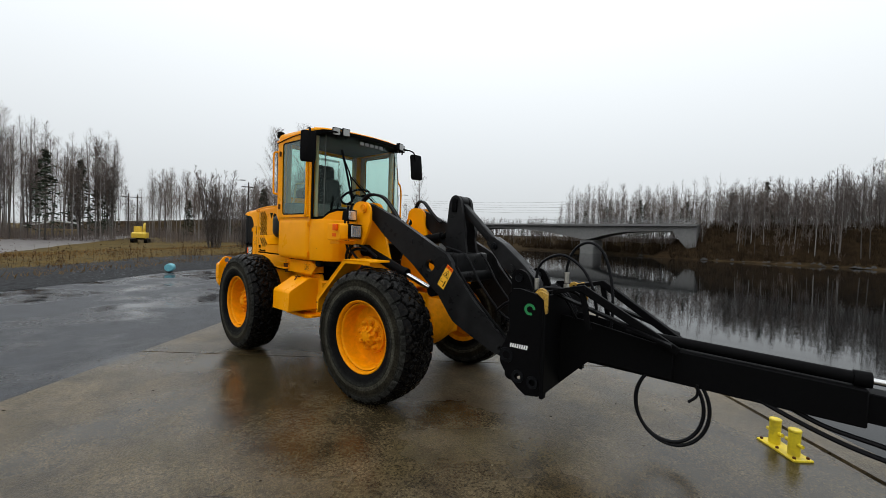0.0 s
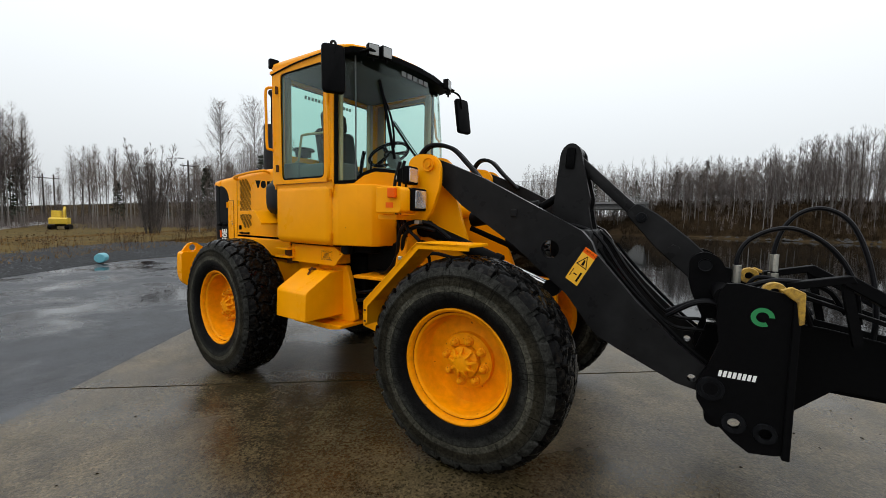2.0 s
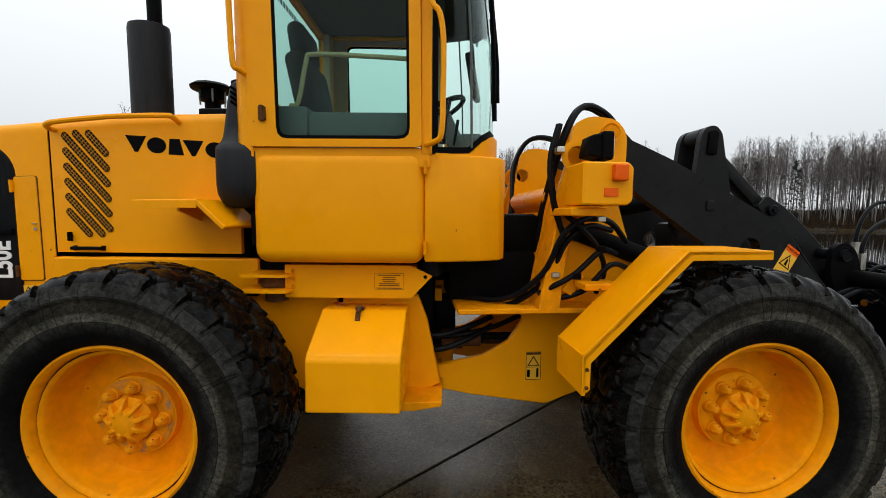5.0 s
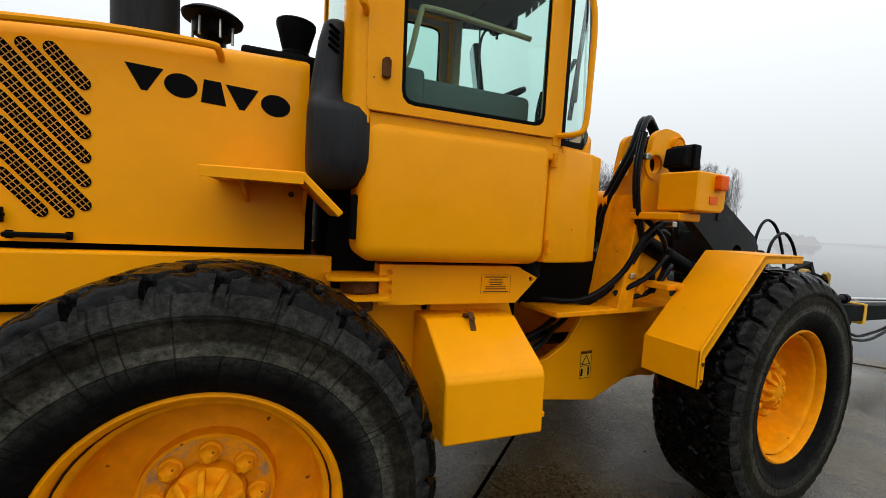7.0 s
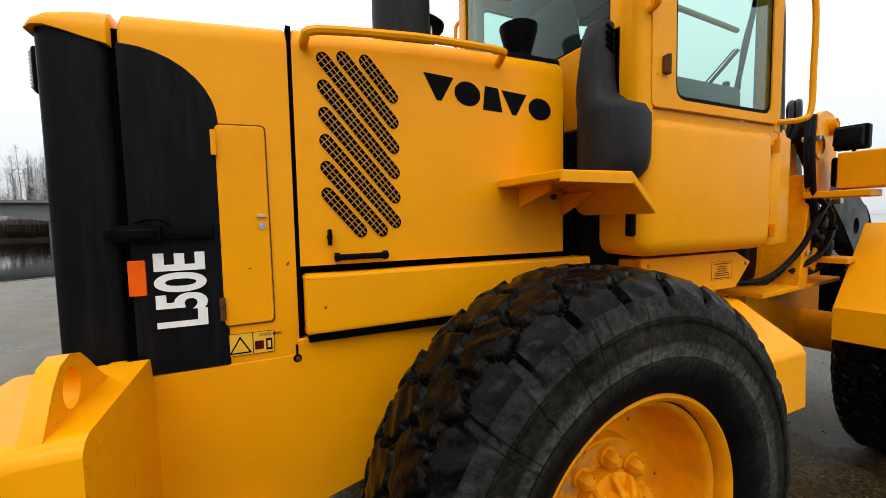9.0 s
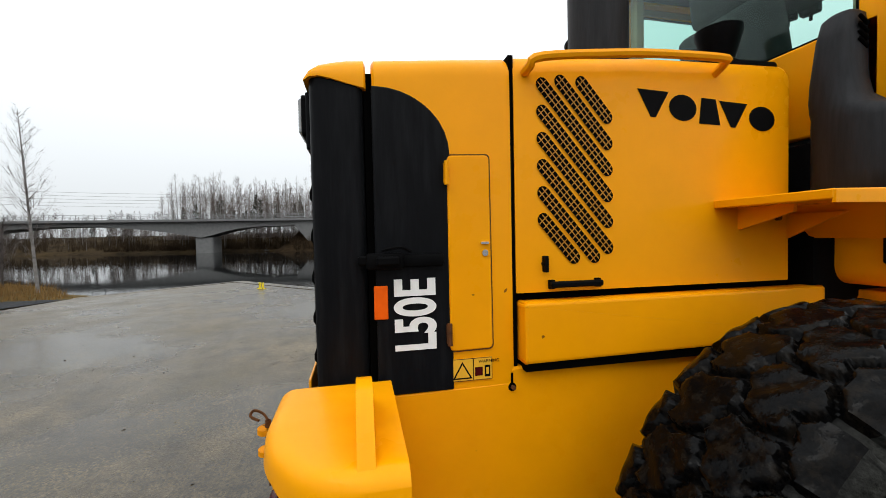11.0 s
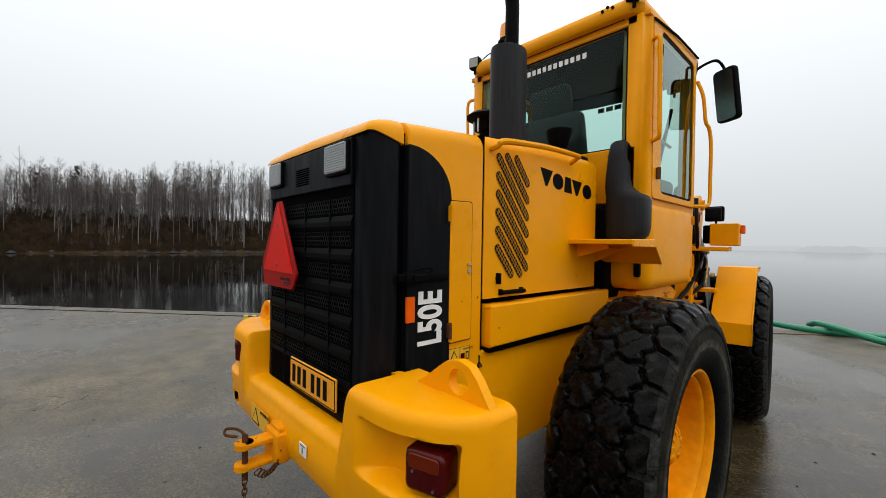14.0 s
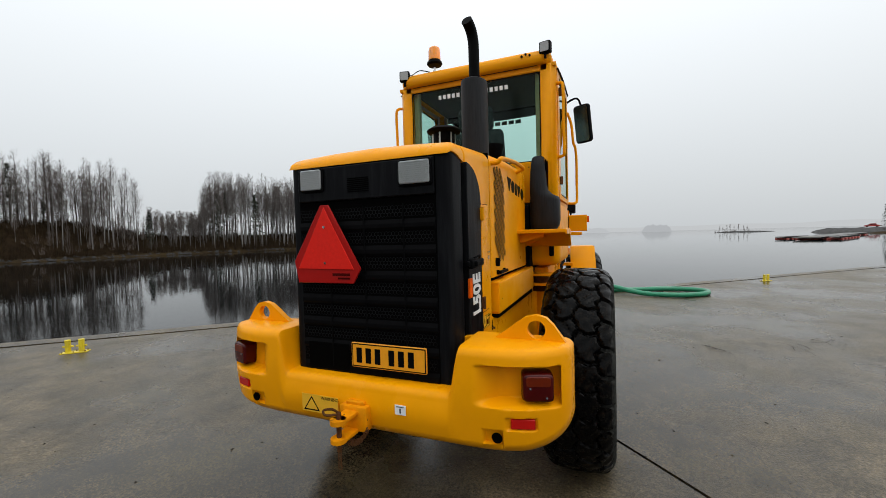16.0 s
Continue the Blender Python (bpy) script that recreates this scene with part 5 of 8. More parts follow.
# battery box, with a sloping lid
bx = part("battery_box", loft([[(x, y, z) for y, z in ((-0.42, 1.035), (-0.585, 1.035), (-0.815, 0.895), (-0.832, 0.868), (-0.838, 0.645), (-0.42, 0.645))] for x in (-0.548, -0.142)]), YELLOW, loader, "yellow steel battery box", smooth=20)
bmx = bmesh.new()
bmx.from_mesh(bx.data)
bmesh.ops.bevel(bmx, geom=bmx.edges[:], offset=0.008, segments=2, affect='EDGES', profile=0.5)
bmx.to_mesh(bx.data)
bmx.free()
part("box_clasp", join(box(-0.385, -0.345, -0.60, -0.575, 1.035, 1.050), moved(box(-0.012, 0.012, -0.004, 0.004, -0.06, 0.02, 0.003, 1), pose(-0.365, -0.615, 1.045, -35, 0, 0)), tube([(-0.375, -0.60, 1.05), (-0.372, -0.635, 1.04), (-0.358, -0.635, 1.04), (-0.355, -0.60, 1.05)], 0.004, 5, 3)), RUST, bx)
part("frame_wing", prism([(-0.55, 0.60), (-0.48, 1.08), (-0.10, 1.08), (-0.05, 0.95), (0.02, 0.62), (-0.05, 0.585), (-0.45, 0.565)], 'y', -0.45, -0.40, 0.006, 1), YELLOW, loader)
part("frame_wing", flipped(prism([(-0.55, 0.60), (-0.48, 1.08), (-0.10, 1.08), (-0.05, 0.95), (0.02, 0.62), (-0.05, 0.585), (-0.45, 0.565)], 'y', -0.45, -0.40, 0.006, 1)), YELLOW, loader)
part("frame_foot", prism([(-0.62, 0.545), (-0.62, 0.575), (0.03, 0.600), (0.03, 0.575), (-0.1, 0.55)], 'y', -0.62, 0.62, 0.004, 1), YELLOW_WORN, loader)
for z0, z1, zp in ((0.52, 0.66, 0.55), (0.98, 1.10, 1.0)):
    part("centre_hinge", join(cyl(0.09, 'z', (0, 0, 0), z0, z1, 20), box(-0.5, 0.02, -0.2, 0.2, zp, zp + 0.07)), YELLOW_WORN, loader)
part("drive_shaft", join(tube([(-0.5, 0, 0.72), (0.9, 0.07, 0.70)], 0.035, 12, straight=True), cyl(0.07, 'x', (0, 0.02, 0.715), -0.06, 0.06, 12, 0.01)), RUST, loader)
part("steering_cylinder", join(tube([(-0.45, -0.30, 0.80), (0.25, -0.22, 0.80)], 0.04, 12, straight=True), tube([(0.25, -0.22, 0.80), (0.5, -0.2, 0.80)], 0.022, 10, straight=True)), BLACK, loader)

# machinery in the waist: black blocks added to fill its dark void, pump and pipes
part("valve_block", join(box(-0.42, -0.02, -0.30, 0.30, 0.74, 1.16, 0.03, 2), box(-0.02, 0.10, -0.20, 0.20, 0.82, 1.02, 0.02, 2)), BLACK, loader)
part("transmission_housing", join(cyl(0.17, 'x', (0, 0, 0.80), -0.75, -0.30, 24, 0.02), box(-0.72, -0.40, -0.33, 0.33, 0.60, 0.98, 0.03, 2)), BLACK, loader)
for k in range(2):
    part("waist_hose", tube([(-0.20, -0.30 - 0.01 * k, 0.80 + 0.07 * k), (-0.02, -0.40 + 0.02 * k, 0.78 + 0.07 * k), (0.14, -0.38 + 0.03 * k, 0.82 + 0.06 * k), (0.30, -0.28, 0.88 + 0.05 * k)], 0.016, 8, 5), HOSE, loader)
part("waist_joint", join(cyl(0.055, 'x', (0, -0.24, 0.79), 0.02, 0.14, 16, 0.006), cyl(0.04, 'x', (0, -0.24, 0.79), 0.14, 0.24, 14)), RUST, loader)

# -- cab house --
ZR = 2.805
for sg in (1, -1):
    fl = flipped if sg > 0 else (lambda b: b)
    part("rear_post", fl(prism([(-0.905, -0.545), (-0.905, -0.625), (-0.865, -0.662), (-0.818, -0.664), (-0.818, -0.56)], 'z', 1.74, ZR, 0.006, 1)), YELLOW, loader)
    part("door_post", fl(prism([(-0.072, -0.58), (-0.072, -0.655), (-0.022, -0.655), (-0.022, -0.60)], 'z', 1.755, ZR, 0.006, 1)), YELLOW, loader)
    fr = part("cab_door", fl(plate([(-0.838, 1.785), (-0.856, 2.800), (-0.075, 2.800), (-0.062, 1.785)], [], 'y', -0.668, -0.648)), YELLOW, loader, "yellow cab door frame", smooth=20)
    ring_o, ring_i = rounded([(-0.832, 1.788), (-0.850, 2.795), (-0.078, 2.795), (-0.066, 1.788)], 0.02, 3), rounded([(-0.712, 1.822), (-0.728, 2.755), (-0.128, 2.745), (-0.118, 1.822)], 0.05, 3)
    bm = bmesh.new()
    loops = [[bm.verts.new((x, y, z)) for x, z in ring] for ring, y in ((ring_o, -0.648), (ring_o, -0.668), (ring_i, -0.668), (ring_i, -0.648))]
    n = len(ring_o)
    for A, B in zip(loops, loops[1:] + loops[:1]):
        for k in range(n):
            bm.faces.new((A[k], A[(k + 1) % n], B[(k + 1) % n], B[k]))
    bmesh.ops.recalc_face_normals(bm, faces=bm.faces[:])
    fl(bm).to_mesh(fr.data)
    bm.free()
    fr.data.shade_smooth()
    fr.data.set_sharp_from_angle(angle=radians(30))
    part("door_liner", fl(join(*[box(a, b, -0.646, -0.636, c, d, 0.004, 1) for a, b, c, d in ((-0.835, -0.716, 1.80, 2.79), (-0.124, -0.030, 1.80, 2.79), (-0.716, -0.124, 2.748, 2.79), (-0.716, -0.124, 1.80, 1.820))])), BEIGE, fr, "beige inner door liner")
    seal_i = rounded([(-0.698, 1.838), (-0.712, 2.740), (-0.140, 2.730), (-0.131, 1.838)], 0.04, 3)
    bm = bmesh.new()
    loops = [[bm.verts.new((x, y, z)) for x, z in ring] for ring, y in ((ring_i, -0.662), (seal_i, -0.662))]
    for k in range(n):
        bm.faces.new((loops[0][k], loops[0][(k + 1) % n], loops[1][(k + 1) % n], loops[1][k]))
    part("window_seal", fl(bm), BLACK, fr)
    bm = bmesh.new()
    bm.faces.new([bm.verts.new((x, -0.658, z)) for x, z in ring_i])
    g = part("door_glass", fl(bm), GLASS, fr, "green-tinted door glass", smooth=0)
    g.visible_shadow = False
    for z in (1.93, 2.62):
        part("door_hinge", fl(join(cyl(0.010, 'z', (-0.770, -0.680, z), -0.032, 0.032, 10), box(-0.785, -0.755, -0.682, -0.662, z - 0.03, z + 0.03, 0.003, 1))), RUST, fr)
    part("grab_rail", fl(tube([(-0.842, -0.655, 2.10), (-0.855, -0.700, 2.108), (-0.872, -0.712, 2.14), (-0.880, -0.712, 2.40), (-0.885, -0.712, 2.60), (-0.872, -0.700, 2.652), (-0.845, -0.655, 2.66)], 0.012, 8, 4)), YELLOW, loader)
    part("front_rail", fl(tube([(-0.045, -0.66, 1.800), (-0.010, -0.72, 1.800), (0.022, -0.738, 1.835), (0.028, -0.738, 2.00), (0.028, -0.738, 2.22), (0.010, -0.730, 2.33), (-0.02, -0.715, 2.38), (-0.03, -0.70, 2.55), (-0.035, -0.665, 2.66)], 0.012, 8, 4)), YELLOW, loader)
    part("drain_rail", fl(tube([(-0.855, -0.672, 2.77), (-0.50, -0.675, 2.80), (-0.07, -0.675, 2.805)], 0.007, 6, 4)), BLACK, loader)

roof_plan = [(-0.955, -0.56), (-0.955, 0.56), (-0.90, 0.635), (0.0, 0.650), (0.14, 0.612), (0.225, 0.50), (0.282, 0.25), (0.300, 0.0), (0.282, -0.25), (0.225, -0.50), (0.14, -0.612), (0.0, -0.650), (-0.90, -0.635)]
secs = []
for z, k in ((2.800, 0.975), (2.812, 0.99), (2.850, 1.0), (2.885, 0.985), (2.905, 0.94), (2.915, 0.80), (2.918, 0.4)):       # it thins towards the brim
    secs.append([(x * k + (1 - k) * -0.30, y * k, 2.800 + (z - 2.800) * (1 - 0.62 * smooth01(-0.35, 0.28, x * k))) for x, y in roof_plan])
part("cab_roof", loft(secs), YELLOW, loader, "yellow cab roof", smooth=50)
part("roof_lining", loft([[(x * k + (1 - k) * -0.3, y * k, z) for x, y in roof_plan] for z, k in ((2.790, 0.90), (2.802, 0.94))]), material("grey_roof_lining", (0.016, 0.020, 0.018), 0.8, grain=0.1), loader)
part("roof_visor", loft([[(x * k + 0.02, y * k, z) for x, y in roof_plan[3:12]] for z, k in ((2.772, 0.985), (2.806, 1.0), (2.815, 1.0))]), BLACK, loader)
for sg in (1, -1):
    part("cant_rail", box(-0.90, -0.02, sg * 0.592, sg * 0.664, 2.783, 2.812, 0.004, 1), YELLOW, loader)
part("rear_header", box(-0.905, -0.865, -0.60, 0.60, 2.755, 2.81, 0.006, 1), YELLOW, loader)
part("rear_sill", box(-0.905, -0.855, -0.60, 0.60, 1.76, 2.075, 0.006, 1), YELLOW, loader)
rg = bmesh.new()
rg.faces.new([rg.verts.new((-0.893, y, z)) for y, z in rounded([(-0.548, 2.07), (-0.548, 2.758), (0.548, 2.758), (0.548, 2.07)], 0.03)])
rear_glass = part("rear_window", rg, GLASS, loader, "green-tinted rear window with a dealer strip", smooth=0)
rear_glass.visible_shadow = False
ro, ri = rounded([(-0.560, 2.06), (-0.560, 2.765), (0.560, 2.765), (0.560, 2.06)], 0.03), rounded([(-0.538, 2.082), (-0.538, 2.745), (0.538, 2.745), (0.538, 2.082)], 0.03)
bm = bmesh.new()
la, lb = [bm.verts.new((-0.8985, y, z)) for y, z in ro], [bm.verts.new((-0.8985, y, z)) for y, z in ri]
for k in range(len(ro)):
    bm.faces.new((la[k], la[(k + 1) % len(ro)], lb[(k + 1) % len(ro)], lb[k]))
part("window_seal", bm, BLACK, rear_glass)
for k in range(15):       # the dealer's strip, unreadable bars
    y = 0.285 - 0.0405 * k
    part("strip_bar", box(-0.8975, -0.8965, y - 0.013, y + 0.013, 2.668 - 0.0004 * k, 2.702 - 0.0004 * k), WHITE, rear_glass)

# wrap-around windscreen
def screen_plan(k, dx):
    half = [(-0.018, -0.632), (0.06, -0.612), (0.14, -0.582), (0.205, -0.535), (0.252, -0.465), (0.282, -0.36), (0.298, -0.2), (0.304, 0.0)]
    pts = half + [(x, -y) for x, y in half[::-1][1:]]
    return [(x * k + dx, y * k) for x, y in pts]


def screen_base(x):
    return 1.772 if x < 0.12 else 1.772 + 0.105 * smooth01(0.12, 0.262, x)


bm = bmesh.new()
low, mid, hi = screen_plan(1.0, 0), screen_plan(0.985, -0.012), screen_plan(0.955, -0.04)
rows = [[bm.verts.new((x, y, screen_base(x0[0]))) for (x, y), x0 in zip(low, low)], [bm.verts.new((x, y, 2.30)) for x, y in mid], [bm.verts.new((x, y, 2.800)) for x, y in hi]]
for A, B in zip(rows, rows[1:]):
    for k in range(len(A) - 1):
        bm.faces.new((A[k], A[k + 1], B[k + 1], B[k]))
ws_glass = part("windscreen", bm, GLASS_CLEAR, loader, "curved clear windscreen spotted with rain", smooth=80)
ws_glass.visible_shadow = False
part("cowl_hump", loft([[(x * k + dx, y * k, zf(x)) for x, y in low] for k, dx, zf in ((1.02, 0.012, lambda x: 1.74), (1.02, 0.012, lambda x: screen_base(x) - 0.006), (0.95, 0.0, lambda x: screen_base(x) - 0.004))]), YELLOW, loader, smooth=40)
base_line = [(x * 1.004, y * 1.004, screen_base(x) + 0.010) for x, y in low]
bm = loft([[(x, y, z - 0.018), (x, y, z + 0.014), (x * 0.97, y * 0.97, z + 0.014), (x * 0.97, y * 0.97, z - 0.018)] for x, y, z in base_line])
part("screen_seal", bm, BLACK, ws_glass)
for sg in (1, -1):
    fl = flipped if sg > 0 else (lambda b: b)
    part("screen_seal", fl(prism([(-0.026, -0.628), (-0.026, -0.645), (0.004, -0.638), (0.004, -0.622)], 'z', 1.77, 2.80)), BLACK, ws_glass)
    part("corner_trim", fl(tube([(0.160, -0.578, 1.80), (0.150, -0.570, 2.30), (0.118, -0.548, 2.79)], 0.006, 6, straight=True)), INTERIOR, ws_glass)
for k in range(5):
    y = 0.165 - 0.075 * k
    part("header_block", box(0.262, 0.266, y - 0.030, y + 0.028, 2.705, 2.745), FAINT, ws_glass)

# wiper
part("wiper_arm", join(tube([(0.318, 0.20, 1.90), (0.300, -0.05, 2.08), (0.290, -0.30, 2.29)], 0.010, 6, 4), tube([(0.318, 0.23, 1.90), (0.302, -0.02, 2.09), (0.292, -0.28, 2.30)], 0.004, 6, 4), cyl(0.018, 'x', (0, 0.21, 1.885), 0.30, 0.345, 12)), BLACK, loader)
part("wiper_blade", join(tube([(0.252, -0.415, 2.60), (0.275, -0.355, 2.35), (0.296, -0.275, 1.99)], 0.013, 6, 4), tube([(0.262, -0.40, 2.52), (0.300, -0.315, 2.29), (0.310, -0.295, 2.08)], 0.009, 6, 4)), BLACK, loader)

# mirrors
def mirror(m, arm, name="wing_mirror"):
    sh = part(name, moved(prism(rounded([(-0.085, -0.182), (-0.085, 0.182), (0.085, 0.182), (0.085, -0.182)], 0.035), 'x', -0.018, 0.028, 0.012, 2), m), BLACK, loader, "black wing mirror")
    part("mirror_glass", moved(prism(rounded([(-0.073, -0.168), (-0.073, 0.168), (0.073, 0.168), (0.073, -0.168)], 0.03), 'x', -0.0205, -0.0185), m), MIRROR, sh)
    part("mirror_arm", tube(arm, 0.0095, 8, 4), BLACK, sh)


mirror(pose(0.155, -0.795, 2.585, 0, -8, -32), [(-0.03, -0.64, 2.74), (0.02, -0.70, 2.79), (0.08, -0.75, 2.815), (0.155, -0.775, 2.78), (0.165, -0.790, 2.70)])
mirror(pose(0.235, 0.825, 2.58, 0, -10, -14), [(0.20, 0.60, 2.79), (0.22, 0.70, 2.80), (0.235, 0.775, 2.77), (0.245, 0.80, 2.66)])


# lamps on the roof
def roof_lamp(x, y, z, yaw, size=0.085, face=1):
    m = pose(x, y, z, 0, 0, yaw)
    b = part("roof_lamp", moved(join(prism(rounded([(-size / 2, -size / 2), (-size / 2, size / 2), (size / 2, size / 2), (size / 2, -size / 2)], 0.012), 'x', -0.05 * face, 0.0, 0.006, 2), cyl(0.01, 'z', (-0.02 * face, 0, 0), -0.08, -0.03, 8)), m), BLACK, loader, "black square work lamp")
    part("lens", moved(prism(rounded([(-size / 2 + 0.009, -size / 2 + 0.009), (-size / 2 + 0.009, size / 2 - 0.009), (size / 2 - 0.009, size / 2 - 0.009), (size / 2 - 0.009, -size / 2 + 0.009)], 0.008), 'x', 0.0005, 0.004, 0.001, 1), m), LENS, b)


for x, y, yaw in ((0.338, -0.415, -10), (0.290, -0.515, -24), (0.325, 0.455, 14), (0.268, 0.55, 28)):
    roof_lamp(x, y, 2.790, yaw, 0.095)
part("lamp_bracket", box(0.15, 0.30, -0.57, -0.37, 2.772, 2.790, 0.005, 1), BLACK, loader)
part("lamp_bracket", box(0.15, 0.29, 0.41, 0.60, 2.772, 2.790, 0.005, 1), BLACK, loader)
roof_lamp(-0.965, -0.590, 2.905, 180 - 12)
roof_lamp(-0.960, 0.585, 2.895, 180 + 14)
bc = part("beacon", lathe([(0.0, 2.96), (0.055, 2.962), (0.066, 2.975), (0.062, 2.99), (0.05, 2.995), (0.05, 3.02), (0, 3.02)], 'z', (-0.887, 0.330, 0), 24), BLACK, loader)
part("beacon_dome", lathe([(0.052, 3.005), (0.051, 3.075), (0.045, 3.105), (0.030, 3.118), (0, 3.120)], 'z', (-0.887, 0.330, 0), 24), AMBER, bc, "amber beacon dome")
part("beacon_stem", tube([(-0.887, 0.33, 2.965), (-0.887, 0.335, 2.915), (-0.90, 0.36, 2.89), (-0.94, 0.38, 2.875)], 0.010, 8, 4), STEEL, bc)
part("lamp_cable", tube([(-0.93, 0.36, 2.90), (-0.935, 0.45, 2.925), (-0.945, 0.52, 2.895), (-0.95, 0.57, 2.90)], 0.004, 6, 5), BLACK, loader)
for k in range(3):
    part("plug_hole", cyl(0.009, 'x', (0, -0.42 - 0.03 * k, 2.865 + 0.012 * (k % 2)), -0.962, -0.954, 10), BLACK, loader)

# -- cab interior --
seat = part("driver_seat", join(box(-0.72, -0.22, -0.24, 0.24, 1.80, 1.93, 0.05, 3), moved(box(-0.06, 0.06, -0.23, 0.23, 0.0, 0.52, 0.05, 3), pose(-0.70, 0, 1.88, 0, -12, 0)), moved(box(-0.05, 0.05, -0.15, 0.15, 0.0, 0.20, 0.045, 3), pose(-0.80, 0, 2.38, 0, -8, 0))), SEAT_M, loader, "black cloth driver seat")
part("rear_shelf", box(-0.87, -0.60, -0.58, 0.58, 1.72, 1.99, 0.02, 2), INTERIOR, loader)
part("side_console", box(-0.68, -0.12, -0.56, -0.30, 1.72, 1.97, 0.03, 2), INTERIOR, loader)
part("side_console", box(-0.68, -0.12, 0.34, 0.58, 1.72, 1.93, 0.03, 2), INTERIOR, loader)
part("control_lever", join(tube([(0.02, -0.40, 1.85), (0.03, -0.39, 1.97), (0.05, -0.385, 2.06)], 0.016, 8, 3), tube([(0.08, -0.35, 1.85), (0.10, -0.345, 1.98)], 0.008, 8, 3)), BLACK, loader)
dash = part("steering_column", join(moved(box(-0.05, 0.05, -0.05, 0.05, -0.30, 0.02, 0.02, 2), pose(0.02, 0, 2.06, 0, -28, 0)), box(0.08, 0.26, -0.30, 0.30, 1.76, 1.93, 0.05, 3)), INTERIOR, loader)
sw = join(tube([(0.19 * math.cos(2 * math.pi * k / 16), 0.19 * math.sin(2 * math.pi * k / 16), 0) for k in range(16)], 0.015, 8, 2, closed=True), box(-0.18, 0.02, -0.02, 0.02, -0.012, 0.008, 0.005, 1), moved(box(0, 0.18, -0.02, 0.02, -0.012, 0.008, 0.005, 1), Matrix.Rotation(radians(60), 4, 'Z')), moved(box(0, 0.18, -0.02, 0.02, -0.012, 0.008, 0.005, 1), Matrix.Rotation(radians(-60), 4, 'Z')), cyl(0.05, 'z', (0, 0, 0), -0.02, 0.015, 16))
part("steering_wheel", moved(sw, pose(-0.03, 0.0, 2.09, 0, -28, 0)), BLACK, dash)
part("cab_rail", tube([(-0.70, -0.53, 2.00), (-0.66, -0.53, 2.02), (-0.62, -0.53, 2.20), (-0.58, -0.53, 2.235), (-0.30, -0.53, 2.225), (-0.13, -0.53, 2.215)], 0.011, 8, 4), BEIGE, loader)
for sg in (1, -1):
    part("post_liner", box(-0.86, -0.80, sg * 0.50, sg * 0.55, 1.75, 2.78, 0.01, 1), BEIGE, loader)
    part("post_liner", box(-0.06, 0.0, sg * 0.56, sg * 0.60, 1.75, 2.78, 0.01, 1), BEIGE, loader)

ws2 = part("warning_triangle", plate([(-2.1600, 1.056), (-2.1320, 1.104), (-2.1040, 1.056)], [], 'y', -0.4346, -0.4338), BLACK, warn)
part("triangle_field", plate([(-2.1530, 1.060), (-2.1320, 1.096), (-2.1110, 1.060)], [], 'y', -0.4352, -0.4347), STICKER, warn)
part("sticker_rule", box(-2.1015, -2.0995, -0.4345, -0.4338, 1.052, 1.110), BLACK, warn)
part("sticker_mark", box(-2.0960, -2.0740, -0.4345, -0.4338, 1.062, 1.086), DARKRED, warn)
part("sticker_mark", box(-2.0680, -2.0520, -0.4345, -0.4338, 1.058, 1.090), BLACK, warn)
part("sticker_mark", box(-2.0640, -2.0560, -0.4350, -0.4346, 1.064, 1.084), STICKER, warn)
letters("warning_word", "WARNING", 0.0125, BLACK, warn, facing((-2.055, -0.4337, 1.101), *RIGHT_SIDE), depth=0.0003)
part("sticker_border", join(box(-2.1650, -2.0460, -0.4341, -0.4336, 1.1105, 1.112), box(-2.1650, -2.0460, -0.4341, -0.4336, 1.050, 1.0515), box(-2.1650, -2.1635, -0.4341, -0.4336, 1.050, 1.112), box(-2.0475, -2.0460, -0.4341, -0.4336, 1.050, 1.112)), RUST, warn)

part("label_border", join(box(-0.300, -0.158, -0.5571, -0.5566, 1.2065, 1.208), box(-0.300, -0.158, -0.5571, -0.5566, 1.128, 1.1295), box(-0.300, -0.2985, -0.5571, -0.5566, 1.128, 1.208), box(-0.1595, -0.158, -0.5571, -0.5566, 1.128, 1.208)), RUST, lab)

# -- front frame, boom and jib: laid out along the front half's own middle line --
frame_f = [(-0.03, 0.54), (0.15, 0.50), (0.58, 0.43), (0.93, 0.56), (1.50, 0.66), (1.50, 1.02), (0.42, 1.02), (0.44, 0.92), (0.36, 0.80), (0.22, 0.72), (-0.03, 0.67)]
for sg in (1, -1):
    front_part("front_frame_plate", prism(frame_f, 'y', sg * 0.30, sg * 0.335, 0.006, 1), YELLOW)
front_part("front_frame_deck", prism([(0.05, 1.005), (0.05, 1.03), (1.05, 1.03), (1.05, 1.005)], 'y', -0.56, 0.56, 0.004, 1), YELLOW_WORN)
# black bulk added to fill this space and hide the bright deck
front_part("hydraulic_housing", join(box(0.02, 0.50, -0.36, 0.36, 1.035, 1.30, 0.03, 2), box(0.30, 0.52, -0.33, 0.33, 1.28, 1.50, 0.03, 2)), BLACK, label="black machinery bulk filling the gap between the frame halves")
front_part("front_frame_floor", box(0.45, 1.45, -0.31, 0.31, 0.52, 0.60), YELLOW_WORN)
tower = rounded([(0.44, 1.0), (0.52, 1.40), (0.565, 1.72), (0.60, 1.93), (0.68, 1.968), (0.81, 1.955), (0.865, 1.89), (0.865, 1.76), (0.98, 1.40), (1.14, 1.0)], 0.04, 4)
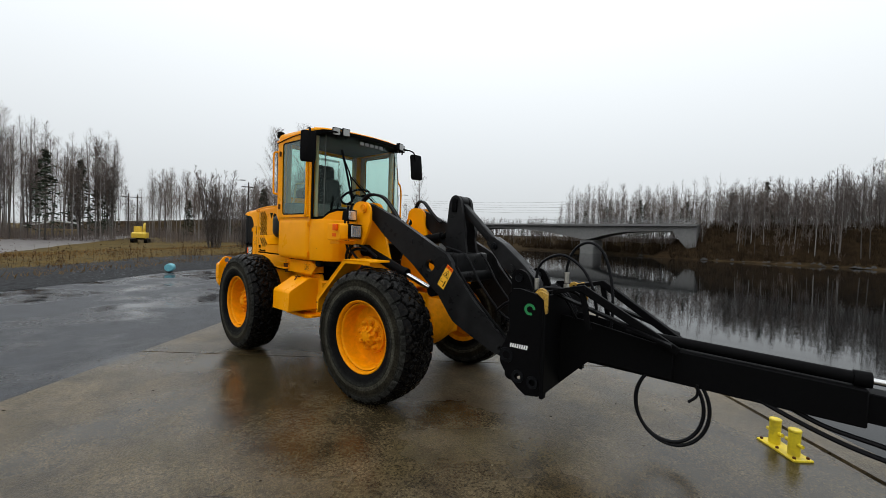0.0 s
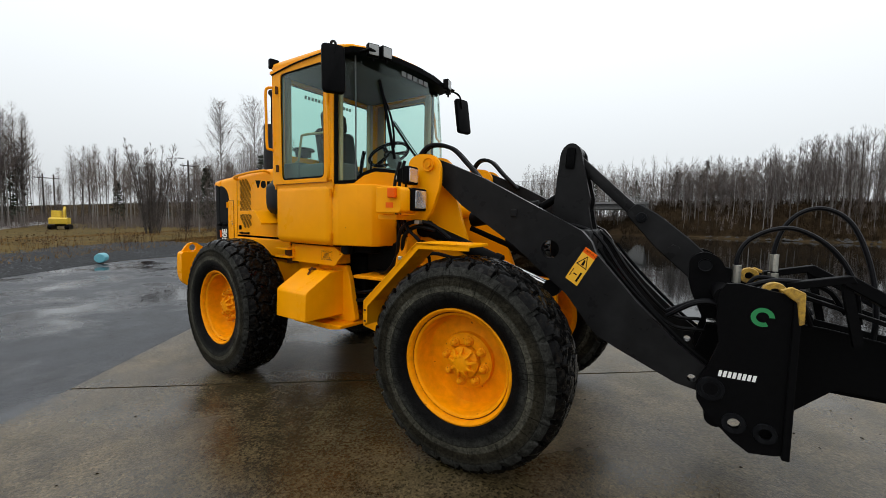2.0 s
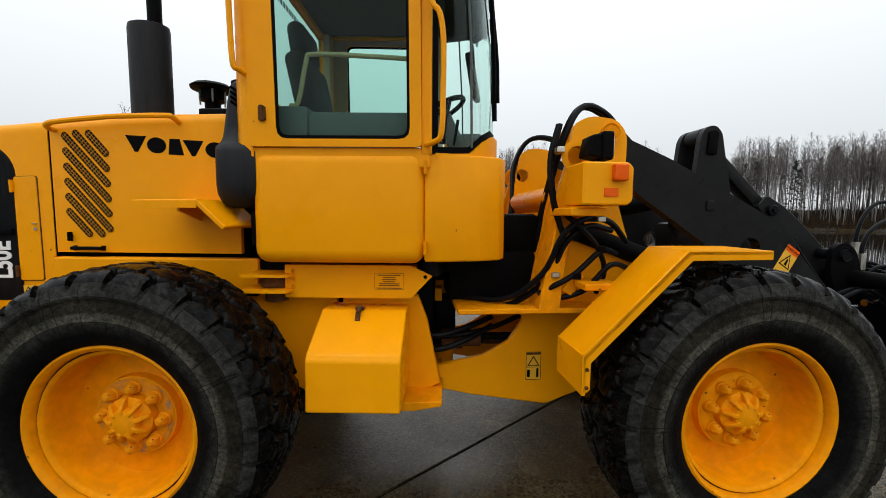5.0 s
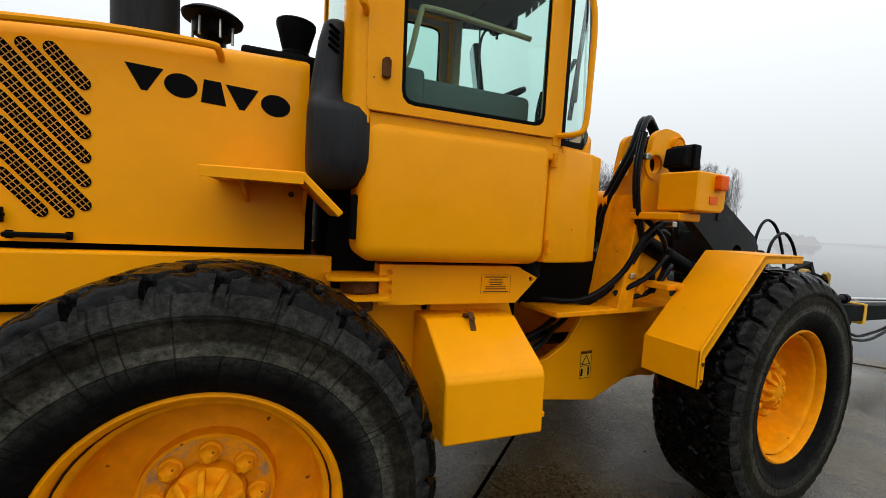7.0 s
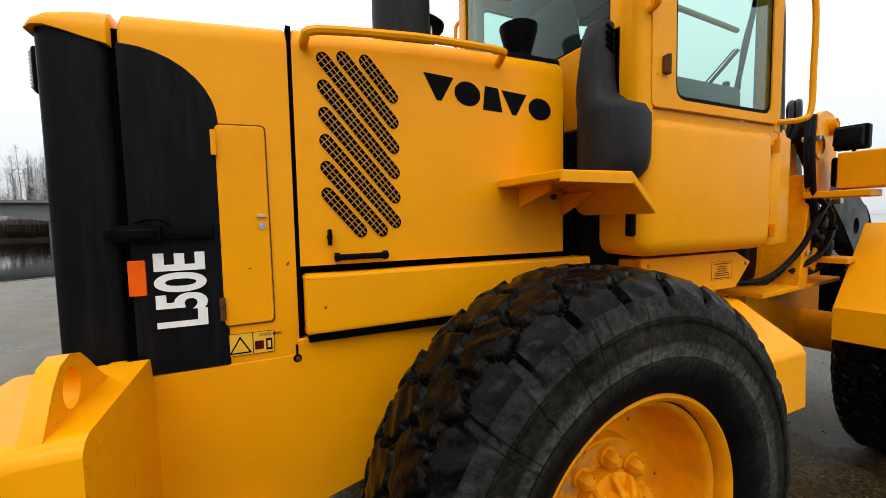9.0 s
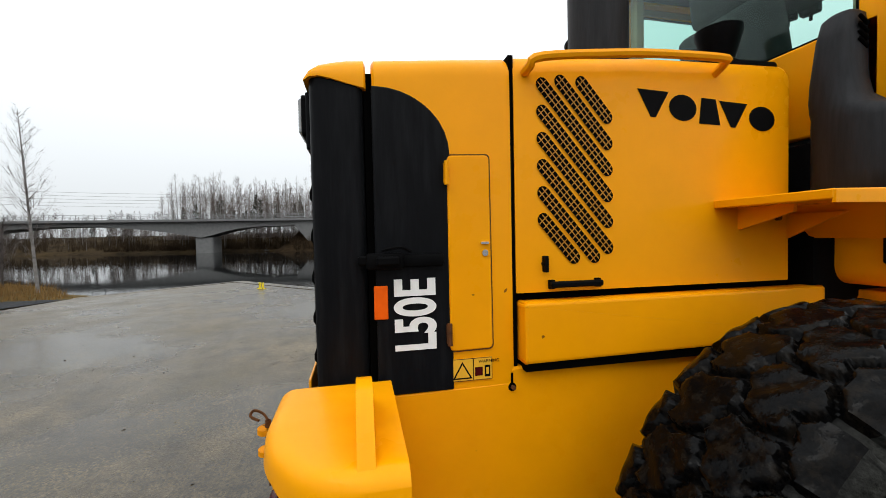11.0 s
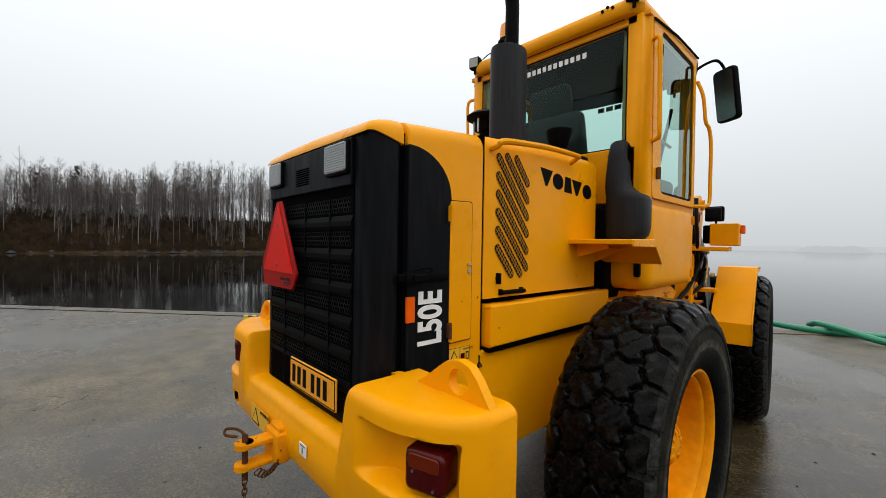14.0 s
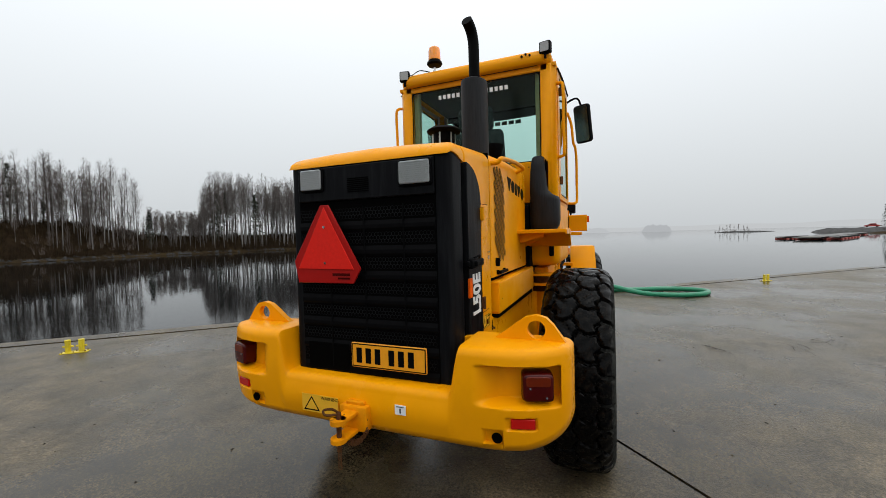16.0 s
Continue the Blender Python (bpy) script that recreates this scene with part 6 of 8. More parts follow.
for y0, y1 in ((-0.565, -0.535), (-0.385, -0.355), (0.355, 0.385), (0.535, 0.565)):
    out = abs(y0) > 0.5
    prof = tower if not out else rounded([(0.50, 1.52), (0.565, 1.72), (0.60, 1.93), (0.68, 1.968), (0.81, 1.955), (0.865, 1.89), (0.865, 1.74), (0.80, 1.56), (0.72, 1.45)], 0.04, 4)
    front_part("boom_tower", plate(prof, [(0.615, 1.775, 0.045)], 'y', y0, y1), YELLOW)
for sg in (1, -1):
    front_part("tower_web", prism([(0.45, 1.02), (0.56, 1.62), (0.62, 1.62), (0.56, 1.02)], 'y', sg * 0.36, sg * 0.56, 0.005, 1), YELLOW_WORN)
    front_part("boom_pin", join(cyl(0.045, 'y', (0.775, 0, 1.885), sg * 0.53, sg * 0.582, 20, 0.006), cyl(0.022, 'y', (0.775, 0, 1.885), sg * 0.58, sg * 0.592, 12)), YELLOW_WORN)
    front_part("pin_ring", lathe([(0.048, sg * 0.566), (0.075, sg * 0.566), (0.078, sg * 0.574), (0.048, sg * 0.576)], 'y', (0.615, 0, 1.775), 24), YELLOW)
front_part("tower_beam", cyl(0.07, 'y', (0.60, 0, 1.58), -0.36, 0.36, 20), YELLOW)

arm_prof = [(0.735, 1.955), (0.865, 1.908), (1.16, 1.785), (1.67, 1.522), (1.825, 1.442), (1.88, 1.38), (1.91, 1.31), (2.145, 1.04), (2.36, 0.835), (2.50, 0.728), (2.565, 0.655), (2.555, 0.60), (2.51, 0.583), (2.36, 0.612), (2.06, 0.748), (1.93, 0.815), (1.885, 0.865), (1.745, 1.045), (1.60, 1.16), (1.39, 1.335), (1.0, 1.595), (0.84, 1.735), (0.735, 1.83), (0.715, 1.90)]
for sg in (1, -1):
    a, b = (-0.472, -0.412) if sg < 0 else (0.412, 0.472)
    boom = front_part("boom_arm", plate(arm_prof, [(1.632, 1.322, 0.058), (2.435, 0.655, 0.022)], 'y', a, b), ARM_GREY, label="graphite-grey steel boom arm", smooth=30)
    front_part("arm_tab", box(1.365, 1.405, sg * 0.470, sg * 0.482, 1.525, 1.575, 0.003, 1), ARM_GREY, boom)
    front_part("arm_edge", tube([(1.92, sg * 0.44, 1.34), (2.0, sg * 0.44, 1.235), (2.15, sg * 0.44, 1.065), (2.36, sg * 0.44, 0.858), (2.50, sg * 0.44, 0.745)], 0.012, 6, 4), BLACK, boom)
front_part("boom_cross_tube", join(cyl(0.085, 'y', (1.76, 0, 1.22), -0.42, 0.42, 24), box(1.58, 1.84, -0.30, 0.30, 1.25, 1.45, 0.03, 2)), ARM_GREY)
lever = [(1.56, 1.42), (1.55, 1.60), (1.585, 1.97), (1.605, 2.02), (1.645, 2.048), (1.69, 2.042), (1.725, 2.00), (1.745, 1.90), (1.785, 1.72), (1.80, 1.66), (1.79, 1.60), (1.825, 1.42), (1.78, 1.30), (1.62, 1.30)]
for y0, y1 in ((-0.115, -0.075), (0.075, 0.115)):
    front_part("lever_plate", plate(rounded(lever, 0.02, 2), [(1.66, 1.99, 0.018)], 'y', y0, y1), ARM_GREY)
front_part("lever_pin", join(cyl(0.030, 'y', (1.66, 0, 1.985), -0.13, 0.13, 16), moved(box(-0.03, 0.03, -0.128, -0.116, -0.09, 0.05, 0.01, 2), pose(1.66, 0, 1.96, 0, 4, 0))), BLACK)
front_part("upper_link", join(moved(box(0, 0.80, -0.045, 0.045, -0.038, 0.038, 0.010, 2), pose(1.64, 0, 1.985, 0, 43.5, 0)), cyl(0.06, 'y', (1.66, 0, 1.985), -0.06, 0.06, 20)), ARM_GREY, label="graphite steel link rod")
front_part("lower_link", join(moved(prism(rounded([(-0.05, -0.05), (-0.05, 0.05), (0.10, 0.082), (0.34, 0.092), (0.56, 0.085), (0.66, 0.03), (0.64, -0.05), (0.52, -0.085), (0.24, -0.085)], 0.03, 3), 'y', -0.075, 0.075, 0.006, 1), pose(2.09, 0, 1.565, 0, 42.5, 0)), cyl(0.035, 'y', (2.315, 0, 1.33), -0.095, 0.095, 16)), ARM_GREY)
front_part("tilt_cylinder", join(tube([(0.85, 0.0, 1.50), (1.42, 0.0, 1.60)], 0.06, 16, straight=True), tube([(1.42, 0.0, 1.60), (1.62, 0.0, 1.72)], 0.03, 12, straight=True)), BLACK)
for sg in (1, -1):
    lc = front_part("lift_cylinder", join(tube([(0.66, sg * 0.40, 1.425), (1.26, sg * 0.40, 1.205)], 0.052, 16, straight=True), cyl(0.065, 'y', (0.66, 0, 1.425), sg * 0.36, sg * 0.45, 16), tube([(1.225, sg * 0.40, 1.218), (1.27, sg * 0.40, 1.201)], 0.060, 16, straight=True)), BLACK, label="black lift cylinder with a bright rod")
    front_part("piston_rod", tube([(1.25, sg * 0.40, 1.208), (1.62, sg * 0.40, 1.075)], 0.028, 14, straight=True), STEEL, lc)
    front_part("rod_eye", cyl(0.055, 'y', (1.64, 0, 1.068), sg * 0.36, sg * 0.44, 16), BLACK, lc)

# warning sticker on the near arm
stk = front_part("warning_sticker", plate([(1.735, 1.150), (1.850, 1.348), (1.920, 1.300), (1.808, 1.102)], [], 'y', -0.4745, -0.4725), STICKER, label="yellow warning sticker with a red heading", smooth=0)
d_s = Vector((1.850 - 1.735, 1.348 - 1.150)).normalized()
n_r = Vector((1.920 - 1.850, 1.300 - 1.348)).normalized()
SO = Vector((1.735, 1.150))
def on_sticker(u, v):
    p = SO + n_r * u + d_s * v
    return (p.x, p.y)
front_part("sticker_heading", plate([on_sticker(0.0, 0.195), on_sticker(0.0, 0.229), on_sticker(0.085, 0.229), on_sticker(0.085, 0.195)], [], 'y', -0.4752, -0.4746), ORANGE, stk, smooth=0)
wl = letters("warning_word", "WARNING", 0.021, BLACK, stk, FRONT @ facing((*[on_sticker(0.0425, 0.212)[0], -0.4755], on_sticker(0.0425, 0.212)[1]), (n_r.x, 0, n_r.y), (d_s.x, 0, d_s.y)), depth=0.0003)
front_part("warning_triangle", plate([on_sticker(0.005, 0.115), on_sticker(0.0425, 0.19), on_sticker(0.08, 0.115)], [], 'y', -0.4752, -0.4746), BLACK, stk, smooth=0)
front_part("triangle_field", plate([on_sticker(0.0145, 0.121), on_sticker(0.0425, 0.178), on_sticker(0.0705, 0.121)], [], 'y', -0.4758, -0.4753), STICKER, stk, smooth=0)
front_part("sticker_mark", plate([on_sticker(0.035, 0.125), on_sticker(0.038, 0.160), on_sticker(0.047, 0.160), on_sticker(0.052, 0.125)], [], 'y', -0.4763, -0.4759), BLACK, stk, smooth=0)
front_part("sticker_mark", plate([on_sticker(0.010, 0.03), on_sticker(0.010, 0.08), on_sticker(0.014, 0.08), on_sticker(0.014, 0.03)], [], 'y', -0.4752, -0.4746), BLACK, stk, smooth=0)
front_part("sticker_mark", plate([on_sticker(0.060, 0.02), on_sticker(0.060, 0.085), on_sticker(0.072, 0.085), on_sticker(0.072, 0.02)], [], 'y', -0.4752, -0.4746), BLACK, stk, smooth=0)
front_part("sticker_mark", plate([on_sticker(0.026, 0.052), on_sticker(0.026, 0.060), on_sticker(0.048, 0.060), on_sticker(0.048, 0.052)], [], 'y', -0.4752, -0.4746), BLACK, stk, smooth=0)
fst = front_part("frame_sticker", box(0.462, 0.548, -0.3370, -0.3355, 0.575, 0.735), STICKER, label="yellow warning sticker", smooth=0)
front_part("warning_triangle", plate([(0.470, 0.655), (0.505, 0.712), (0.540, 0.655)], [], 'y', -0.3378, -0.3371), BLACK, fst, smooth=0)
front_part("triangle_field", plate([(0.480, 0.660), (0.505, 0.702), (0.530, 0.660)], [], 'y', -0.3384, -0.3379), STICKER, fst, smooth=0)
front_part("sticker_mark", box(0.522, 0.535, -0.3378, -0.3371, 0.588, 0.640), BLACK, fst)

# fenders
for sg in (1, -1):
    ins, outr = sg * 0.68, sg * 0.955
    lip = sg * 0.955
    front_part("fender", join(prism([(0.925, 1.333), (0.925, 1.353), (1.295, 1.353), (1.295, 1.333)], 'y', ins, outr, 0.004, 1), prism([(0.505, 0.922), (0.515, 0.936), (0.930, 1.353), (0.945, 1.338), (0.525, 0.918)], 'y', ins, outr, 0.003, 1),
                              prism([(0.505, 0.765), (0.505, 0.935), (0.522, 0.930), (0.522, 0.765)], 'y', ins, outr, 0.003, 1),
                              prism([(0.505, 0.935), (0.930, 1.353), (1.295, 1.353), (1.295, 1.315), (0.950, 1.312), (0.540, 0.90), (0.540, 0.79), (0.505, 0.765)], 'y', outr - sg * 0.012, outr, 0.002, 1)), YELLOW, label="yellow folded-plate front fender")
    front_part("fender_stay", join(box(0.62, 0.80, sg * 0.50, sg * 0.70, 1.145, 1.175, 0.004, 1), moved(box(-0.03, 0.03, -0.008, 0.008, -0.06, 0.06, 0.003, 1), pose(0.62, sg * 0.565, 1.16, 0, 30, 0))), YELLOW_WORN)
    # headlamp box
    hb = front_part("headlamp_box", join(prism([(0.525, 1.535), (0.525, 1.712), (0.72, 1.712), (0.742, 1.69), (0.742, 1.555), (0.72, 1.535)], 'y', sg * 0.665, sg * 0.855, 0.006, 1), box(0.50, 0.66, sg * 0.54, sg * 0.80, 1.49, 1.525, 0.005, 1)), YELLOW, label="yellow headlamp box on a bracket")
    lamp = front_part("headlamp", prism(rounded([(sg * 0.592, 1.553), (sg * 0.592, 1.708), (sg * 0.755, 1.708), (sg * 0.755, 1.553)], 0.014), 'x', 0.700, 0.772, 0.005, 1), BLACK, hb, "black-framed square headlamp")
    front_part("lens", prism(rounded([(sg * 0.608, 1.569), (sg * 0.608, 1.692), (sg * 0.739, 1.692), (sg * 0.739, 1.569)], 0.012), 'x', 0.7705, 0.780, 0.003, 1), HEAD_LENS, lamp, "bright ribbed lamp glass")
    lamp = front_part("position_lamp", join(prism(rounded([(sg * 0.610, 1.738), (sg * 0.610, 1.862), (sg * 0.742, 1.862), (sg * 0.742, 1.738)], 0.014), 'x', 0.660, 0.712, 0.006, 1), prism([(0.600, 1.755), (0.615, 1.845), (0.665, 1.855), (0.665, 1.745)], 'y', sg * 0.62, sg * 0.73, 0.006, 1), cyl(0.008, 'z', (0.66, sg * 0.69, 0), 1.70, 1.76, 8)), BLACK, hb, "black-framed square lamp")
    front_part("lens", prism(rounded([(sg * 0.624, 1.752), (sg * 0.624, 1.848), (sg * 0.728, 1.848), (sg * 0.728, 1.752)], 0.010), 'x', 0.7105, 0.719, 0.003, 1), HEAD_LENS, lamp, "bright ribbed lamp glass")
    front_part("indicator", join(prism(rounded([(0.645, 1.635), (0.645, 1.70), (0.705, 1.70), (0.705, 1.635)], 0.008), 'y', sg * 0.853, sg * 0.885, 0.006, 2)), ORANGE, hb, "orange indicator lamp")
    front_part("reflector", box(0.615, 0.675, sg * 0.8545, sg * 0.8585, 1.57, 1.605), ORANGE, hb, "orange reflector")

# hydraulic hoses
def hose(pts, r=0.013, name="hydraulic_hose", mat=None, parent=None):
    return front_part(name, tube(pts, r, 8, 6), mat or HOSE, parent)


for dy in (0.0, 0.03):
    hose([(0.50, -0.30 + dy, 1.30), (0.55, -0.36 + dy, 1.60), (0.58, -0.47 + dy, 1.85), (0.68, -0.45 + dy, 2.035), (0.84, -0.38 + dy, 2.03), (0.98, -0.36 + dy, 1.90), (1.10, -0.38 + dy, 1.78)], 0.016)
    hose([(0.50, 0.30 + dy, 1.30), (0.55, 0.36 + dy, 1.60), (0.58, 0.45 + dy, 1.85), (0.68, 0.43 + dy, 2.035), (0.84, 0.36 + dy, 2.03), (0.98, 0.34 + dy, 1.90), (1.10, 0.36 + dy, 1.78)], 0.016)
hose([(0.05, -0.30, 1.06), (0.30, -0.45, 1.06), (0.47, -0.54, 1.20), (0.55, -0.60, 1.40), (0.66, -0.60, 1.475), (0.80, -0.56, 1.46), (0.92, -0.50, 1.36)], 0.015)
hose([(0.05, -0.27, 1.03), (0.32, -0.42, 1.02), (0.50, -0.51, 1.17), (0.57, -0.58, 1.36), (0.68, -0.58, 1.44), (0.82, -0.54, 1.42)], 0.015)
hose([(0.52, -0.57, 1.92), (0.48, -0.58, 1.75), (0.50, -0.585, 1.55), (0.56, -0.585, 1.38)], 0.013)
hose([(0.54, -0.54, 1.93), (0.50, -0.55, 1.75), (0.52, -0.555, 1.55), (0.58, -0.555, 1.36)], 0.013)
for z in (0.86,):
    hose([(-0.25, -0.25, z), (0.0, -0.33, z - 0.03), (0.25, -0.30, z), (0.45, -0.22, z + 0.05)], 0.015)
for y, dz in ((-0.16, 0.0), (0.16, 0.0)):
    hose([(1.60, y, 1.50 + dz), (1.85, y, 1.42 + dz), (2.05, y - 0.02, 1.15 + dz), (2.30, y, 0.88 + dz), (2.50, y, 0.86 + dz)], 0.012)
for u, v, y in ((0.53, 1.20, -0.545), (0.525, 1.80, -0.575), (0.72, 1.475, -0.61)):
    front_part("hose_clamp", box(u - 0.02, u + 0.02, y - 0.03, y + 0.05, v - 0.014, v + 0.014, 0.004, 1), BRASS)

# tool carrier with the jib
WORN_EYE = material("worn_yellow_eye", (0.35, 0.20, 0.02), 0.6, grain=0.4, grain_scale=60, blotch=0.9, blotch_scale=14, blotch_color=(0.03, 0.025, 0.02))
for sg in (1, -1):
    cp = front_part("carrier_plate", plate([(2.525, 1.13), (2.56, 1.195), (2.62, 1.20), (2.795, 1.165), (2.83, 1.12), (2.845, 0.36), (2.80, 0.345), (2.70, 0.33), (2.63, 0.375), (2.50, 0.50), (2.462, 0.56), (2.455, 0.66), (2.50, 0.74), (2.545, 0.88), (2.525, 1.00)], [(2.63, 0.47, 0.03), (2.76, 0.45, 0.03)], 'y', sg * 0.478, sg * 0.508), BLACK, label="black steel carrier side plate")
    front_part("carrier_rib", plate([(2.52, 0.95), (2.45, 1.12), (2.47, 1.215), (2.54, 1.21), (2.59, 1.10), (2.62, 0.40), (2.51, 0.50), (2.46, 0.75)], [], 'y', sg * 0.14, sg * 0.17), BLACK, cp)
    front_part("carrier_pin", cyl(0.045, 'y', (2.52, 0, 0.63), sg * 0.38, sg * 0.515, 18, 0.005), BLACK, cp)
front_part("carrier_tube", cyl(0.05, 'y', (2.56, 0, 1.12), -0.49, 0.49, 18), BLACK)
front_part("carrier_tube", cyl(0.05, 'y', (2.55, 0, 0.47), -0.49, 0.49, 18), BLACK)
front_part("carrier_foot", box(2.70, 2.84, -0.48, 0.48, 0.36, 0.52, 0.01, 1), BLACK)
front_part("carrier_back", prism([(2.815, 0.36), (2.815, 1.16), (2.845, 1.16), (2.845, 0.36)], 'y', -0.505, 0.505, 0.004, 1), BLACK)
front_part("carrier_eye", lathe([(0.025, -0.025), (0.052, -0.025), (0.056, 0.0), (0.052, 0.025), (0.025, 0.025)], 'y', (2.77, -0.40, 1.155), 20), WORN_EYE, label="worn yellow pin eye")
front_part("carrier_eye", lathe([(0.025, -0.025), (0.052, -0.025), (0.056, 0.0), (0.052, 0.025), (0.025, 0.025)], 'y', (2.77, 0.40, 1.155), 20), WORN_EYE)
lg = bmesh.new()
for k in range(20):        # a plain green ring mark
    a0, a1 = radians(30 + 15 * k), radians(45 + 15 * k)
    lg.faces.new([lg.verts.new((2.715 + r * math.cos(a - 0.5), -0.5095, 1.040 + r * math.sin(a - 0.5))) for r, a in ((0.048, a0), (0.048, a1), (0.026, a1), (0.026, a0))])
front_part("green_mark", lg, GREEN_LOGO, smooth=0)
for k in range(8):
    front_part("maker_bar", plate([(2.548 + 0.0205 * k, 0.705), (2.554 + 0.0205 * k, 0.738), (2.568 + 0.0205 * k, 0.738), (2.562 + 0.0205 * k, 0.705)], [], 'y', -0.5098, -0.5088), WHITE, smooth=0)

jib = front_part("jib_beam", join(prism([(2.84, 0.60), (2.84, 0.86), (4.72, 0.775), (4.72, 0.545)], 'y', -0.115, 0.115, 0.008, 1), prism([(4.70, 0.575), (4.70, 0.755), (8.6, 0.60), (8.6, 0.43)], 'y', -0.085, 0.085, 0.006, 1)), BLACK, label="long black telescopic jib beam")
for sg in (1, -1):
    front_part("jib_gusset", prism([(2.845, 1.14), (2.845, 1.16), (3.70, 0.885), (3.70, 0.86)], 'y', sg * 0.20, sg * 0.28, 0.004, 1), BLACK, jib)
    front_part("jib_cheek", prism([(2.845, 0.37), (2.845, 0.97), (3.05, 0.95), (3.70, 0.835), (3.70, 0.60), (3.10, 0.62)], 'y', sg * 0.125, sg * 0.145, 0.004, 1), BLACK, jib)
    front_part("jib_stay", join(moved(box(0, 0.80, -0.03, 0.03, -0.03, 0.03, 0.005, 1), pose(3.06, sg * 0.30, 1.235, 0, 31, -11 * sg)), prism([(2.83, 1.16), (2.83, 1.20), (3.08, 1.26), (3.10, 1.225)], 'y', sg * 0.27, sg * 0.33, 0.004, 1), moved(box(-0.02, 0.02, -0.015, 0.015, -0.33, 0.0), pose(3.06, sg * 0.30, 1.23, 0, -12, 0))), BLACK, jib)
front_part("jib_cylinder", join(tube([(3.35, -0.03, 0.885), (4.70, -0.03, 0.822)], 0.040, 14, straight=True), cyl(0.05, 'x', (0, -0.03, 0.823), 4.66, 4.74, 16)), BLACK, jib)
front_part("jib_rod", tube([(4.70, -0.03, 0.822), (6.9, -0.03, 0.722)], 0.020, 12, straight=True), STEEL, jib, "bright piston rod")
front_part("jib_band", prism([(5.09, 0.52), (5.10, 0.755), (5.145, 0.755), (5.16, 0.52)], 'y', -0.097, 0.097, 0.003, 1), STICKER, jib, "yellow painted band")
front_part("jib_head", join(box(8.45, 8.75, -0.12, 0.12, 0.42, 0.62, 0.01, 1), cyl(0.05, 'y', (8.7, 0, 0.5), -0.2, 0.2, 14), box(8.75, 9.6, -0.03, 0.03, 0.50, 0.54)), BLACK, jib)
hose([(2.83, 0.0, 1.10), (2.83, 0.0, 1.38), (2.90, 0.0, 1.545), (3.02, 0.0, 1.60), (3.14, -0.02, 1.52), (3.22, -0.05, 1.30), (3.25, -0.08, 1.05), (3.24, -0.1, 0.85)], 0.0125)
hose([(2.63, -0.2, 1.12), (2.635, -0.2, 1.33), (2.71, -0.2, 1.44), (2.86, -0.2, 1.485), (3.02, -0.2, 1.39), (3.12, -0.2, 1.22), (3.16, -0.19, 1.0)], 0.0125)
hose([(2.66, -0.3, 1.16), (2.80, -0.32, 1.21), (3.0, -0.25, 1.18), (3.10, -0.2, 1.05)], 0.014)
for u, y, v in ((2.83, 0.0, 1.28), (2.632, -0.2, 1.22)):
    front_part("hose_fitting", join(cyl(0.022, 'z', (u, y, v), -0.05, 0.05, 10), cyl(0.026, 'z', (u, y, v), -0.10, -0.06, 6)), BRASS)
front_part("coupling", join(cyl(0.022, 'x', (0, -0.30, 0.98), 2.55, 2.66, 10), cyl(0.022, 'x', (0, -0.22, 0.93), 2.50, 2.60, 10)), STEEL)
for r0, dx in ((0.245, 0.0), (0.262, 0.02)):
    ring = []
    for k in range(15):
        a = radians(118 + 302 * k / 14)
        ring.append((3.68 + dx + r0 * math.cos(a) * 0.92, -0.11 + 0.01 * k / 14, 0.40 + r0 * 1.12 * math.sin(a)))
    hose(ring, 0.013)
hose([(3.86, -0.12, 0.60), (3.86, -0.12, 0.52), (3.81, -0.12, 0.46)], 0.010)
for y, s in ((-0.10, 0.0), (-0.06, 0.04)):
    hose([(4.20 + s * 3, y, 0.585), (4.42 + s * 3, y, 0.49), (4.70 + s * 3, y, 0.40 + s), (5.10, y, 0.335 + s), (5.45, y, 0.34 + s), (5.9, y, 0.42), (6.3, y, 0.52)], 0.016)

# water tap stand at the jib's end and the hose that hangs there
front_part("jib_fitting", join(cyl(0.045, 'x', (0, 0, 0.56), 8.70, 8.95, 14), box(8.62, 8.72, -0.10, 0.10, 0.50, 0.66, 0.01, 1)), BRASS, jib)
hose([(7.9, -0.07, 0.46), (8.2, -0.09, 0.33), (8.5, -0.09, 0.30), (8.75, -0.05, 0.42)], 0.016)
# odd hoses and fittings round the boom foot
hose([(0.46, -0.52, 1.10), (0.60, -0.60, 1.20), (0.74, -0.60, 1.32), (0.86, -0.52, 1.30)], 0.014)
hose([(0.50, -0.50, 1.06), (0.66, -0.58, 1.12), (0.80, -0.58, 1.25), (0.95, -0.48, 1.22)], 0.014)
hose([(0.56, -0.58, 1.50), (0.64, -0.62, 1.42), (0.72, -0.60, 1.34), (0.78, -0.56, 1.22), (0.76, -0.52, 1.10)], 0.013)
for u, v in ((0.62, 1.20), (0.74, 1.33)):
    front_part("hose_fitting", box(u - 0.02, u + 0.02, -0.618, -0.585, v - 0.016, v + 0.016, 0.004, 1), BLACK)
for u, v in ((0.60, 1.60), (0.66, 1.10), (0.56, 1.26), (0.93, 1.10)):
    front_part("frame_bolt", cyl(0.016, 'y', (u, 0, v), -0.41, -0.385, 6), RUST)
for u, v in ((0.523, 0.800), (0.523, 0.875)):
    front_part("fender_bolt", cyl(0.008, 'y', (u, 0, v), -0.961, -0.950, 6), RUST)

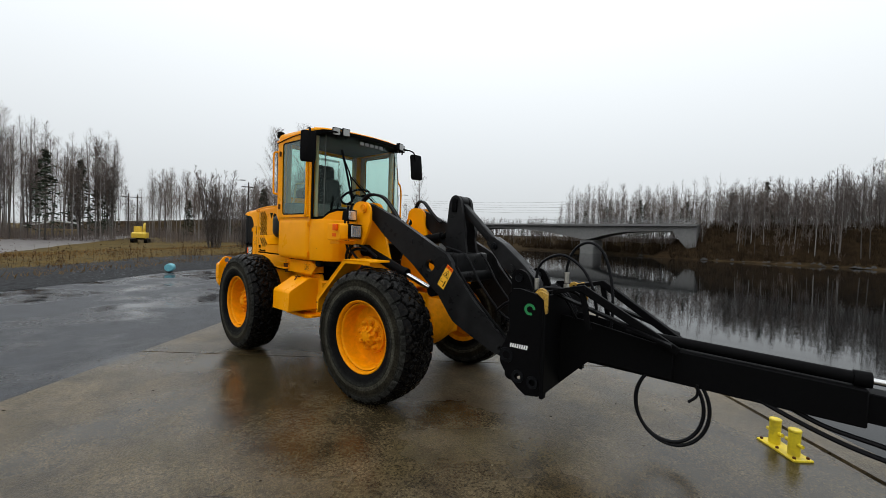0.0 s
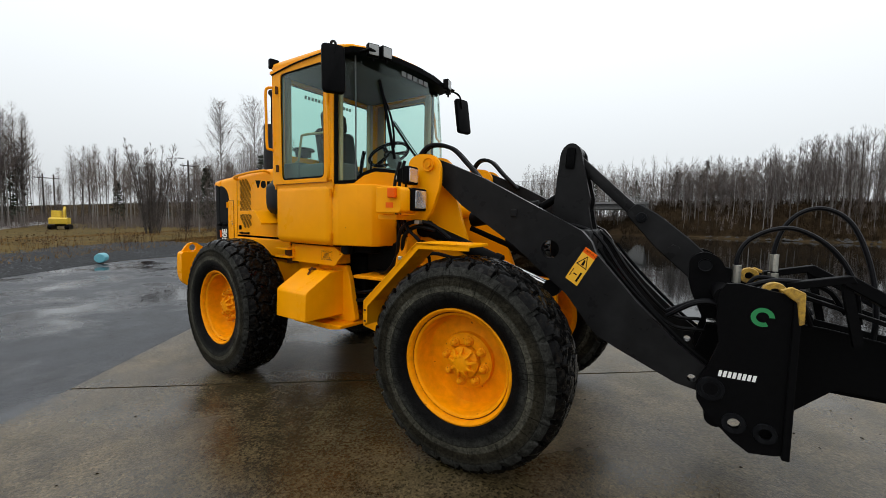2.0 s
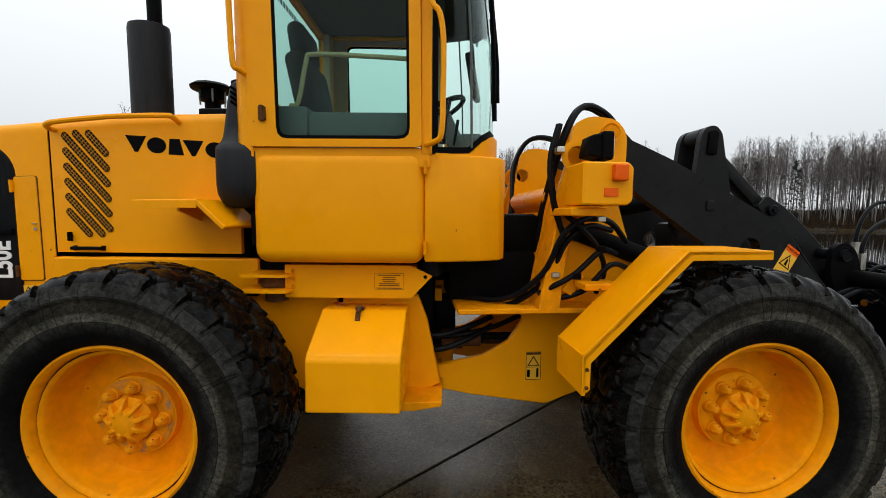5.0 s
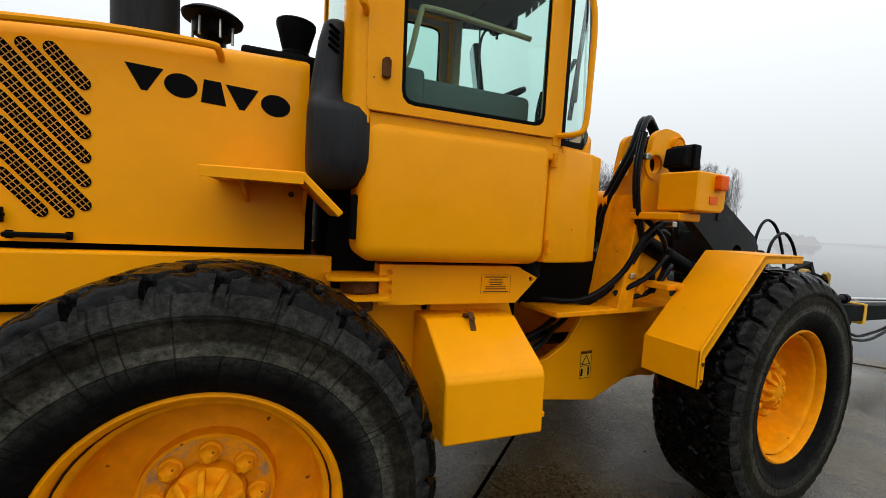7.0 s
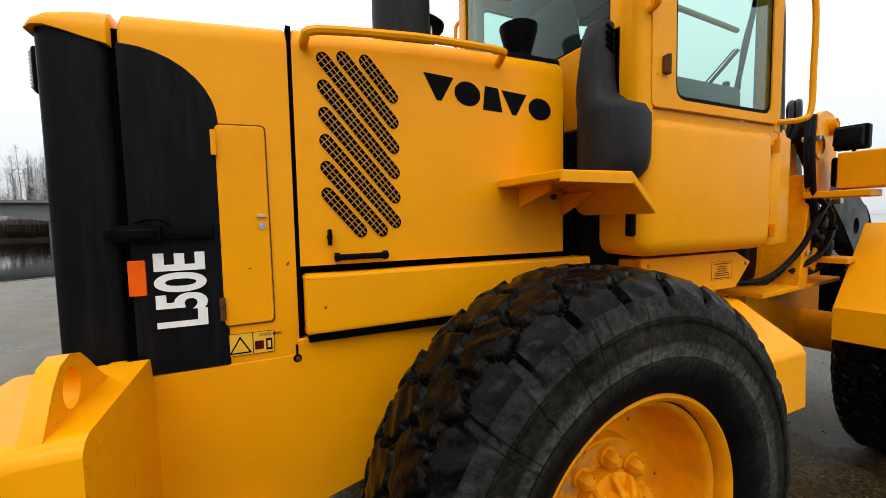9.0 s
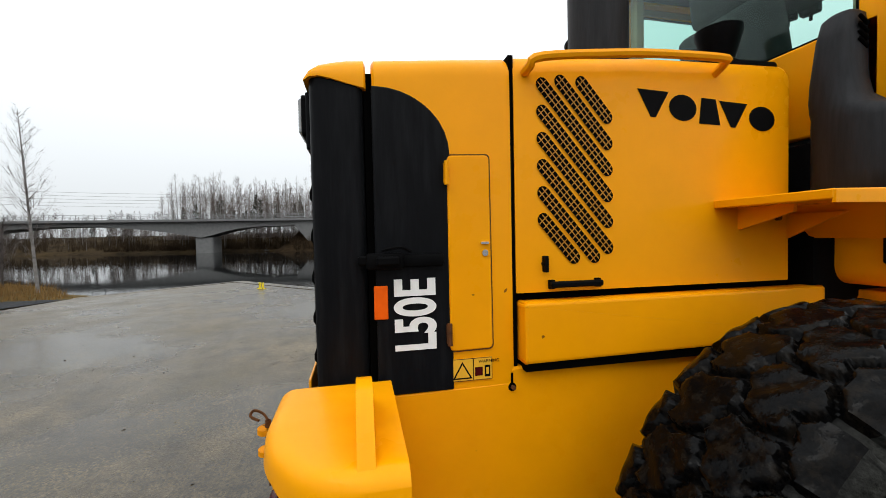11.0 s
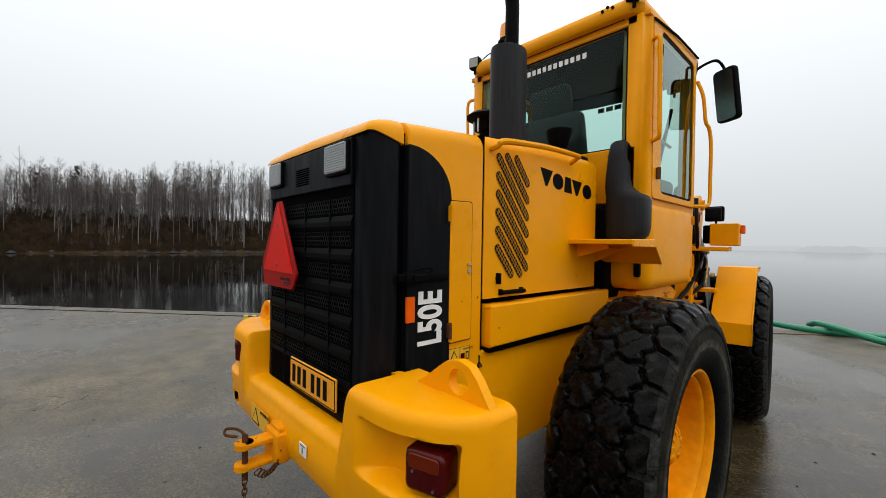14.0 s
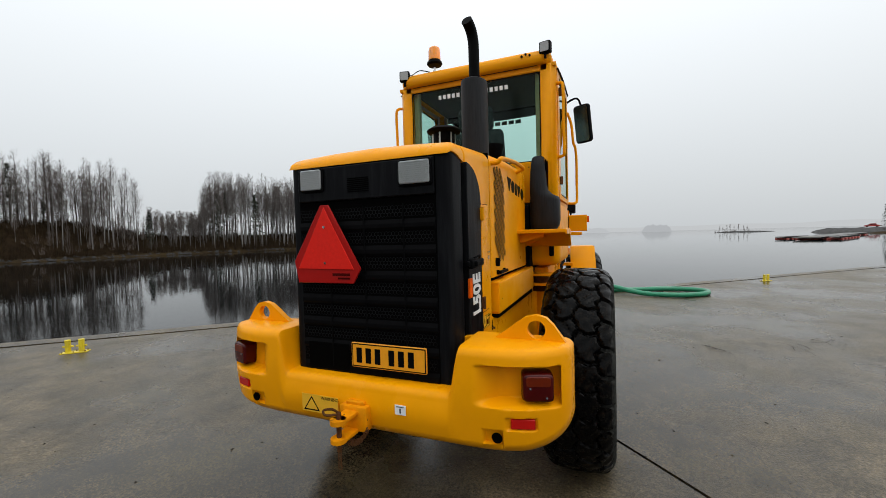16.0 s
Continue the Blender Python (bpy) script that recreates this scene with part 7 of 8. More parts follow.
front_part("sticker_mark", plate([(0.470, 0.590), (0.470, 0.632), (0.486, 0.632), (0.486, 0.590)], [], 'y', -0.3378, -0.3371), BLACK, fst, smooth=0)
front_part("sticker_heading", box(0.466, 0.544, -0.3376, -0.3371, 0.718, 0.731), RUST, fst)
for a, b, c, d in ((0.462, 0.548, 0.575, 0.578), (0.462, 0.548, 0.732, 0.735), (0.462, 0.465, 0.578, 0.732), (0.545, 0.548, 0.578, 0.732), (0.465, 0.545, 0.646, 0.649)):
    front_part("sticker_border", box(a, b, -0.3378, -0.3371, c, d), RUST, fst, smooth=0)

# pins, bosses and couplings on the carrier
for sg in (1, -1):
    for u, v, r in ((2.52, 0.63, 0.062), (2.63, 0.47, 0.052), (2.76, 0.45, 0.050)):
        front_part("pin_boss", lathe([(r * 0.55, sg * 0.506), (r * 0.55, sg * 0.518), (r, sg * 0.518), (r * 1.05, sg * 0.507)], 'y', (u, 0, v), 20), DARK)
    front_part("carrier_flange", prism([(2.828, 0.34), (2.828, 1.17), (2.86, 1.17), (2.86, 0.34)], 'y', sg * 0.46, sg * 0.525, 0.004, 1), BLACK)
for sg in (1, -1):
    front_part("carrier_edge", prism([(2.770, 1.185), (2.815, 1.205), (2.868, 1.180), (2.872, 1.030), (2.852, 1.020), (2.838, 1.130)], 'y', sg * 0.505, sg * 0.530, 0.004, 1), WORN_EYE, label="worn yellow painted edge")
for sg in (1, -1):         # rounded ears that take the link's pin
    front_part("link_ear", plate(rounded([(2.40, 1.14), (2.40, 1.30), (2.47, 1.345), (2.55, 1.31), (2.60, 1.20), (2.64, 0.95), (2.50, 0.90)], 0.06, 4), [(2.478, 1.262, 0.024)], 'y', sg * 0.19, sg * 0.225), BLACK)
    front_part("link_pin", cyl(0.036, 'y', (2.478, 0, 1.262), sg * 0.08, sg * 0.245, 16, 0.005), DARK)
front_part("knee_pin", join(cyl(0.034, 'y', (2.12, 0, 1.535), -0.10, 0.10, 16, 0.004), cyl(0.016, 'y', (2.12, 0, 1.535), -0.112, 0.112, 10)), DARK)
for u, y, v in ((2.56, -0.34, 1.02), (2.60, -0.28, 1.06), (2.66, -0.36, 1.10), (2.58, -0.42, 0.94)):
    front_part("quick_coupling", join(tube([(u, y, v), (u + 0.07, y - 0.01, v - 0.035)], 0.017, 8, straight=True), tube([(u + 0.012, y, v - 0.006), (u + 0.03, y, v - 0.015)], 0.022, 6, straight=True)), STEEL)
for k in range(2):
    hose([(2.30, -0.30 + 0.05 * k, 0.95 + 0.02 * k), (2.42, -0.33 + 0.05 * k, 1.04), (2.52, -0.34 + 0.05 * k, 1.06), (2.62, -0.36 + 0.05 * k, 1.00)], 0.014)
for k in range(3):
    hose([(2.66, -0.10 - 0.08 * k, 1.06), (2.74, -0.12 - 0.08 * k, 1.20 - 0.02 * k), (2.88, -0.14 - 0.06 * k, 1.16), (2.98, -0.16, 1.02 - 0.03 * k)], 0.012)

# ---- trees ----
BARK = material("birch_bark", (0.23, 0.215, 0.205), 0.8, spec=0.15, grain=0.35, grain_scale=6, blotch=0.8, blotch_scale=3.0, blotch_color=(0.07, 0.06, 0.05), stretch=(1, 1, 3))
# brown bark and twigs carry the far woods' mist in a lightened colour
DARK_BARK = material("brown_bark", (0.060, 0.050, 0.043), 0.85, grain=0.4, grain_scale=6)
TWIG = material("bare_twigs", (0.115, 0.096, 0.088), 0.9, grain=0.3, grain_scale=1.5)
BRUSH = material("brown_brushwood", (0.034, 0.0225, 0.0125), 0.95, grain=0.4, grain_scale=0.5, spec=0.1)
# lighter still: more of the haze is painted into these woods' twigs
TWIG_MISTED = material("misted_bare_twigs", (0.150, 0.122, 0.108), 0.9, grain=0.3, grain_scale=1.5, spec=0.1)
NEEDLES = material("dark_needles", (0.022, 0.030, 0.016), 0.9, grain=0.4, grain_scale=2)


class Soup:
    """Gathers many small faces for one mesh."""
    def __init__(self):
        self.v, self.f = [], []

    def cone(self, pts, radii, seg):
        base = len(self.v)
        for p, r in zip(pts, radii):
            for k in range(seg):
                a = 2 * math.pi * k / seg
                self.v.append((p[0] + r * math.cos(a), p[1] + r * math.sin(a), p[2]))
        for i in range(len(pts) - 1):
            for k in range(seg):
                a, b = base + i * seg + k, base + i * seg + (k + 1) % seg
                self.f.append((a, b, b + seg, a + seg))

    def sliver(self, a, b, w, rng):
        base = len(self.v)
        ang = rng.uniform(0, math.pi)
        dx, dy = w * math.cos(ang), w * math.sin(ang)
        self.v += [(a[0] - dx, a[1] - dy, a[2]), (a[0] + dx, a[1] + dy, a[2]), b]
        self.f.append((base, base + 1, base + 2))

    def tuft(self, c, r, rng):
        base = len(self.v)
        for _ in range(3):
            self.v.append((c[0] + rng.uniform(-r, r), c[1] + rng.uniform(-r, r), c[2] + rng.uniform(-r, r) * 0.5))
        self.f.append((base, base + 1, base + 2))

    def mesh(self, name, mat, parent=None, label=""):
        me = bpy.data.meshes.new(name)
        me.from_pydata(self.v, [], self.f)
        me.materials.append(mat)
        ob = new(name, me)
        if parent is not None:
            ob.parent = parent
        if label:
            ob["label"] = label
        return ob


def bare_tree(wood, twigs, x, y, z, h, rng, girth=0.0075, limbs=26, fine=5, spread=0.16, seg=5, low=0.3, tw=0.010, stems=1, finer=0, lean_out=0.35):
    """A leafless broad-leaved tree: a bent, tapered trunk, limbs that rise and curve up, drooping fine twigs."""
    for s in range(stems):
        sx, sy = (0, 0) if stems == 1 else (rng.uniform(-0.35, 0.35), rng.uniform(-0.35, 0.35))
        hh = h * (1 if stems == 1 else rng.uniform(0.7, 1.0))
        lean = [rng.uniform(-0.035, 0.035) + sx * lean_out / max(hh, 1), rng.uniform(-0.035, 0.035) + sy * lean_out / max(hh, 1)]
        bend = [rng.uniform(-0.03, 0.03), rng.uniform(-0.03, 0.03)]
        top = lambda t: (x + sx + lean[0] * hh * t + bend[0] * hh * t * t, y + sy + lean[1] * hh * t + bend[1] * hh * t * t, z + hh * t)
        n = 6
        wood.cone([top(i / n) for i in range(n + 1)], [hh * girth * (1 - i / n) ** 0.8 + 0.006 for i in range(n + 1)], seg)
        for _ in range(limbs):
            u = rng.random() ** 0.9
            t = low + (1 - low) * u * 0.97
            a = rng.uniform(0, 2 * math.pi)
            ln = hh * spread * (1 - u) ** 0.5 * (0.5 + 0.5 * min(1, u * 3.5)) * rng.uniform(0.65, 1.35) + 0.12
            p = top(t)
            mid = (p[0] + math.cos(a) * ln * 0.42, p[1] + math.sin(a) * ln * 0.42, p[2] + ln * rng.uniform(0.35, 0.6))
            a1 = a + rng.uniform(-0.5, 0.5)
            q = (mid[0] + math.cos(a1) * ln * 0.28, mid[1] + math.sin(a1) * ln * 0.28, mid[2] + ln * rng.uniform(0.4, 0.7))
            twigs.sliver(p, mid, tw * 2.2, rng)
            twigs.sliver(mid, q, tw * 1.4, rng)
            for _ in range(fine):
                v = rng.uniform(0.25, 2.0)
                c, d, w = (p, mid, v) if v < 1 else (mid, q, v - 1)
                b = tuple(c[k] + (d[k] - c[k]) * w for k in range(3))
                l2 = ln * rng.uniform(0.18, 0.48)
                a2 = a + rng.uniform(-1.5, 1.5)
                e = (b[0] + math.cos(a2) * l2 * 0.7, b[1] + math.sin(a2) * l2 * 0.7, b[2] + l2 * rng.uniform(-0.45, 0.8))
                twigs.sliver(b, e, tw, rng)
                for _ in range(finer):
                    w = rng.uniform(0.3, 1.0)
                    g = tuple(b[k] + (e[k] - b[k]) * w for k in range(3))
                    a3, l3 = a2 + rng.uniform(-1.2, 1.2), l2 * rng.uniform(0.25, 0.6)
                    twigs.sliver(g, (g[0] + math.cos(a3) * l3 * 0.7, g[1] + math.sin(a3) * l3 * 0.7, g[2] + l3 * rng.uniform(-0.7, 0.5)), tw * 0.7, rng)


def conifer(wood, leaves, x, y, z, h, rng, spread=0.17, n=420):
    wood.cone([(x, y, z), (x, y, z + h)], [h * 0.011, 0.01], 5)
    for _ in range(n):
        t = rng.random() ** 0.75
        r = h * spread * (1 - t) ** 0.8 * rng.uniform(0.3, 1.0) + 0.05
        a = rng.uniform(0, 2 * math.pi)
        leaves.tuft((x + r * math.cos(a), y + r * math.sin(a), z + h * (0.12 + 0.88 * t)), 0.22 + 0.014 * h, rng)


def inside(poly, x, y):
    c, n = False, len(poly)
    for i in range(n):
        (x0, y0), (x1, y1) = poly[i], poly[i - 1]
        if (y0 > y) != (y1 > y) and x < (x1 - x0) * (y - y0) / (y1 - y0) + x0:
            c = not c
    return c


def brush(soup, x, y, z, rng, h=1.6, r=0.9, n=16, w=0.02):
    """A bare shrub: a fan of thin rods."""
    for _ in range(n):
        a, t = rng.uniform(0, 6.283), rng.random()
        soup.sliver((x + 0.3 * r * math.cos(a), y + 0.3 * r * math.sin(a), z), (x + r * t * math.cos(a), y + r * t * math.sin(a), z + h * rng.uniform(0.5, 1.0)), w, rng)


def woods(name, label, spots, seed, hmin, hmax, green=0.05, white=0.7, limbs=66, fine=14, tw=0.012, shrubs=3, shrub_h=(0.8, 3.4), twig_mat=None, girth=(0.0030, 0.0060)):
    """A wood of bare birches with a few dark conifers and brushwood, as one mass."""
    rng = random.Random(seed)
    white_t, brown_t, tw_s, nd, br = Soup(), Soup(), Soup(), Soup(), Soup()
    for x, y, z, scale in spots:
        h = rng.uniform(hmin, hmax) * scale
        if rng.random() < green:
            conifer(brown_t, nd, x, y, z - 0.3, h * rng.uniform(0.55, 0.9), rng)
        else:
            bare_tree(white_t if rng.random() < white else brown_t, tw_s, x, y, z - 0.3, h, rng, girth=rng.uniform(*girth), limbs=limbs, fine=fine, tw=tw, seg=4, low=rng.uniform(0.18, 0.48), spread=rng.uniform(0.10, 0.165))
        for _ in range(shrubs):
            brush(br, x + rng.uniform(-3, 3), y + rng.uniform(-3, 3), z - 0.4, rng, rng.uniform(*shrub_h), rng.uniform(0.7, 1.6), 15, tw * 1.3)
    root = thing(name, label, "woods", kind="stuff")
    for s, n, m in ((white_t, "pale_trunks", BARK), (brown_t, "brown_trunks", DARK_BARK), (tw_s, "twigs", twig_mat or TWIG), (nd, "needles", NEEDLES), (br, "brushwood", twig_mat or BRUSH)):
        if s.f:
            ob = s.mesh(n, m, root)
            ob["kind"] = "stuff"
    return root


def along(pts, spacing, depth, rng, rise, start=3.0):
    """Spots scattered behind a shoreline."""
    out = []
    for (x0, y0), (x1, y1) in zip(pts, pts[1:]):
        L = math.hypot(x1 - x0, y1 - y0)
        dx, dy = (x1 - x0) / L, (y1 - y0) / L
        for _ in range(int(L * spacing)):
            s, o = rng.uniform(0, L), start + depth * rng.random() ** 1.2
            out.append((x0 + dx * s + dy * o, y0 + dy * s - dx * o, min(rise, rise * (o / 18)), 1.0))
    return out


rng_w = random.Random(11)
far_spots = along(FAR_SHORE[2:10], 4.9, 30, rng_w, 2.6)
far_spots += along(FAR_SHORE[2:6], 4.0, 26, rng_w, 2.6)
def bank_height(az):
    """The far wood's height along the bank: a low gap, tall birches, then lower growth towards the bridge."""
    knots = ((40, 0.95), (53.5, 0.95), (54.5, 0.4), (59.0, 0.4), (60.5, 0.95), (76, 0.98), (83, 0.80), (90, 0.70), (104, 0.64), (125, 0.7))
    return np.interp(az, [k[0] for k in knots], [k[1] for k in knots])


far_spots = [(x, y, z, k * bank_height(math.degrees(math.atan2(y + 2, x + 3)))) for x, y, z, k in far_spots]
woods("far_woods", "dense leafless birch wood with a few dark conifers on the far bank", far_spots, 3, 13.5, 19.5, green=0.025, shrubs=4, shrub_h=(1.0, 3.6), girth=(0.0040, 0.0074), tw=0.015, limbs=76)
rng_w = random.Random(12)
behind_bridge = [(rng_w.uniform(-48, 25), rng_w.uniform(100, 135), 2.5, rng_w.uniform(0.75, 1.0)) for _ in range(520)]
behind_bridge += [(rng_w.uniform(-190, -45), rng_w.uniform(128, 170), 0.5, rng_w.uniform(0.38, 0.64)) for _ in range(440)]
woods("woods_behind_bridge", "grey leafless woods beyond the bridge", behind_bridge, 5, 12.5, 17, green=0.06, limbs=56, twig_mat=TWIG_MISTED)
under_bridge = along(FAR_SHORE[9:13], 3.0, 20, rng_w, 1.2)
woods("river_bank_thicket", "low dark thicket of alder along the river bank", under_bridge, 15, 6.5, 9.5, green=0.0, white=0.4, limbs=36, tw=0.022, shrubs=6, shrub_h=(1.5, 4.5))
rng_w = random.Random(13)
west = []
def west_height(az, d):
    """The wood's skyline as it rises and dips along the track."""
    knots = ((146, 9.0), (150, 8.6), (155, 6.6), (157, 6.2), (159, 5.2), (161.5, 5.6), (163, 6.3), (168.8, 6.4), (169.3, 3.2), (170.4, 3.4), (171, 8.0), (173, 9.3), (175, 9.4), (176.1, 6.0), (177, 9.6), (180, 10.4), (184, 12.5), (200, 12.5))
    for (a0, e0), (a1, e1) in zip(knots, knots[1:]):
        if a0 <= az <= a1:
            return d * math.tan(radians(e0 + (e1 - e0) * (az - a0) / (a1 - a0))) + 1.5
    return 10.0


for _ in range(470):
    az = rng_w.uniform(146, 198)
    d = rng_w.uniform(52, 105)
    a = radians(az)
    if 167.5 < az < 172.5 and d < 72:          # the clearing where the excavator stands
        continue
    west.append((2.5 + d * math.cos(a), -3.0 + d * math.sin(a), 0.0, west_height(az, d) * rng_w.uniform(0.8, 1.18)))
woods("west_woods", "leafless birch and alder woods behind the dirt track", west, 6, 0.97, 1.03, green=0.05, white=0.45, limbs=84, tw=0.009, shrubs=7, shrub_h=(1.0, 3.2), twig_mat=TWIG_MISTED)
# brushwood on the far waterline and the embankment's slope
rng_w = random.Random(14)
shore_brush = Soup()
for x, y, z, _ in along(FAR_SHORE[1:12], 17.0, 16, rng_w, 1.6, 0.7):
    brush(shore_brush, x, y, z - 0.5, rng_w, rng_w.uniform(0.5, 2.1), rng_w.uniform(0.5, 1.2), 13, 0.035)
for _ in range(2600):
    x, y = rng_w.uniform(-16, 75), rng_w.uniform(87, 98)
    brush(shore_brush, x, y, slope_z(x, y) - 0.2, rng_w, rng_w.uniform(0.6, 2.3), rng_w.uniform(0.5, 1.3), 12, 0.032)
tagged(shore_brush.mesh("shore_brushwood", BRUSH), "brown bare brushwood along the far bank", "brushwood", kind="stuff")
slope_trees = []
for _ in range(170):
    x, y = rng_w.uniform(-8, 75), rng_w.uniform(88, 101)
    slope_trees.append((x, y, slope_z(x, y), rng_w.uniform(0.35, 0.66)))
woods("embankment_trees", "slim leafless birches on the bridge embankment", slope_trees, 8, 9, 14, green=0.02, white=0.5, twig_mat=TWIG_MISTED)

# ---- bridge ----
BRIDGE_C = material("bridge_concrete", (0.15, 0.15, 0.148), 0.8, grain=0.12, grain_scale=2, blotch=0.4, blotch_scale=0.15, blotch_color=(0.13, 0.13, 0.125))
RAIL_GREY = material("galvanised_rail", (0.28, 0.29, 0.30), 0.6, metal=0.3, grain=0.1)
bridge = thing("bridge", "pale grey concrete haunched bridge over the river", "bridge", kind="structure")
PIERS, ABUT, DECK_Z, BY = (-34.0, -80.0), -13.0, 6.1, 88.5


def soffit(x):
    knots = [(ABUT, 4.6), (-22, 4.5), (PIERS[0], 2.2), (-58, 4.9), (PIERS[1], 2.4), (-105, 4.8), (-130, 4.6)]
    for (x0, z0), (x1, z1) in zip(knots, knots[1:]):
        if x1 <= x <= x0:
            t = (x0 - x) / (x0 - x1)
            # haunches curve down to the piers
            k = t * t if z1 < z0 else 1 - (1 - t) ** 2
            return z0 + (z1 - z0) * k
    return knots[-1][1]


xs = [ABUT - (130 + ABUT) * i / 60 for i in range(61)]
web = bmesh.new()
rows = []
for x in xs:
    rows.append([web.verts.new(v) for v in ((x, BY + 0.9, DECK_Z - 0.5), (x, BY + 0.9, soffit(x)), (x, BY + 7.1, soffit(x)), (x, BY + 7.1, DECK_Z - 0.5))])
for A, B in zip(rows, rows[1:]):
    for k in range(3):
        web.faces.new((A[k], B[k], B[k + 1], A[k + 1]))
bmesh.ops.recalc_face_normals(web, faces=web.faces[:])
part("girder", web, BRIDGE_C, bridge, smooth=0)
part("deck", box(-130, ABUT + 1.4, BY, BY + 8, DECK_Z - 0.5, DECK_Z, 0.05, 1), BRIDGE_C, bridge)
for px in PIERS:
    part("pier", prism(rounded([(px - 1.7, BY + 1.2), (px + 1.7, BY + 1.2), (px + 1.7, BY + 6.8), (px - 1.7, BY + 6.8)], 0.5), 'z', WATER_Z - 1, 2.35), BRIDGE_C, bridge)
part("abutment", prism([(ABUT - 3.0, 4.65), (ABUT - 2.6, 5.5), (ABUT + 1.3, 5.55), (ABUT + 1.3, 0.5), (ABUT + 0.2, 0.5)], 'y', BY + 0.7, BY + 7.3), BRIDGE_C, bridge)
for k in range(61):
    x = ABUT + 1 - 2.2 * k
    p = part("rail_post", box(x - 0.04, x + 0.04, BY + 0.12, BY + 0.2, DECK_Z, DECK_Z + 1.0), RAIL_GREY, bridge)
for z in (0.35, 0.68, 1.0):
    part("rail_bar", box(-130, ABUT + 1.4, BY + 0.13, BY + 0.19, DECK_Z + z - 0.03, DECK_Z + z + 0.03), RAIL_GREY, bridge)
# ---- mooring bollards along the quay ----
def make_bollard(at, turn):
    root = thing("mooring_bollard", "yellow double mooring bollard bolted to the quay edge", "bollard", (at[0], at[1], 0.0), group="bollards along the quay")
    root.rotation_euler = (0, 0, turn)
    root.scale = (0.86, 0.86, 0.86)
    part("base_plate", box(-0.21, 0.21, -0.09, 0.09, 0.0, 0.018, 0.003, 1), BOLLARD_Y, root)
    for sx in (-0.105, 0.105):
        part("post", lathe([(0.046, 0.018), (0.046, 0.225), (0.05, 0.23), (0.05, 0.245), (0.043, 0.252), (0, 0.252)], 'z', (sx, 0, 0), 20), BOLLARD_Y, root)
        part("cross_pin", cyl(0.017, 'x', (sx, 0, 0.125), -0.085, 0.085, 12), BOLLARD_Y, root)
    for sx in (-0.18, 0.18, 0.0):
        for sy in (-0.062, 0.062):
            part("anchor_bolt", cyl(0.013, 'z', (sx, sy, 0), 0.018, 0.034, 6), RUST, root)
    return root


quay_turn = math.atan2(u_q.y, u_q.x)
b0 = make_bollard((4.33, 1.07), quay_turn)
for x, y in ((-0.85, 6.04), (-5.34, 11.39), (9.9, -5.15), (14.05, -10.4), (18.8, -15.6)):
    copy_thing(b0, Matrix.Translation((x, y, 0)) @ Matrix.Rotation(quay_turn, 4, 'Z') @ Matrix.Diagonal((0.86, 0.86, 0.86, 1)))

# ---- green delivery hose: a coil on the slab and a run up to the jib head ----
hose_pts = [(8.7, 0.95, 0.55), (8.68, 0.80, 0.30), (8.2, 0.6, 0.08), (7.4, 0.25, 0.058), (6.9, -0.35, 0.058), (6.75, -0.95, 0.058), (6.95, -1.6, 0.058), (7.25, -2.25, 0.058), (7.25, -2.85, 0.058), (6.95, -3.15, 0.058),
            (6.5, -3.0, 0.058), (6.2, -2.45, 0.058), (6.25, -1.75, 0.07), (6.6, -1.15, 0.16), (7.0, -0.85, 0.16), (7.35, -0.72, 0.075)]
gh = part("delivery_hose", tube(hose_pts, 0.056, 12, 6), GREEN, None)
tagged(gh, "thick green delivery hose coiled on the wet slab", "hose")

# a loose twig on the slab
twig = part("fallen_twig", join(tube([(2.63, -2.10, 0.008), (2.70, -2.02, 0.012), (2.85, -1.92, 0.006)], 0.003, 5, 3), tube([(2.70, -2.02, 0.012), (2.66, -1.93, 0.008)], 0.002, 5, 3), tube([(2.78, -1.96, 0.010), (2.88, -1.97, 0.006)], 0.002, 5, 3)), DARK_BARK, None)
twig.data.transform(Matrix.Translation((-0.84, -0.24, 0)))
tagged(twig, "thin dark broken twig lying on wet concrete", "twig")
# ---- things behind the road ----
drum = part("plastic_drum", moved(lathe([(0, -0.36), (0.20, -0.36), (0.235, -0.34), (0.245, -0.30), (0.25, -0.12), (0.258, -0.10), (0.25, -0.08), (0.25, 0.08), (0.258, 0.10), (0.25, 0.12), (0.245, 0.30), (0.235, 0.34), (0.20, 0.36), (0.19, 0.345), (0, 0.345)], 'z', (0, 0, 0), 28), pose(-12.65, 0.95, 0.170, 90, 0, 62) @ Matrix.Diagonal((0.56, 0.56, 0.56, 1))), material("pale_blue_plastic", (0.13, 0.40, 0.47), 0.4, grain=0.08, blotch=0.3, blotch_scale=3), None)
tagged(drum, "pale blue plastic drum lying on the gravel verge", "drum")

DIG_Y = material("excavator_yellow", (0.62, 0.42, 0.03), 0.5, grain=0.15, blotch=0.4, blotch_color=(0.25, 0.17, 0.04))
digger = thing("excavator", "small yellow tracked excavator standing on the dirt track", "excavator", (-47.5, 6.6, -0.04))
digger.scale = (0.66, 0.66, 0.66)
digger.rotation_euler = (0, 0, radians(160))
for sy in (-0.85, 0.85):
    part("track", prism(rounded([(-1.4, 0.0), (-1.65, 0.3), (-1.45, 0.62), (1.45, 0.62), (1.65, 0.3), (1.4, 0.0)], 0.15), 'y', sy - 0.22, sy + 0.22, 0.02, 1), BLACK, digger)
part("slew_base", cyl(0.6, 'z', (0, 0, 0), 0.5, 0.75, 20), BLACK, digger)
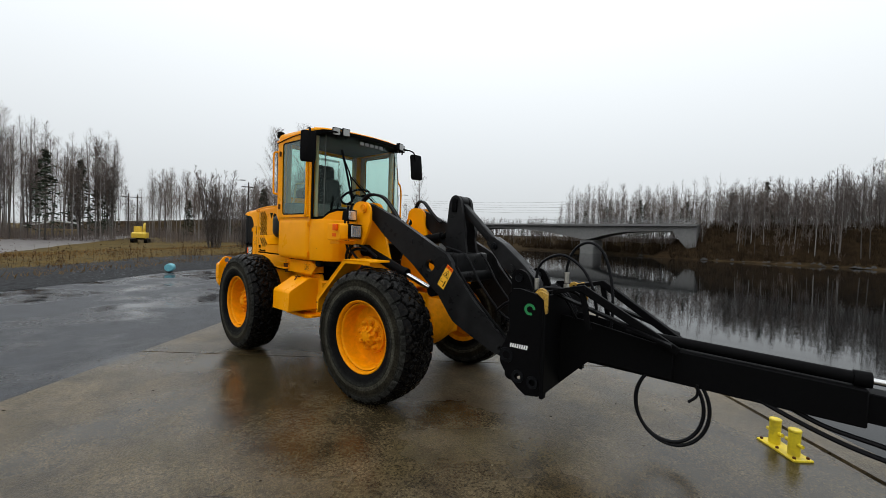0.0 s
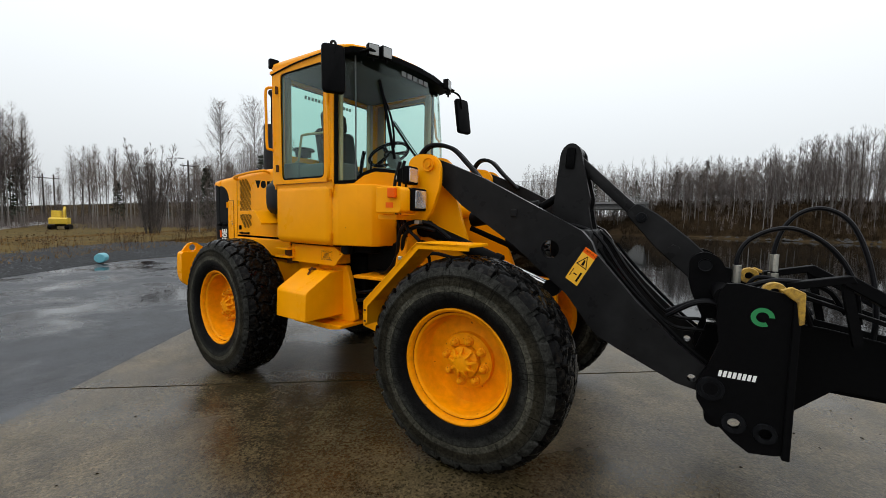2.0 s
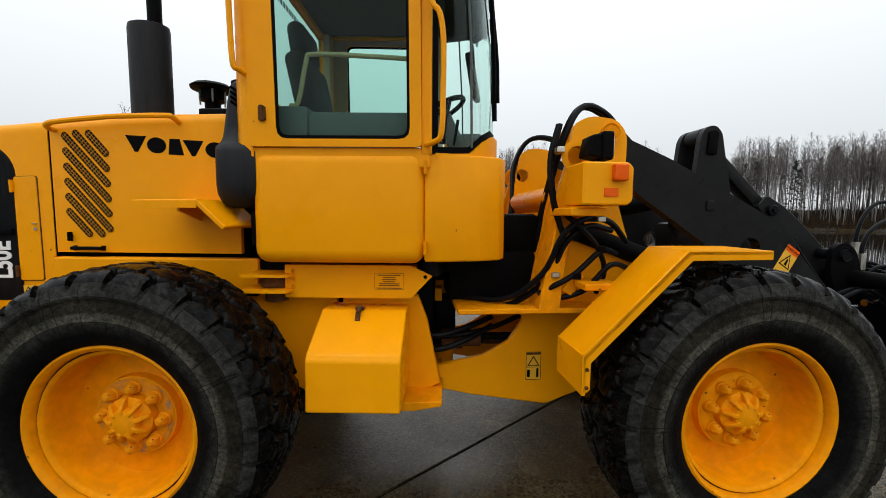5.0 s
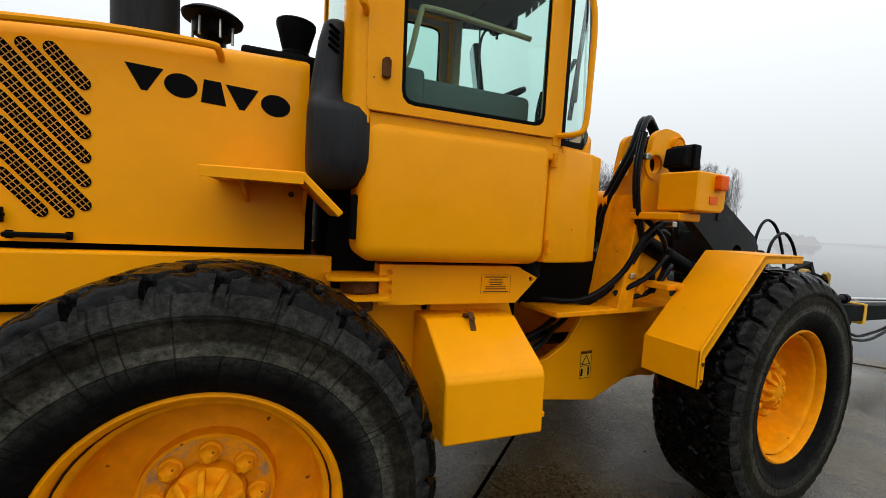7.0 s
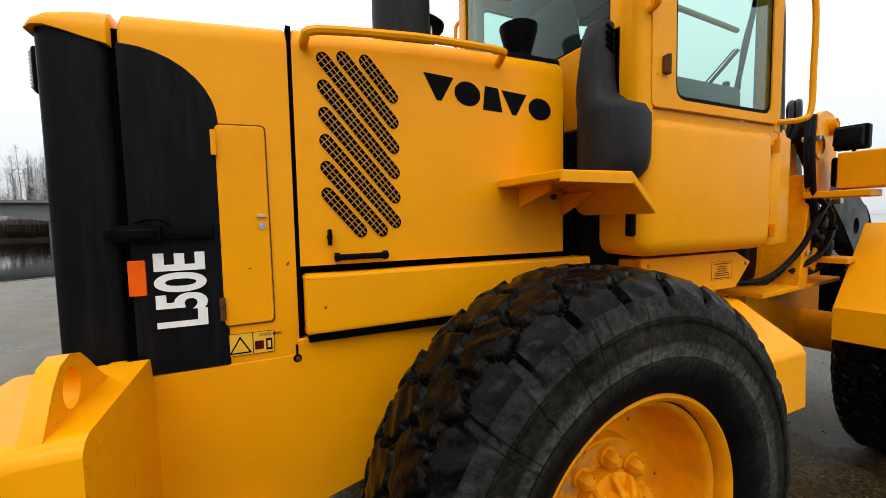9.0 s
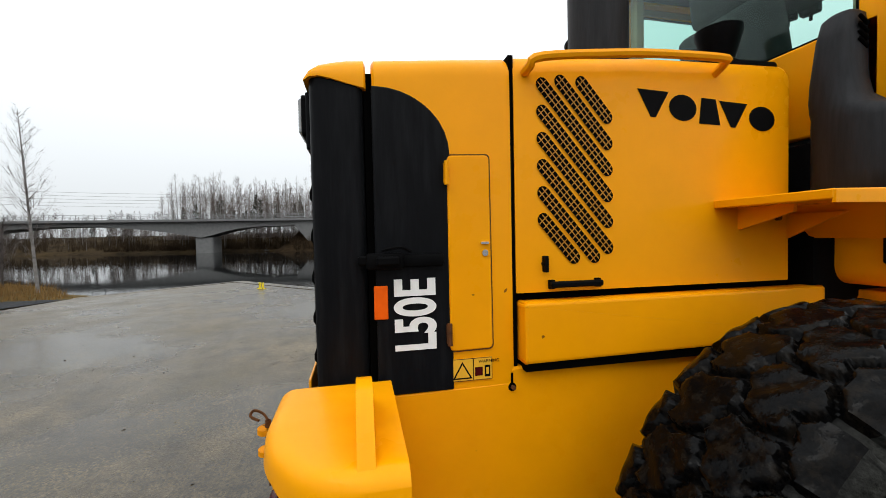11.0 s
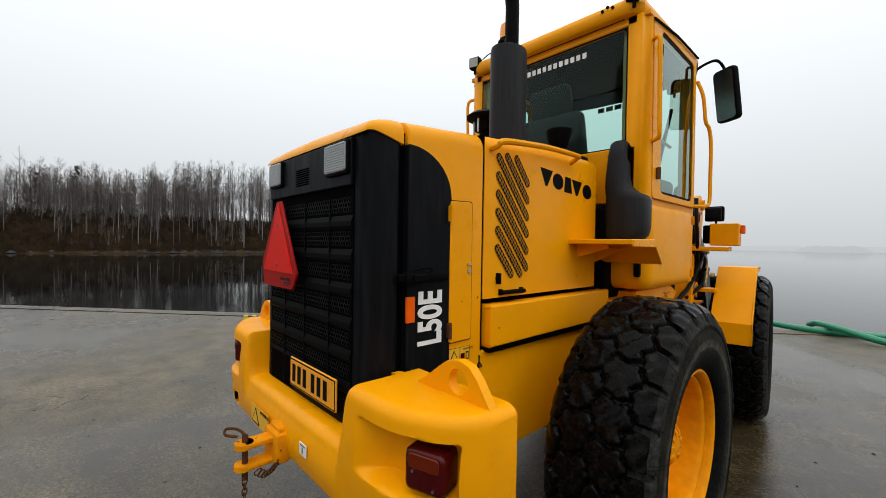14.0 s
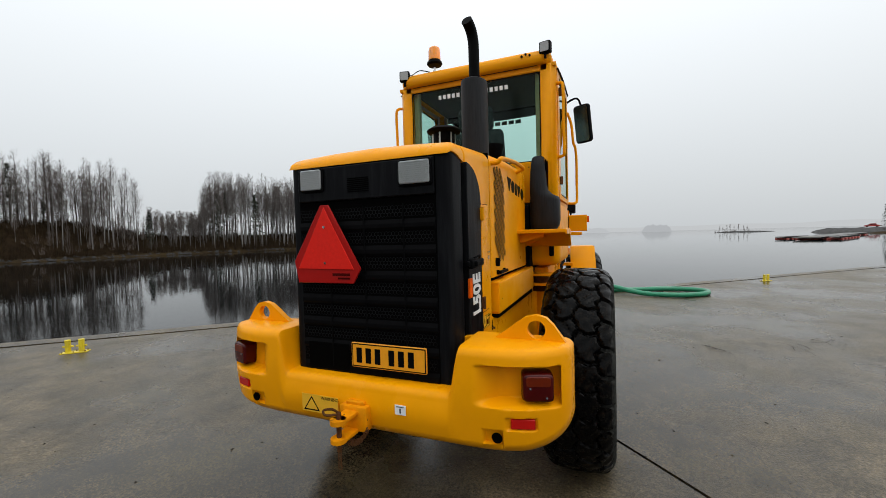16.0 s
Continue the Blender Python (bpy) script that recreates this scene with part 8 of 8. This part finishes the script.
part("body", prism(rounded([(-1.5, 0.75), (-1.55, 1.5), (-1.0, 1.65), (0.9, 1.6), (1.0, 0.75)], 0.1), 'y', -0.95, 0.95, 0.04, 2), DIG_Y, digger)
dc = part("cab", prism(rounded([(-0.1, 1.5), (-0.1, 2.6), (0.9, 2.6), (1.15, 1.9), (1.1, 1.0)], 0.08), 'y', -0.05, 0.9, 0.04, 2), DIG_Y, digger)
part("cab_window", prism([(0.0, 1.8), (0.0, 2.5), (0.85, 2.5), (1.05, 1.9)], 'y', 0.895, 0.915), BLACK, dc)
part("cab_window", box(1.0, 1.16, 0.05, 0.82, 1.6, 2.45), BLACK, dc)
part("boom", tube([(0.9, -0.2, 1.2), (1.3, -0.2, 2.6), (2.1, -0.2, 3.1)], 0.14, 8, 4), DIG_Y, digger)
part("stick", tube([(2.1, -0.2, 3.1), (2.3, -0.2, 1.8), (2.6, -0.2, 0.6)], 0.10, 8, 3), DIG_Y, digger)
part("bucket", prism([(2.6, 0.6), (2.9, 0.6), (2.75, 0.05), (2.3, 0.1), (2.35, 0.5)], 'y', -0.75, -0.05, 0.02, 1), BLACK, digger)

# raised road behind the woods, and a covered stack by the track
emb = bmesh.new()
rows = []
for i in range(41):
    a = radians(136 + 44 * i / 40)
    h = 5.0 * min(1.0, 0.35 + 1.2 * (1 - i / 40))
    rows.append([emb.verts.new((d * math.cos(a), d * math.sin(a), z)) for d, z in ((100, -0.2), (107, h * 0.9), (109, h), (122, h), (134, -0.2))])
for ra, rb in zip(rows, rows[1:]):
    for k in range(4):
        emb.faces.new((ra[k], ra[k + 1], rb[k + 1], rb[k]))
tagged(part("road_embankment", emb, BANK, None, smooth=60), "dark brown embankment of the raised road", "embankment", kind="structure")
stack = thing("covered_stack", "stack of timber under a white tarpaulin beside the track", "timber stack", (-68.0, 1.2, 0.0))
stack.rotation_euler = (0, 0, radians(88))
part("timber", join(*[box(-2.3, 2.3, -0.9 + 0.45 * k, -0.5 + 0.45 * k, 0.1, 1.0, 0.04, 1) for k in range(4)]), material("raw_timber", (0.30, 0.22, 0.10), 0.8, grain=0.3, grain_scale=4), stack)
part("tarpaulin", prism([(-2.6, 1.15), (-2.7, 1.3), (0.4, 2.15), (2.9, 1.75), (2.85, 1.6), (0.4, 1.95)], 'y', -1.2, 1.2, 0.02, 1), material("white_tarpaulin", (0.62, 0.62, 0.60), 0.6, grain=0.1), stack)

POLE = material("weathered_pole", (0.06, 0.05, 0.045), 0.8, grain=0.3)
ZINC = material("zinc_lamp_pole", (0.25, 0.26, 0.27), 0.5, metal=0.4, grain=0.1)


def polar(az, d):
    return (d * math.cos(radians(az)) + 2.5, d * math.sin(radians(az)) - 3.0)


def street_lamp(az, d, h, turn):
    x, y = polar(az, d)
    root = thing("street_lamp", "tall grey steel street lamp with a curved arm", "street lamp", (x, y, 0), group="street lamps")
    part("pole", tube([(0, 0, 0), (0, 0, h - 0.6)], 0.09, 8, straight=True, taper=0.06), ZINC, root)
    part("arm", tube([(0, 0, h - 0.6), (0.1 * math.cos(turn), 0.1 * math.sin(turn), h - 0.15), (1.4 * math.cos(turn), 1.4 * math.sin(turn), h)], 0.05, 6, 4), ZINC, root)
    part("lamp_head", moved(box(-0.35, 0.35, -0.13, 0.13, -0.07, 0.07, 0.03, 2), pose(1.6 * math.cos(turn), 1.6 * math.sin(turn), h, 0, 0, math.degrees(turn))), ZINC, root)


street_lamp(159.9, 66, 9.2, radians(60))
street_lamp(138.0, 80, 10.0, radians(60))


def utility_pole(az, d, h):
    x, y = polar(az, d)
    root = thing("utility_pole", "dark weathered wooden utility pole with a crossarm", "utility pole", (x, y, 0), group="utility poles")
    part("pole", tube([(0, 0, 0), (0, 0, h)], 0.13, 8, straight=True, taper=0.09), POLE, root)
    part("crossarm", box(-0.06, 0.06, -0.9, 0.9, h - 0.7, h - 0.58), POLE, root)
    return Vector((x, y, h - 0.55))


utility_pole(157.8, 60, 8.3)
utility_pole(170.4, 90, 7.6)
utility_pole(169.6, 92, 7.7)
# power line across the river behind the bridge
wire_a, wire_b = (-190, 170, 22.0), (60, 165, 22.5)
pl = thing("power_line", "thin sagging overhead wires beyond the bridge", "power line", kind="structure")
for k in range(5):
    pts = []
    for i in range(17):
        t = i / 16
        pts.append((wire_a[0] + (wire_b[0] - wire_a[0]) * t, wire_a[1] + k * 0.6, 15.0 + 1.3 * k + 5.5 * (2 * t - 1) ** 2))
    part("wire", tube(pts, 0.045, 4, 2), POLE, pl)

# ---- single trees close enough to stand apart ----
def lone_tree(label, x, y, z, h, seed, group="", bark=None, **kw):
    root = thing("birch_tree", label, "tree", (0, 0, 0), group=group)
    rng = random.Random(seed)
    w, t = Soup(), Soup()
    bare_tree(w, t, x, y, z, h, rng, **kw)
    w.mesh("trunk", bark or BARK, root)
    t.mesh("crown", TWIG, root)
    return root


lone_tree("slender young leafless birch on the grassy bank", -12.3, 13.3, -0.05, 5.7, 31, girth=0.0075, limbs=110, fine=10, finer=1, spread=0.15, tw=0.005, low=0.16, seg=8)
lone_tree("small leafless birch near the water", -16.4, 16.4, -0.05, 5.0, 32, girth=0.006, limbs=140, fine=11, spread=0.19, tw=0.006, low=0.08, stems=2)
lone_tree("low dark leafless alder bush near the water", -15.0, 15.6, -0.05, 2.7, 33, bark=DARK_BARK, girth=0.008, limbs=70, fine=8, spread=0.3, tw=0.006, low=0.08, stems=3)
for k, (az, d, h, st, sp) in enumerate(((154.4, 60, 16.4, 1, 0.205), (150.4, 60, 17.4, 1, 0.215), (-175.5, 60, 15.5, 1, 0.17), (178.0, 62, 12.4, 2, 0.15), (-179.6, 60, 13.2, 2, 0.16), (174.6, 58, 11.2, 2, 0.15), (173.2, 60, 11.4, 1, 0.15), (171.9, 62, 10.8, 2, 0.14))):
    x, y = polar(az, d)
    lone_tree("tall leafless birch with fine drooping twigs behind the track", x, y, 0, h, 40 + k, "birches behind the track", girth=0.0072, limbs=190, fine=14, finer=2, spread=sp, tw=0.015, low=0.22, stems=st, seg=7)
lone_tree("thin pale young birch on the grass bank", -28.5, 10.4, 0, 3.5, 58, girth=0.009, limbs=26, fine=6, finer=2, spread=0.10, tw=0.005, low=0.35, seg=7)
for k, (x, y, h, n) in enumerate(((-28.0, 7.3, 6.2, 20), (-29.6, 9.9, 4.6, 8), (-29.0, 11.5, 3.8, 7), (-33.0, 9.2, 3.2, 5))):
    root = lone_tree("bare multi-stemmed willow bush on the grass bank", x, y, 0, h, 60 + k, "bushes on the grass bank", bark=DARK_BARK, girth=0.0050, limbs=60, fine=10, finer=1, spread=0.11, tw=0.011, low=0.08, stems=n, seg=5, lean_out=2.6)
    root.name = "bush"
for k, (az, d, h) in enumerate(((155.9, 66, 8.2), (154.2, 68, 6.4), (174.5, 63, 9.3))):
    x, y = polar(az, d)
    root = thing("spruce_tree", "dark green spruce among the birches", "tree", group="spruces behind the track")
    w, t = Soup(), Soup()
    conifer(w, t, x, y, 0, h, random.Random(90 + k), 0.2, 900)
    w.mesh("trunk", DARK_BARK, root)
    t.mesh("crown", NEEDLES, root)
# brown stalks of last summer's weeds on the bank
stalks = Soup()
rng_k = random.Random(78)
for _ in range(90):
    p = SLAB_A + u_s * rng_k.uniform(4, 40) + n_s * rng_k.uniform(8.6, 12.8)
    big = rng_k.random() ** 2
    for _ in range(int(8 + 22 * big)):
        x, y = p.x + rng_k.gauss(0, 0.35), p.y + rng_k.gauss(0, 0.35)
        h = rng_k.uniform(0.2, 0.45) + 0.75 * big * rng_k.random()
        tip = (x + rng_k.uniform(-0.12, 0.12), y + rng_k.uniform(-0.12, 0.12), 0.15 + h)
        stalks.sliver((x, y, 0.1), tip, 0.007, rng_k)
        for _ in range(3):
            stalks.tuft((tip[0], tip[1], tip[2] - rng_k.uniform(0, 0.3) * h), 0.05, rng_k)
tagged(stalks.mesh("weed_stalks", material("reddish_weed", (0.055, 0.028, 0.014), 0.9, grain=0.4, grain_scale=1, spec=0.1)), "dead reddish-brown weed stalks on the bank", "weeds", kind="stuff")
# dry weeds along the grass bank
weeds = Soup()
rng_d = random.Random(77)
for _ in range(26000):
    s, o = rng_d.uniform(-10, 46), rng_d.uniform(9.3, 18.5) if rng_d.random() < 0.85 else rng_d.uniform(7.4, 9.5)
    p = SLAB_A + u_s * s + n_s * o
    h = rng_d.uniform(0.02, 0.14) if rng_d.random() < 0.992 else rng_d.uniform(0.3, 0.6)
    z = 0.13 if o < 9.9 else 0.26 * max(1 - abs(o - 12.2) / 6.6, 0) - 0.02
    weeds.sliver((p.x, p.y, z), (p.x + rng_d.uniform(-0.15, 0.15), p.y + rng_d.uniform(-0.15, 0.15), z + h + 0.05), 0.006 + 0.006 * rng_d.random(), rng_d)
for _ in range(5000):
    s, o = rng_d.gauss(24.0, 1.0), rng_d.uniform(0.5, 9.5)
    x, y = by_slab(s, o)
    weeds.sliver((x, y, -0.05), (x + rng_d.uniform(-0.15, 0.15), y + rng_d.uniform(-0.15, 0.15), rng_d.uniform(0.08, 0.38)), 0.010, rng_d)
# grass on the tongue of land beside the slab
tongue = [(-10.0, 11.2), (-11.0, 11.0), (-12.3, 11.0), (-14.9, 12.0), (-24, 15.6), (-26, 22), (-21.2, 20.0), (-17.4, 18.2), (-14.8, 16.1), (-12.7, 14.5), (-11.0, 12.4)]
for _ in range(26000):
    x, y = rng_d.uniform(-26, -9.9), rng_d.uniform(10.9, 22)
    if not inside(tongue, x, y):
        continue
    z = -0.04 + 0.10 * max(noise.noise(Vector((x * 0.8, y * 0.8, 3))), 0)
    weeds.sliver((x, y, z), (x + rng_d.uniform(-0.12, 0.12), y + rng_d.uniform(-0.12, 0.12), z + rng_d.uniform(0.06, 0.3)), 0.010, rng_d)
tagged(weeds.mesh("dry_weeds", material("straw", (0.15, 0.080, 0.016), 0.9, grain=0.3, grain_scale=1)), "withered straw-coloured grass and weeds", "weeds", kind="stuff")

# crushed stone on the verge, loose pieces
crushed = Soup()
rng_c = random.Random(15)
for _ in range(13000):
    s, o = rng_c.uniform(-6, 22.5), rng_c.uniform(2.0, 10.2)
    if o < 6.4 and s < 17.2 - 0.16 * o * o * 0.35 + (0.9 if o < 3 else 0):
        continue
    p = SLAB_A + u_s * s + n_s * o
    r = 0.014 + 0.032 * rng_c.random() ** 2
    z = 0.20 * min(max((o - 6.3) / 2.5, 0), 1) - 0.02 if o > 6.3 and s < 21 else -0.01
    base = len(crushed.v)
    for k in range(4):
        a = k * 1.571 + rng_c.uniform(-0.4, 0.4)
        crushed.v.append((p.x + r * math.cos(a), p.y + r * math.sin(a), z + rng_c.uniform(-0.01, 0.01)))
    crushed.v.append((p.x + rng_c.uniform(-0.5, 0.5) * r, p.y + rng_c.uniform(-0.5, 0.5) * r, z + r * rng_c.uniform(0.6, 1.1)))
    for k in range(4):
        crushed.f.append((base + k, base + (k + 1) % 4, base + 4))
tagged(crushed.mesh("crushed_stones", material("crushed_stone", (0.055, 0.057, 0.063), 0.75, grain=0.5, grain_scale=1.7)), "loose grey crushed stones along the road", "stones", kind="stuff")

# specks of leaf and grit blown over the quay, and a few fallen twigs
litter = Soup()
rng_l = random.Random(21)
for _ in range(2600):
    x, y = rng_l.uniform(-12, 9), rng_l.uniform(-9, 9)
    if (Vector((x, y)) - QUAY_A).dot(n_q) > -0.1 or (Vector((x, y)) - SLAB_A).dot(n_s) > 6.0:
        continue
    r, turn = 0.003 + 0.008 * rng_l.random() ** 3, rng_l.uniform(0, 3)
    base = len(litter.v)
    for k in range(4):
        litter.v.append((x + r * (1.6 if k % 2 else 0.8) * math.cos(turn + k * 1.571), y + r * (1.6 if k % 2 else 0.8) * math.sin(turn + k * 1.571), 0.0005))
    litter.v.append((x, y, r * 0.7))
    litter.f += [(base + k, base + (k + 1) % 4, base + 4) for k in range(4)]
for x, y in ((2.2, -3.2), (2.6, -3.5), (3.3, -2.9), (1.5, -3.9), (-3.2, 3.6)):
    for _ in range(5):
        a = rng_l.uniform(0, 6.28)
        p, ln = (x + rng_l.uniform(-0.12, 0.12), y + rng_l.uniform(-0.12, 0.12), 0.004), rng_l.uniform(0.1, 0.3)
        q = (p[0] + ln * math.cos(a), p[1] + ln * math.sin(a), 0.006)
        litter.cone([p, ((p[0] + q[0]) / 2, (p[1] + q[1]) / 2, 0.016), q], [0.003, 0.003, 0.002], 4)
tagged(litter.mesh("leaf_litter", material("dark_litter", (0.014, 0.010, 0.006), 0.85, grain=0.4, grain_scale=9, spec=0.1)), "dark specks of leaf litter and twigs on the quay", "litter", kind="stuff")

# stones along the far waterline
stones = Soup()
rng_s = random.Random(5)
for (x0, y0), (x1, y1) in zip(FAR_SHORE[1:10], FAR_SHORE[2:11]):
    L = math.hypot(x1 - x0, y1 - y0)
    dx, dy = (x1 - x0) / L, (y1 - y0) / L
    for _ in range(int(L * 3)):
        s, o, r = rng_s.uniform(0, L), rng_s.uniform(-0.6, 3.0), rng_s.uniform(0.12, 0.55)
        c = (x0 + dx * s + dy * o, y0 + dy * s - dx * o, WATER_Z + 0.1 + max(o, 0) * 0.15)
        base = len(stones.v)
        for k in range(6):
            a = k * 1.047
            stones.v.append((c[0] + r * math.cos(a) * rng_s.uniform(0.7, 1.3), c[1] + r * math.sin(a) * rng_s.uniform(0.7, 1.3), c[2]))
        stones.v.append((c[0], c[1], c[2] + r * rng_s.uniform(0.5, 0.9)))
        for k in range(6):
            stones.f.append((base + k, base + (k + 1) % 6, base + 6))
tagged(stones.mesh("shore_stones", ROCK), "grey boulders along the far waterline", "stones", kind="stuff")

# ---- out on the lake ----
# a flat glowing colour with the mist painted into it
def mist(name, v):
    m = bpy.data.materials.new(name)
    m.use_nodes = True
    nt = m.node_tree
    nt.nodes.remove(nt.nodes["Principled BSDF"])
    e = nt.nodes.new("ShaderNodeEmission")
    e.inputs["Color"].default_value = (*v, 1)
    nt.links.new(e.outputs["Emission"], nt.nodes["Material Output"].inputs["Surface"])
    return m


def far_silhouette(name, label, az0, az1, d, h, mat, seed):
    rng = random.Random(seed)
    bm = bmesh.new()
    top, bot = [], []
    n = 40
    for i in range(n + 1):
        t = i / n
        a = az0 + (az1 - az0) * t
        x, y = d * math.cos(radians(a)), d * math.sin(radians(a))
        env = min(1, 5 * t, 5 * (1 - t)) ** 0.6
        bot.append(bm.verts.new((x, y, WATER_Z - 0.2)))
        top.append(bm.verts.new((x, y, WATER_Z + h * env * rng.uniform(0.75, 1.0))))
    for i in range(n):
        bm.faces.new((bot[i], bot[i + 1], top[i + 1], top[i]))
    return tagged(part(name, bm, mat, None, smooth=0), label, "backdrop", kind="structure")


# no fog is built: haze is put in as a paler glow farther off
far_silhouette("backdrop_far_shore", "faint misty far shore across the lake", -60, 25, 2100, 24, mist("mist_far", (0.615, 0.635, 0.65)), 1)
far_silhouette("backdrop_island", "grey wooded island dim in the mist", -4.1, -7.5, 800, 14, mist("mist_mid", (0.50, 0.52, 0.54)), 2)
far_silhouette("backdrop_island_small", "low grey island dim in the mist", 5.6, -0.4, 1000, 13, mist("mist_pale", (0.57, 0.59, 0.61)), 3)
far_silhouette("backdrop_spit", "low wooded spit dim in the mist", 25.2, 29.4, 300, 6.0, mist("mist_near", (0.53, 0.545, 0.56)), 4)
skerry = [(320 * math.cos(radians(a)), 320 * math.sin(radians(a)), WATER_Z, rng_s.uniform(0.22, 0.42)) for a in (-12.6, -12.9, -13.3, -13.6, -14.0, -14.4, -14.9, -15.2)]
woods("skerry_trees", "few small trees on a flat skerry", skerry, 9, 12, 15, green=0.15, limbs=30, tw=0.05, twig_mat=TWIG_MISTED)
sk = bmesh.new()
bmesh.ops.create_icosphere(sk, subdivisions=3, radius=1)
sk.transform(Matrix.Translation((320 * math.cos(radians(-15.0)), 320 * math.sin(radians(-15.0)), WATER_Z - 0.2)) @ Matrix.Rotation(radians(75), 4, 'Z') @ Matrix.Diagonal((16, 5, 0.9, 1)))
tagged(part("skerry", sk, ROCK, None, smooth=60), "flat rocky skerry in the lake", "rock", kind="structure")
FLOAT = material("red_float", (0.36, 0.05, 0.035), 0.5, grain=0.2)
DECKING = material("weathered_decking", (0.16, 0.155, 0.145), 0.7, grain=0.3, grain_scale=3, blotch=0.4, blotch_scale=0.8)
MOLE = material("dark_mole_stone", (0.055, 0.052, 0.050), 0.85, grain=0.4, grain_scale=1.2)


def from_quay(az, d):
    return Vector((-4.0 + d * math.cos(radians(az)), -1.0 + d * math.sin(radians(az))))


def floating_dock(a, b, width, floats):
    p, q = from_quay(*a), from_quay(*b)
    ln, turn = (q - p).length, math.atan2((q - p).y, (q - p).x)
    root = thing("floating_dock", "grey plank floating dock on red floats", "dock", ((p.x + q.x) / 2, (p.y + q.y) / 2, WATER_Z), group="floating docks")
    root.rotation_euler = (0, 0, turn)
    for k in range(int(ln / 2.5)):
        part("deck_section", box(-ln / 2 + 2.5 * k, -ln / 2 + 2.5 * k + 2.42, -width / 2, width / 2, 0.30, 0.52, 0.03, 1), DECKING, root)
    part("edge_beam", box(-ln / 2, ln / 2, -width / 2 - 0.1, -width / 2, 0.15, 0.50), BLACK, root)
    for k in range(floats):
        part("float", box(-ln / 2 + ln * (k + 0.3) / floats, -ln / 2 + ln * (k + 0.75) / floats, -width / 2 - 0.25, width / 2 + 0.25, -0.1, 0.22, 0.08, 2), FLOAT, root)


floating_dock((-19.9, 98), (-23.6, 150), 4.0, 5)
floating_dock((-17.7, 106), (-19.6, 116), 1.6, 5)
floating_dock((-22.0, 100), (-23.4, 118), 1.4, 6)
mole = bmesh.new()
p, q = from_quay(-20.3, 225), from_quay(-30.0, 225)
side = Vector((q.y - p.y, p.x - q.x)).normalized()
rows = []
for k in range(25):
    c = p + (q - p) * (k / 24)
    h = 1.5 * min(1, k / 2.5 + 0.1) + 0.15 * math.sin(k * 2.3)
    rows.append([mole.verts.new((c.x + side.x * o, c.y + side.y * o, z)) for o, z in ((-5.5, WATER_Z - 0.3), (-3, WATER_Z + h), (3, WATER_Z + h), (5.5, WATER_Z - 0.3))])
for ra, rb in zip(rows, rows[1:]):
    for k in range(3):
        mole.faces.new((ra[k], ra[k + 1], rb[k + 1], rb[k]))
bmesh.ops.recalc_face_normals(mole, faces=mole.faces[:])
tagged(part("mole", mole, MOLE, None, smooth=40), "low dark stone mole reaching into the lake", "mole", kind="structure")
c = from_quay(-24.6, 225)
car = thing("car", "small red car parked on the stone mole", "car", (c.x, c.y, WATER_Z + 1.5))
car.rotation_euler = (0, 0, radians(66))
CAR_RED = material("red_car_paint", (0.34, 0.03, 0.025), 0.35, coat=0.2, grain=0.05)
part("body", prism(rounded([(-2.1, 0.3), (-2.15, 0.85), (-1.3, 0.95), (1.0, 0.95), (2.05, 0.75), (2.1, 0.3)], 0.12), 'y', -0.85, 0.85, 0.05, 2), CAR_RED, car)
cabin = part("cabin", prism(rounded([(-1.5, 0.93), (-1.0, 1.45), (0.4, 1.45), (1.05, 0.93)], 0.1), 'y', -0.75, 0.75, 0.04, 2), CAR_RED, car)
for y in (-0.765, 0.755):
    part("window", prism([(-1.25, 0.98), (-0.92, 1.36), (0.32, 1.36), (0.78, 0.98)], 'y', y, y + 0.01), BLACK, cabin)
for x, y in ((-1.3, -0.75), (-1.3, 0.75), (1.3, -0.75), (1.3, 0.75)):
    part("wheel", cyl(0.32, 'y', (x, y, 0.32), -0.1, 0.1, 16), BLACK, car)
east = [(*from_quay(a, 165), 0.3, rng_s.uniform(0.7, 1.0)) for a in (-25.6, -26.0, -26.5, -27.1, -27.7, -28.4, -29.2, -30, -31, -32)]
woods("east_trees", "dark trees on the lake's near shore", east, 10, 11, 14, green=0.8)
eb = bmesh.new()
bmesh.ops.create_icosphere(eb, subdivisions=3, radius=1)
eb.transform(Matrix.Translation((*from_quay(-32, 172), WATER_Z - 0.3)) @ Matrix.Rotation(radians(54), 4, 'Z') @ Matrix.Diagonal((24, 20, 1.4, 1)))
tagged(part("east_shore", eb, BANK, None, smooth=60), "low brown shore beside the lake", "shore", kind="structure")
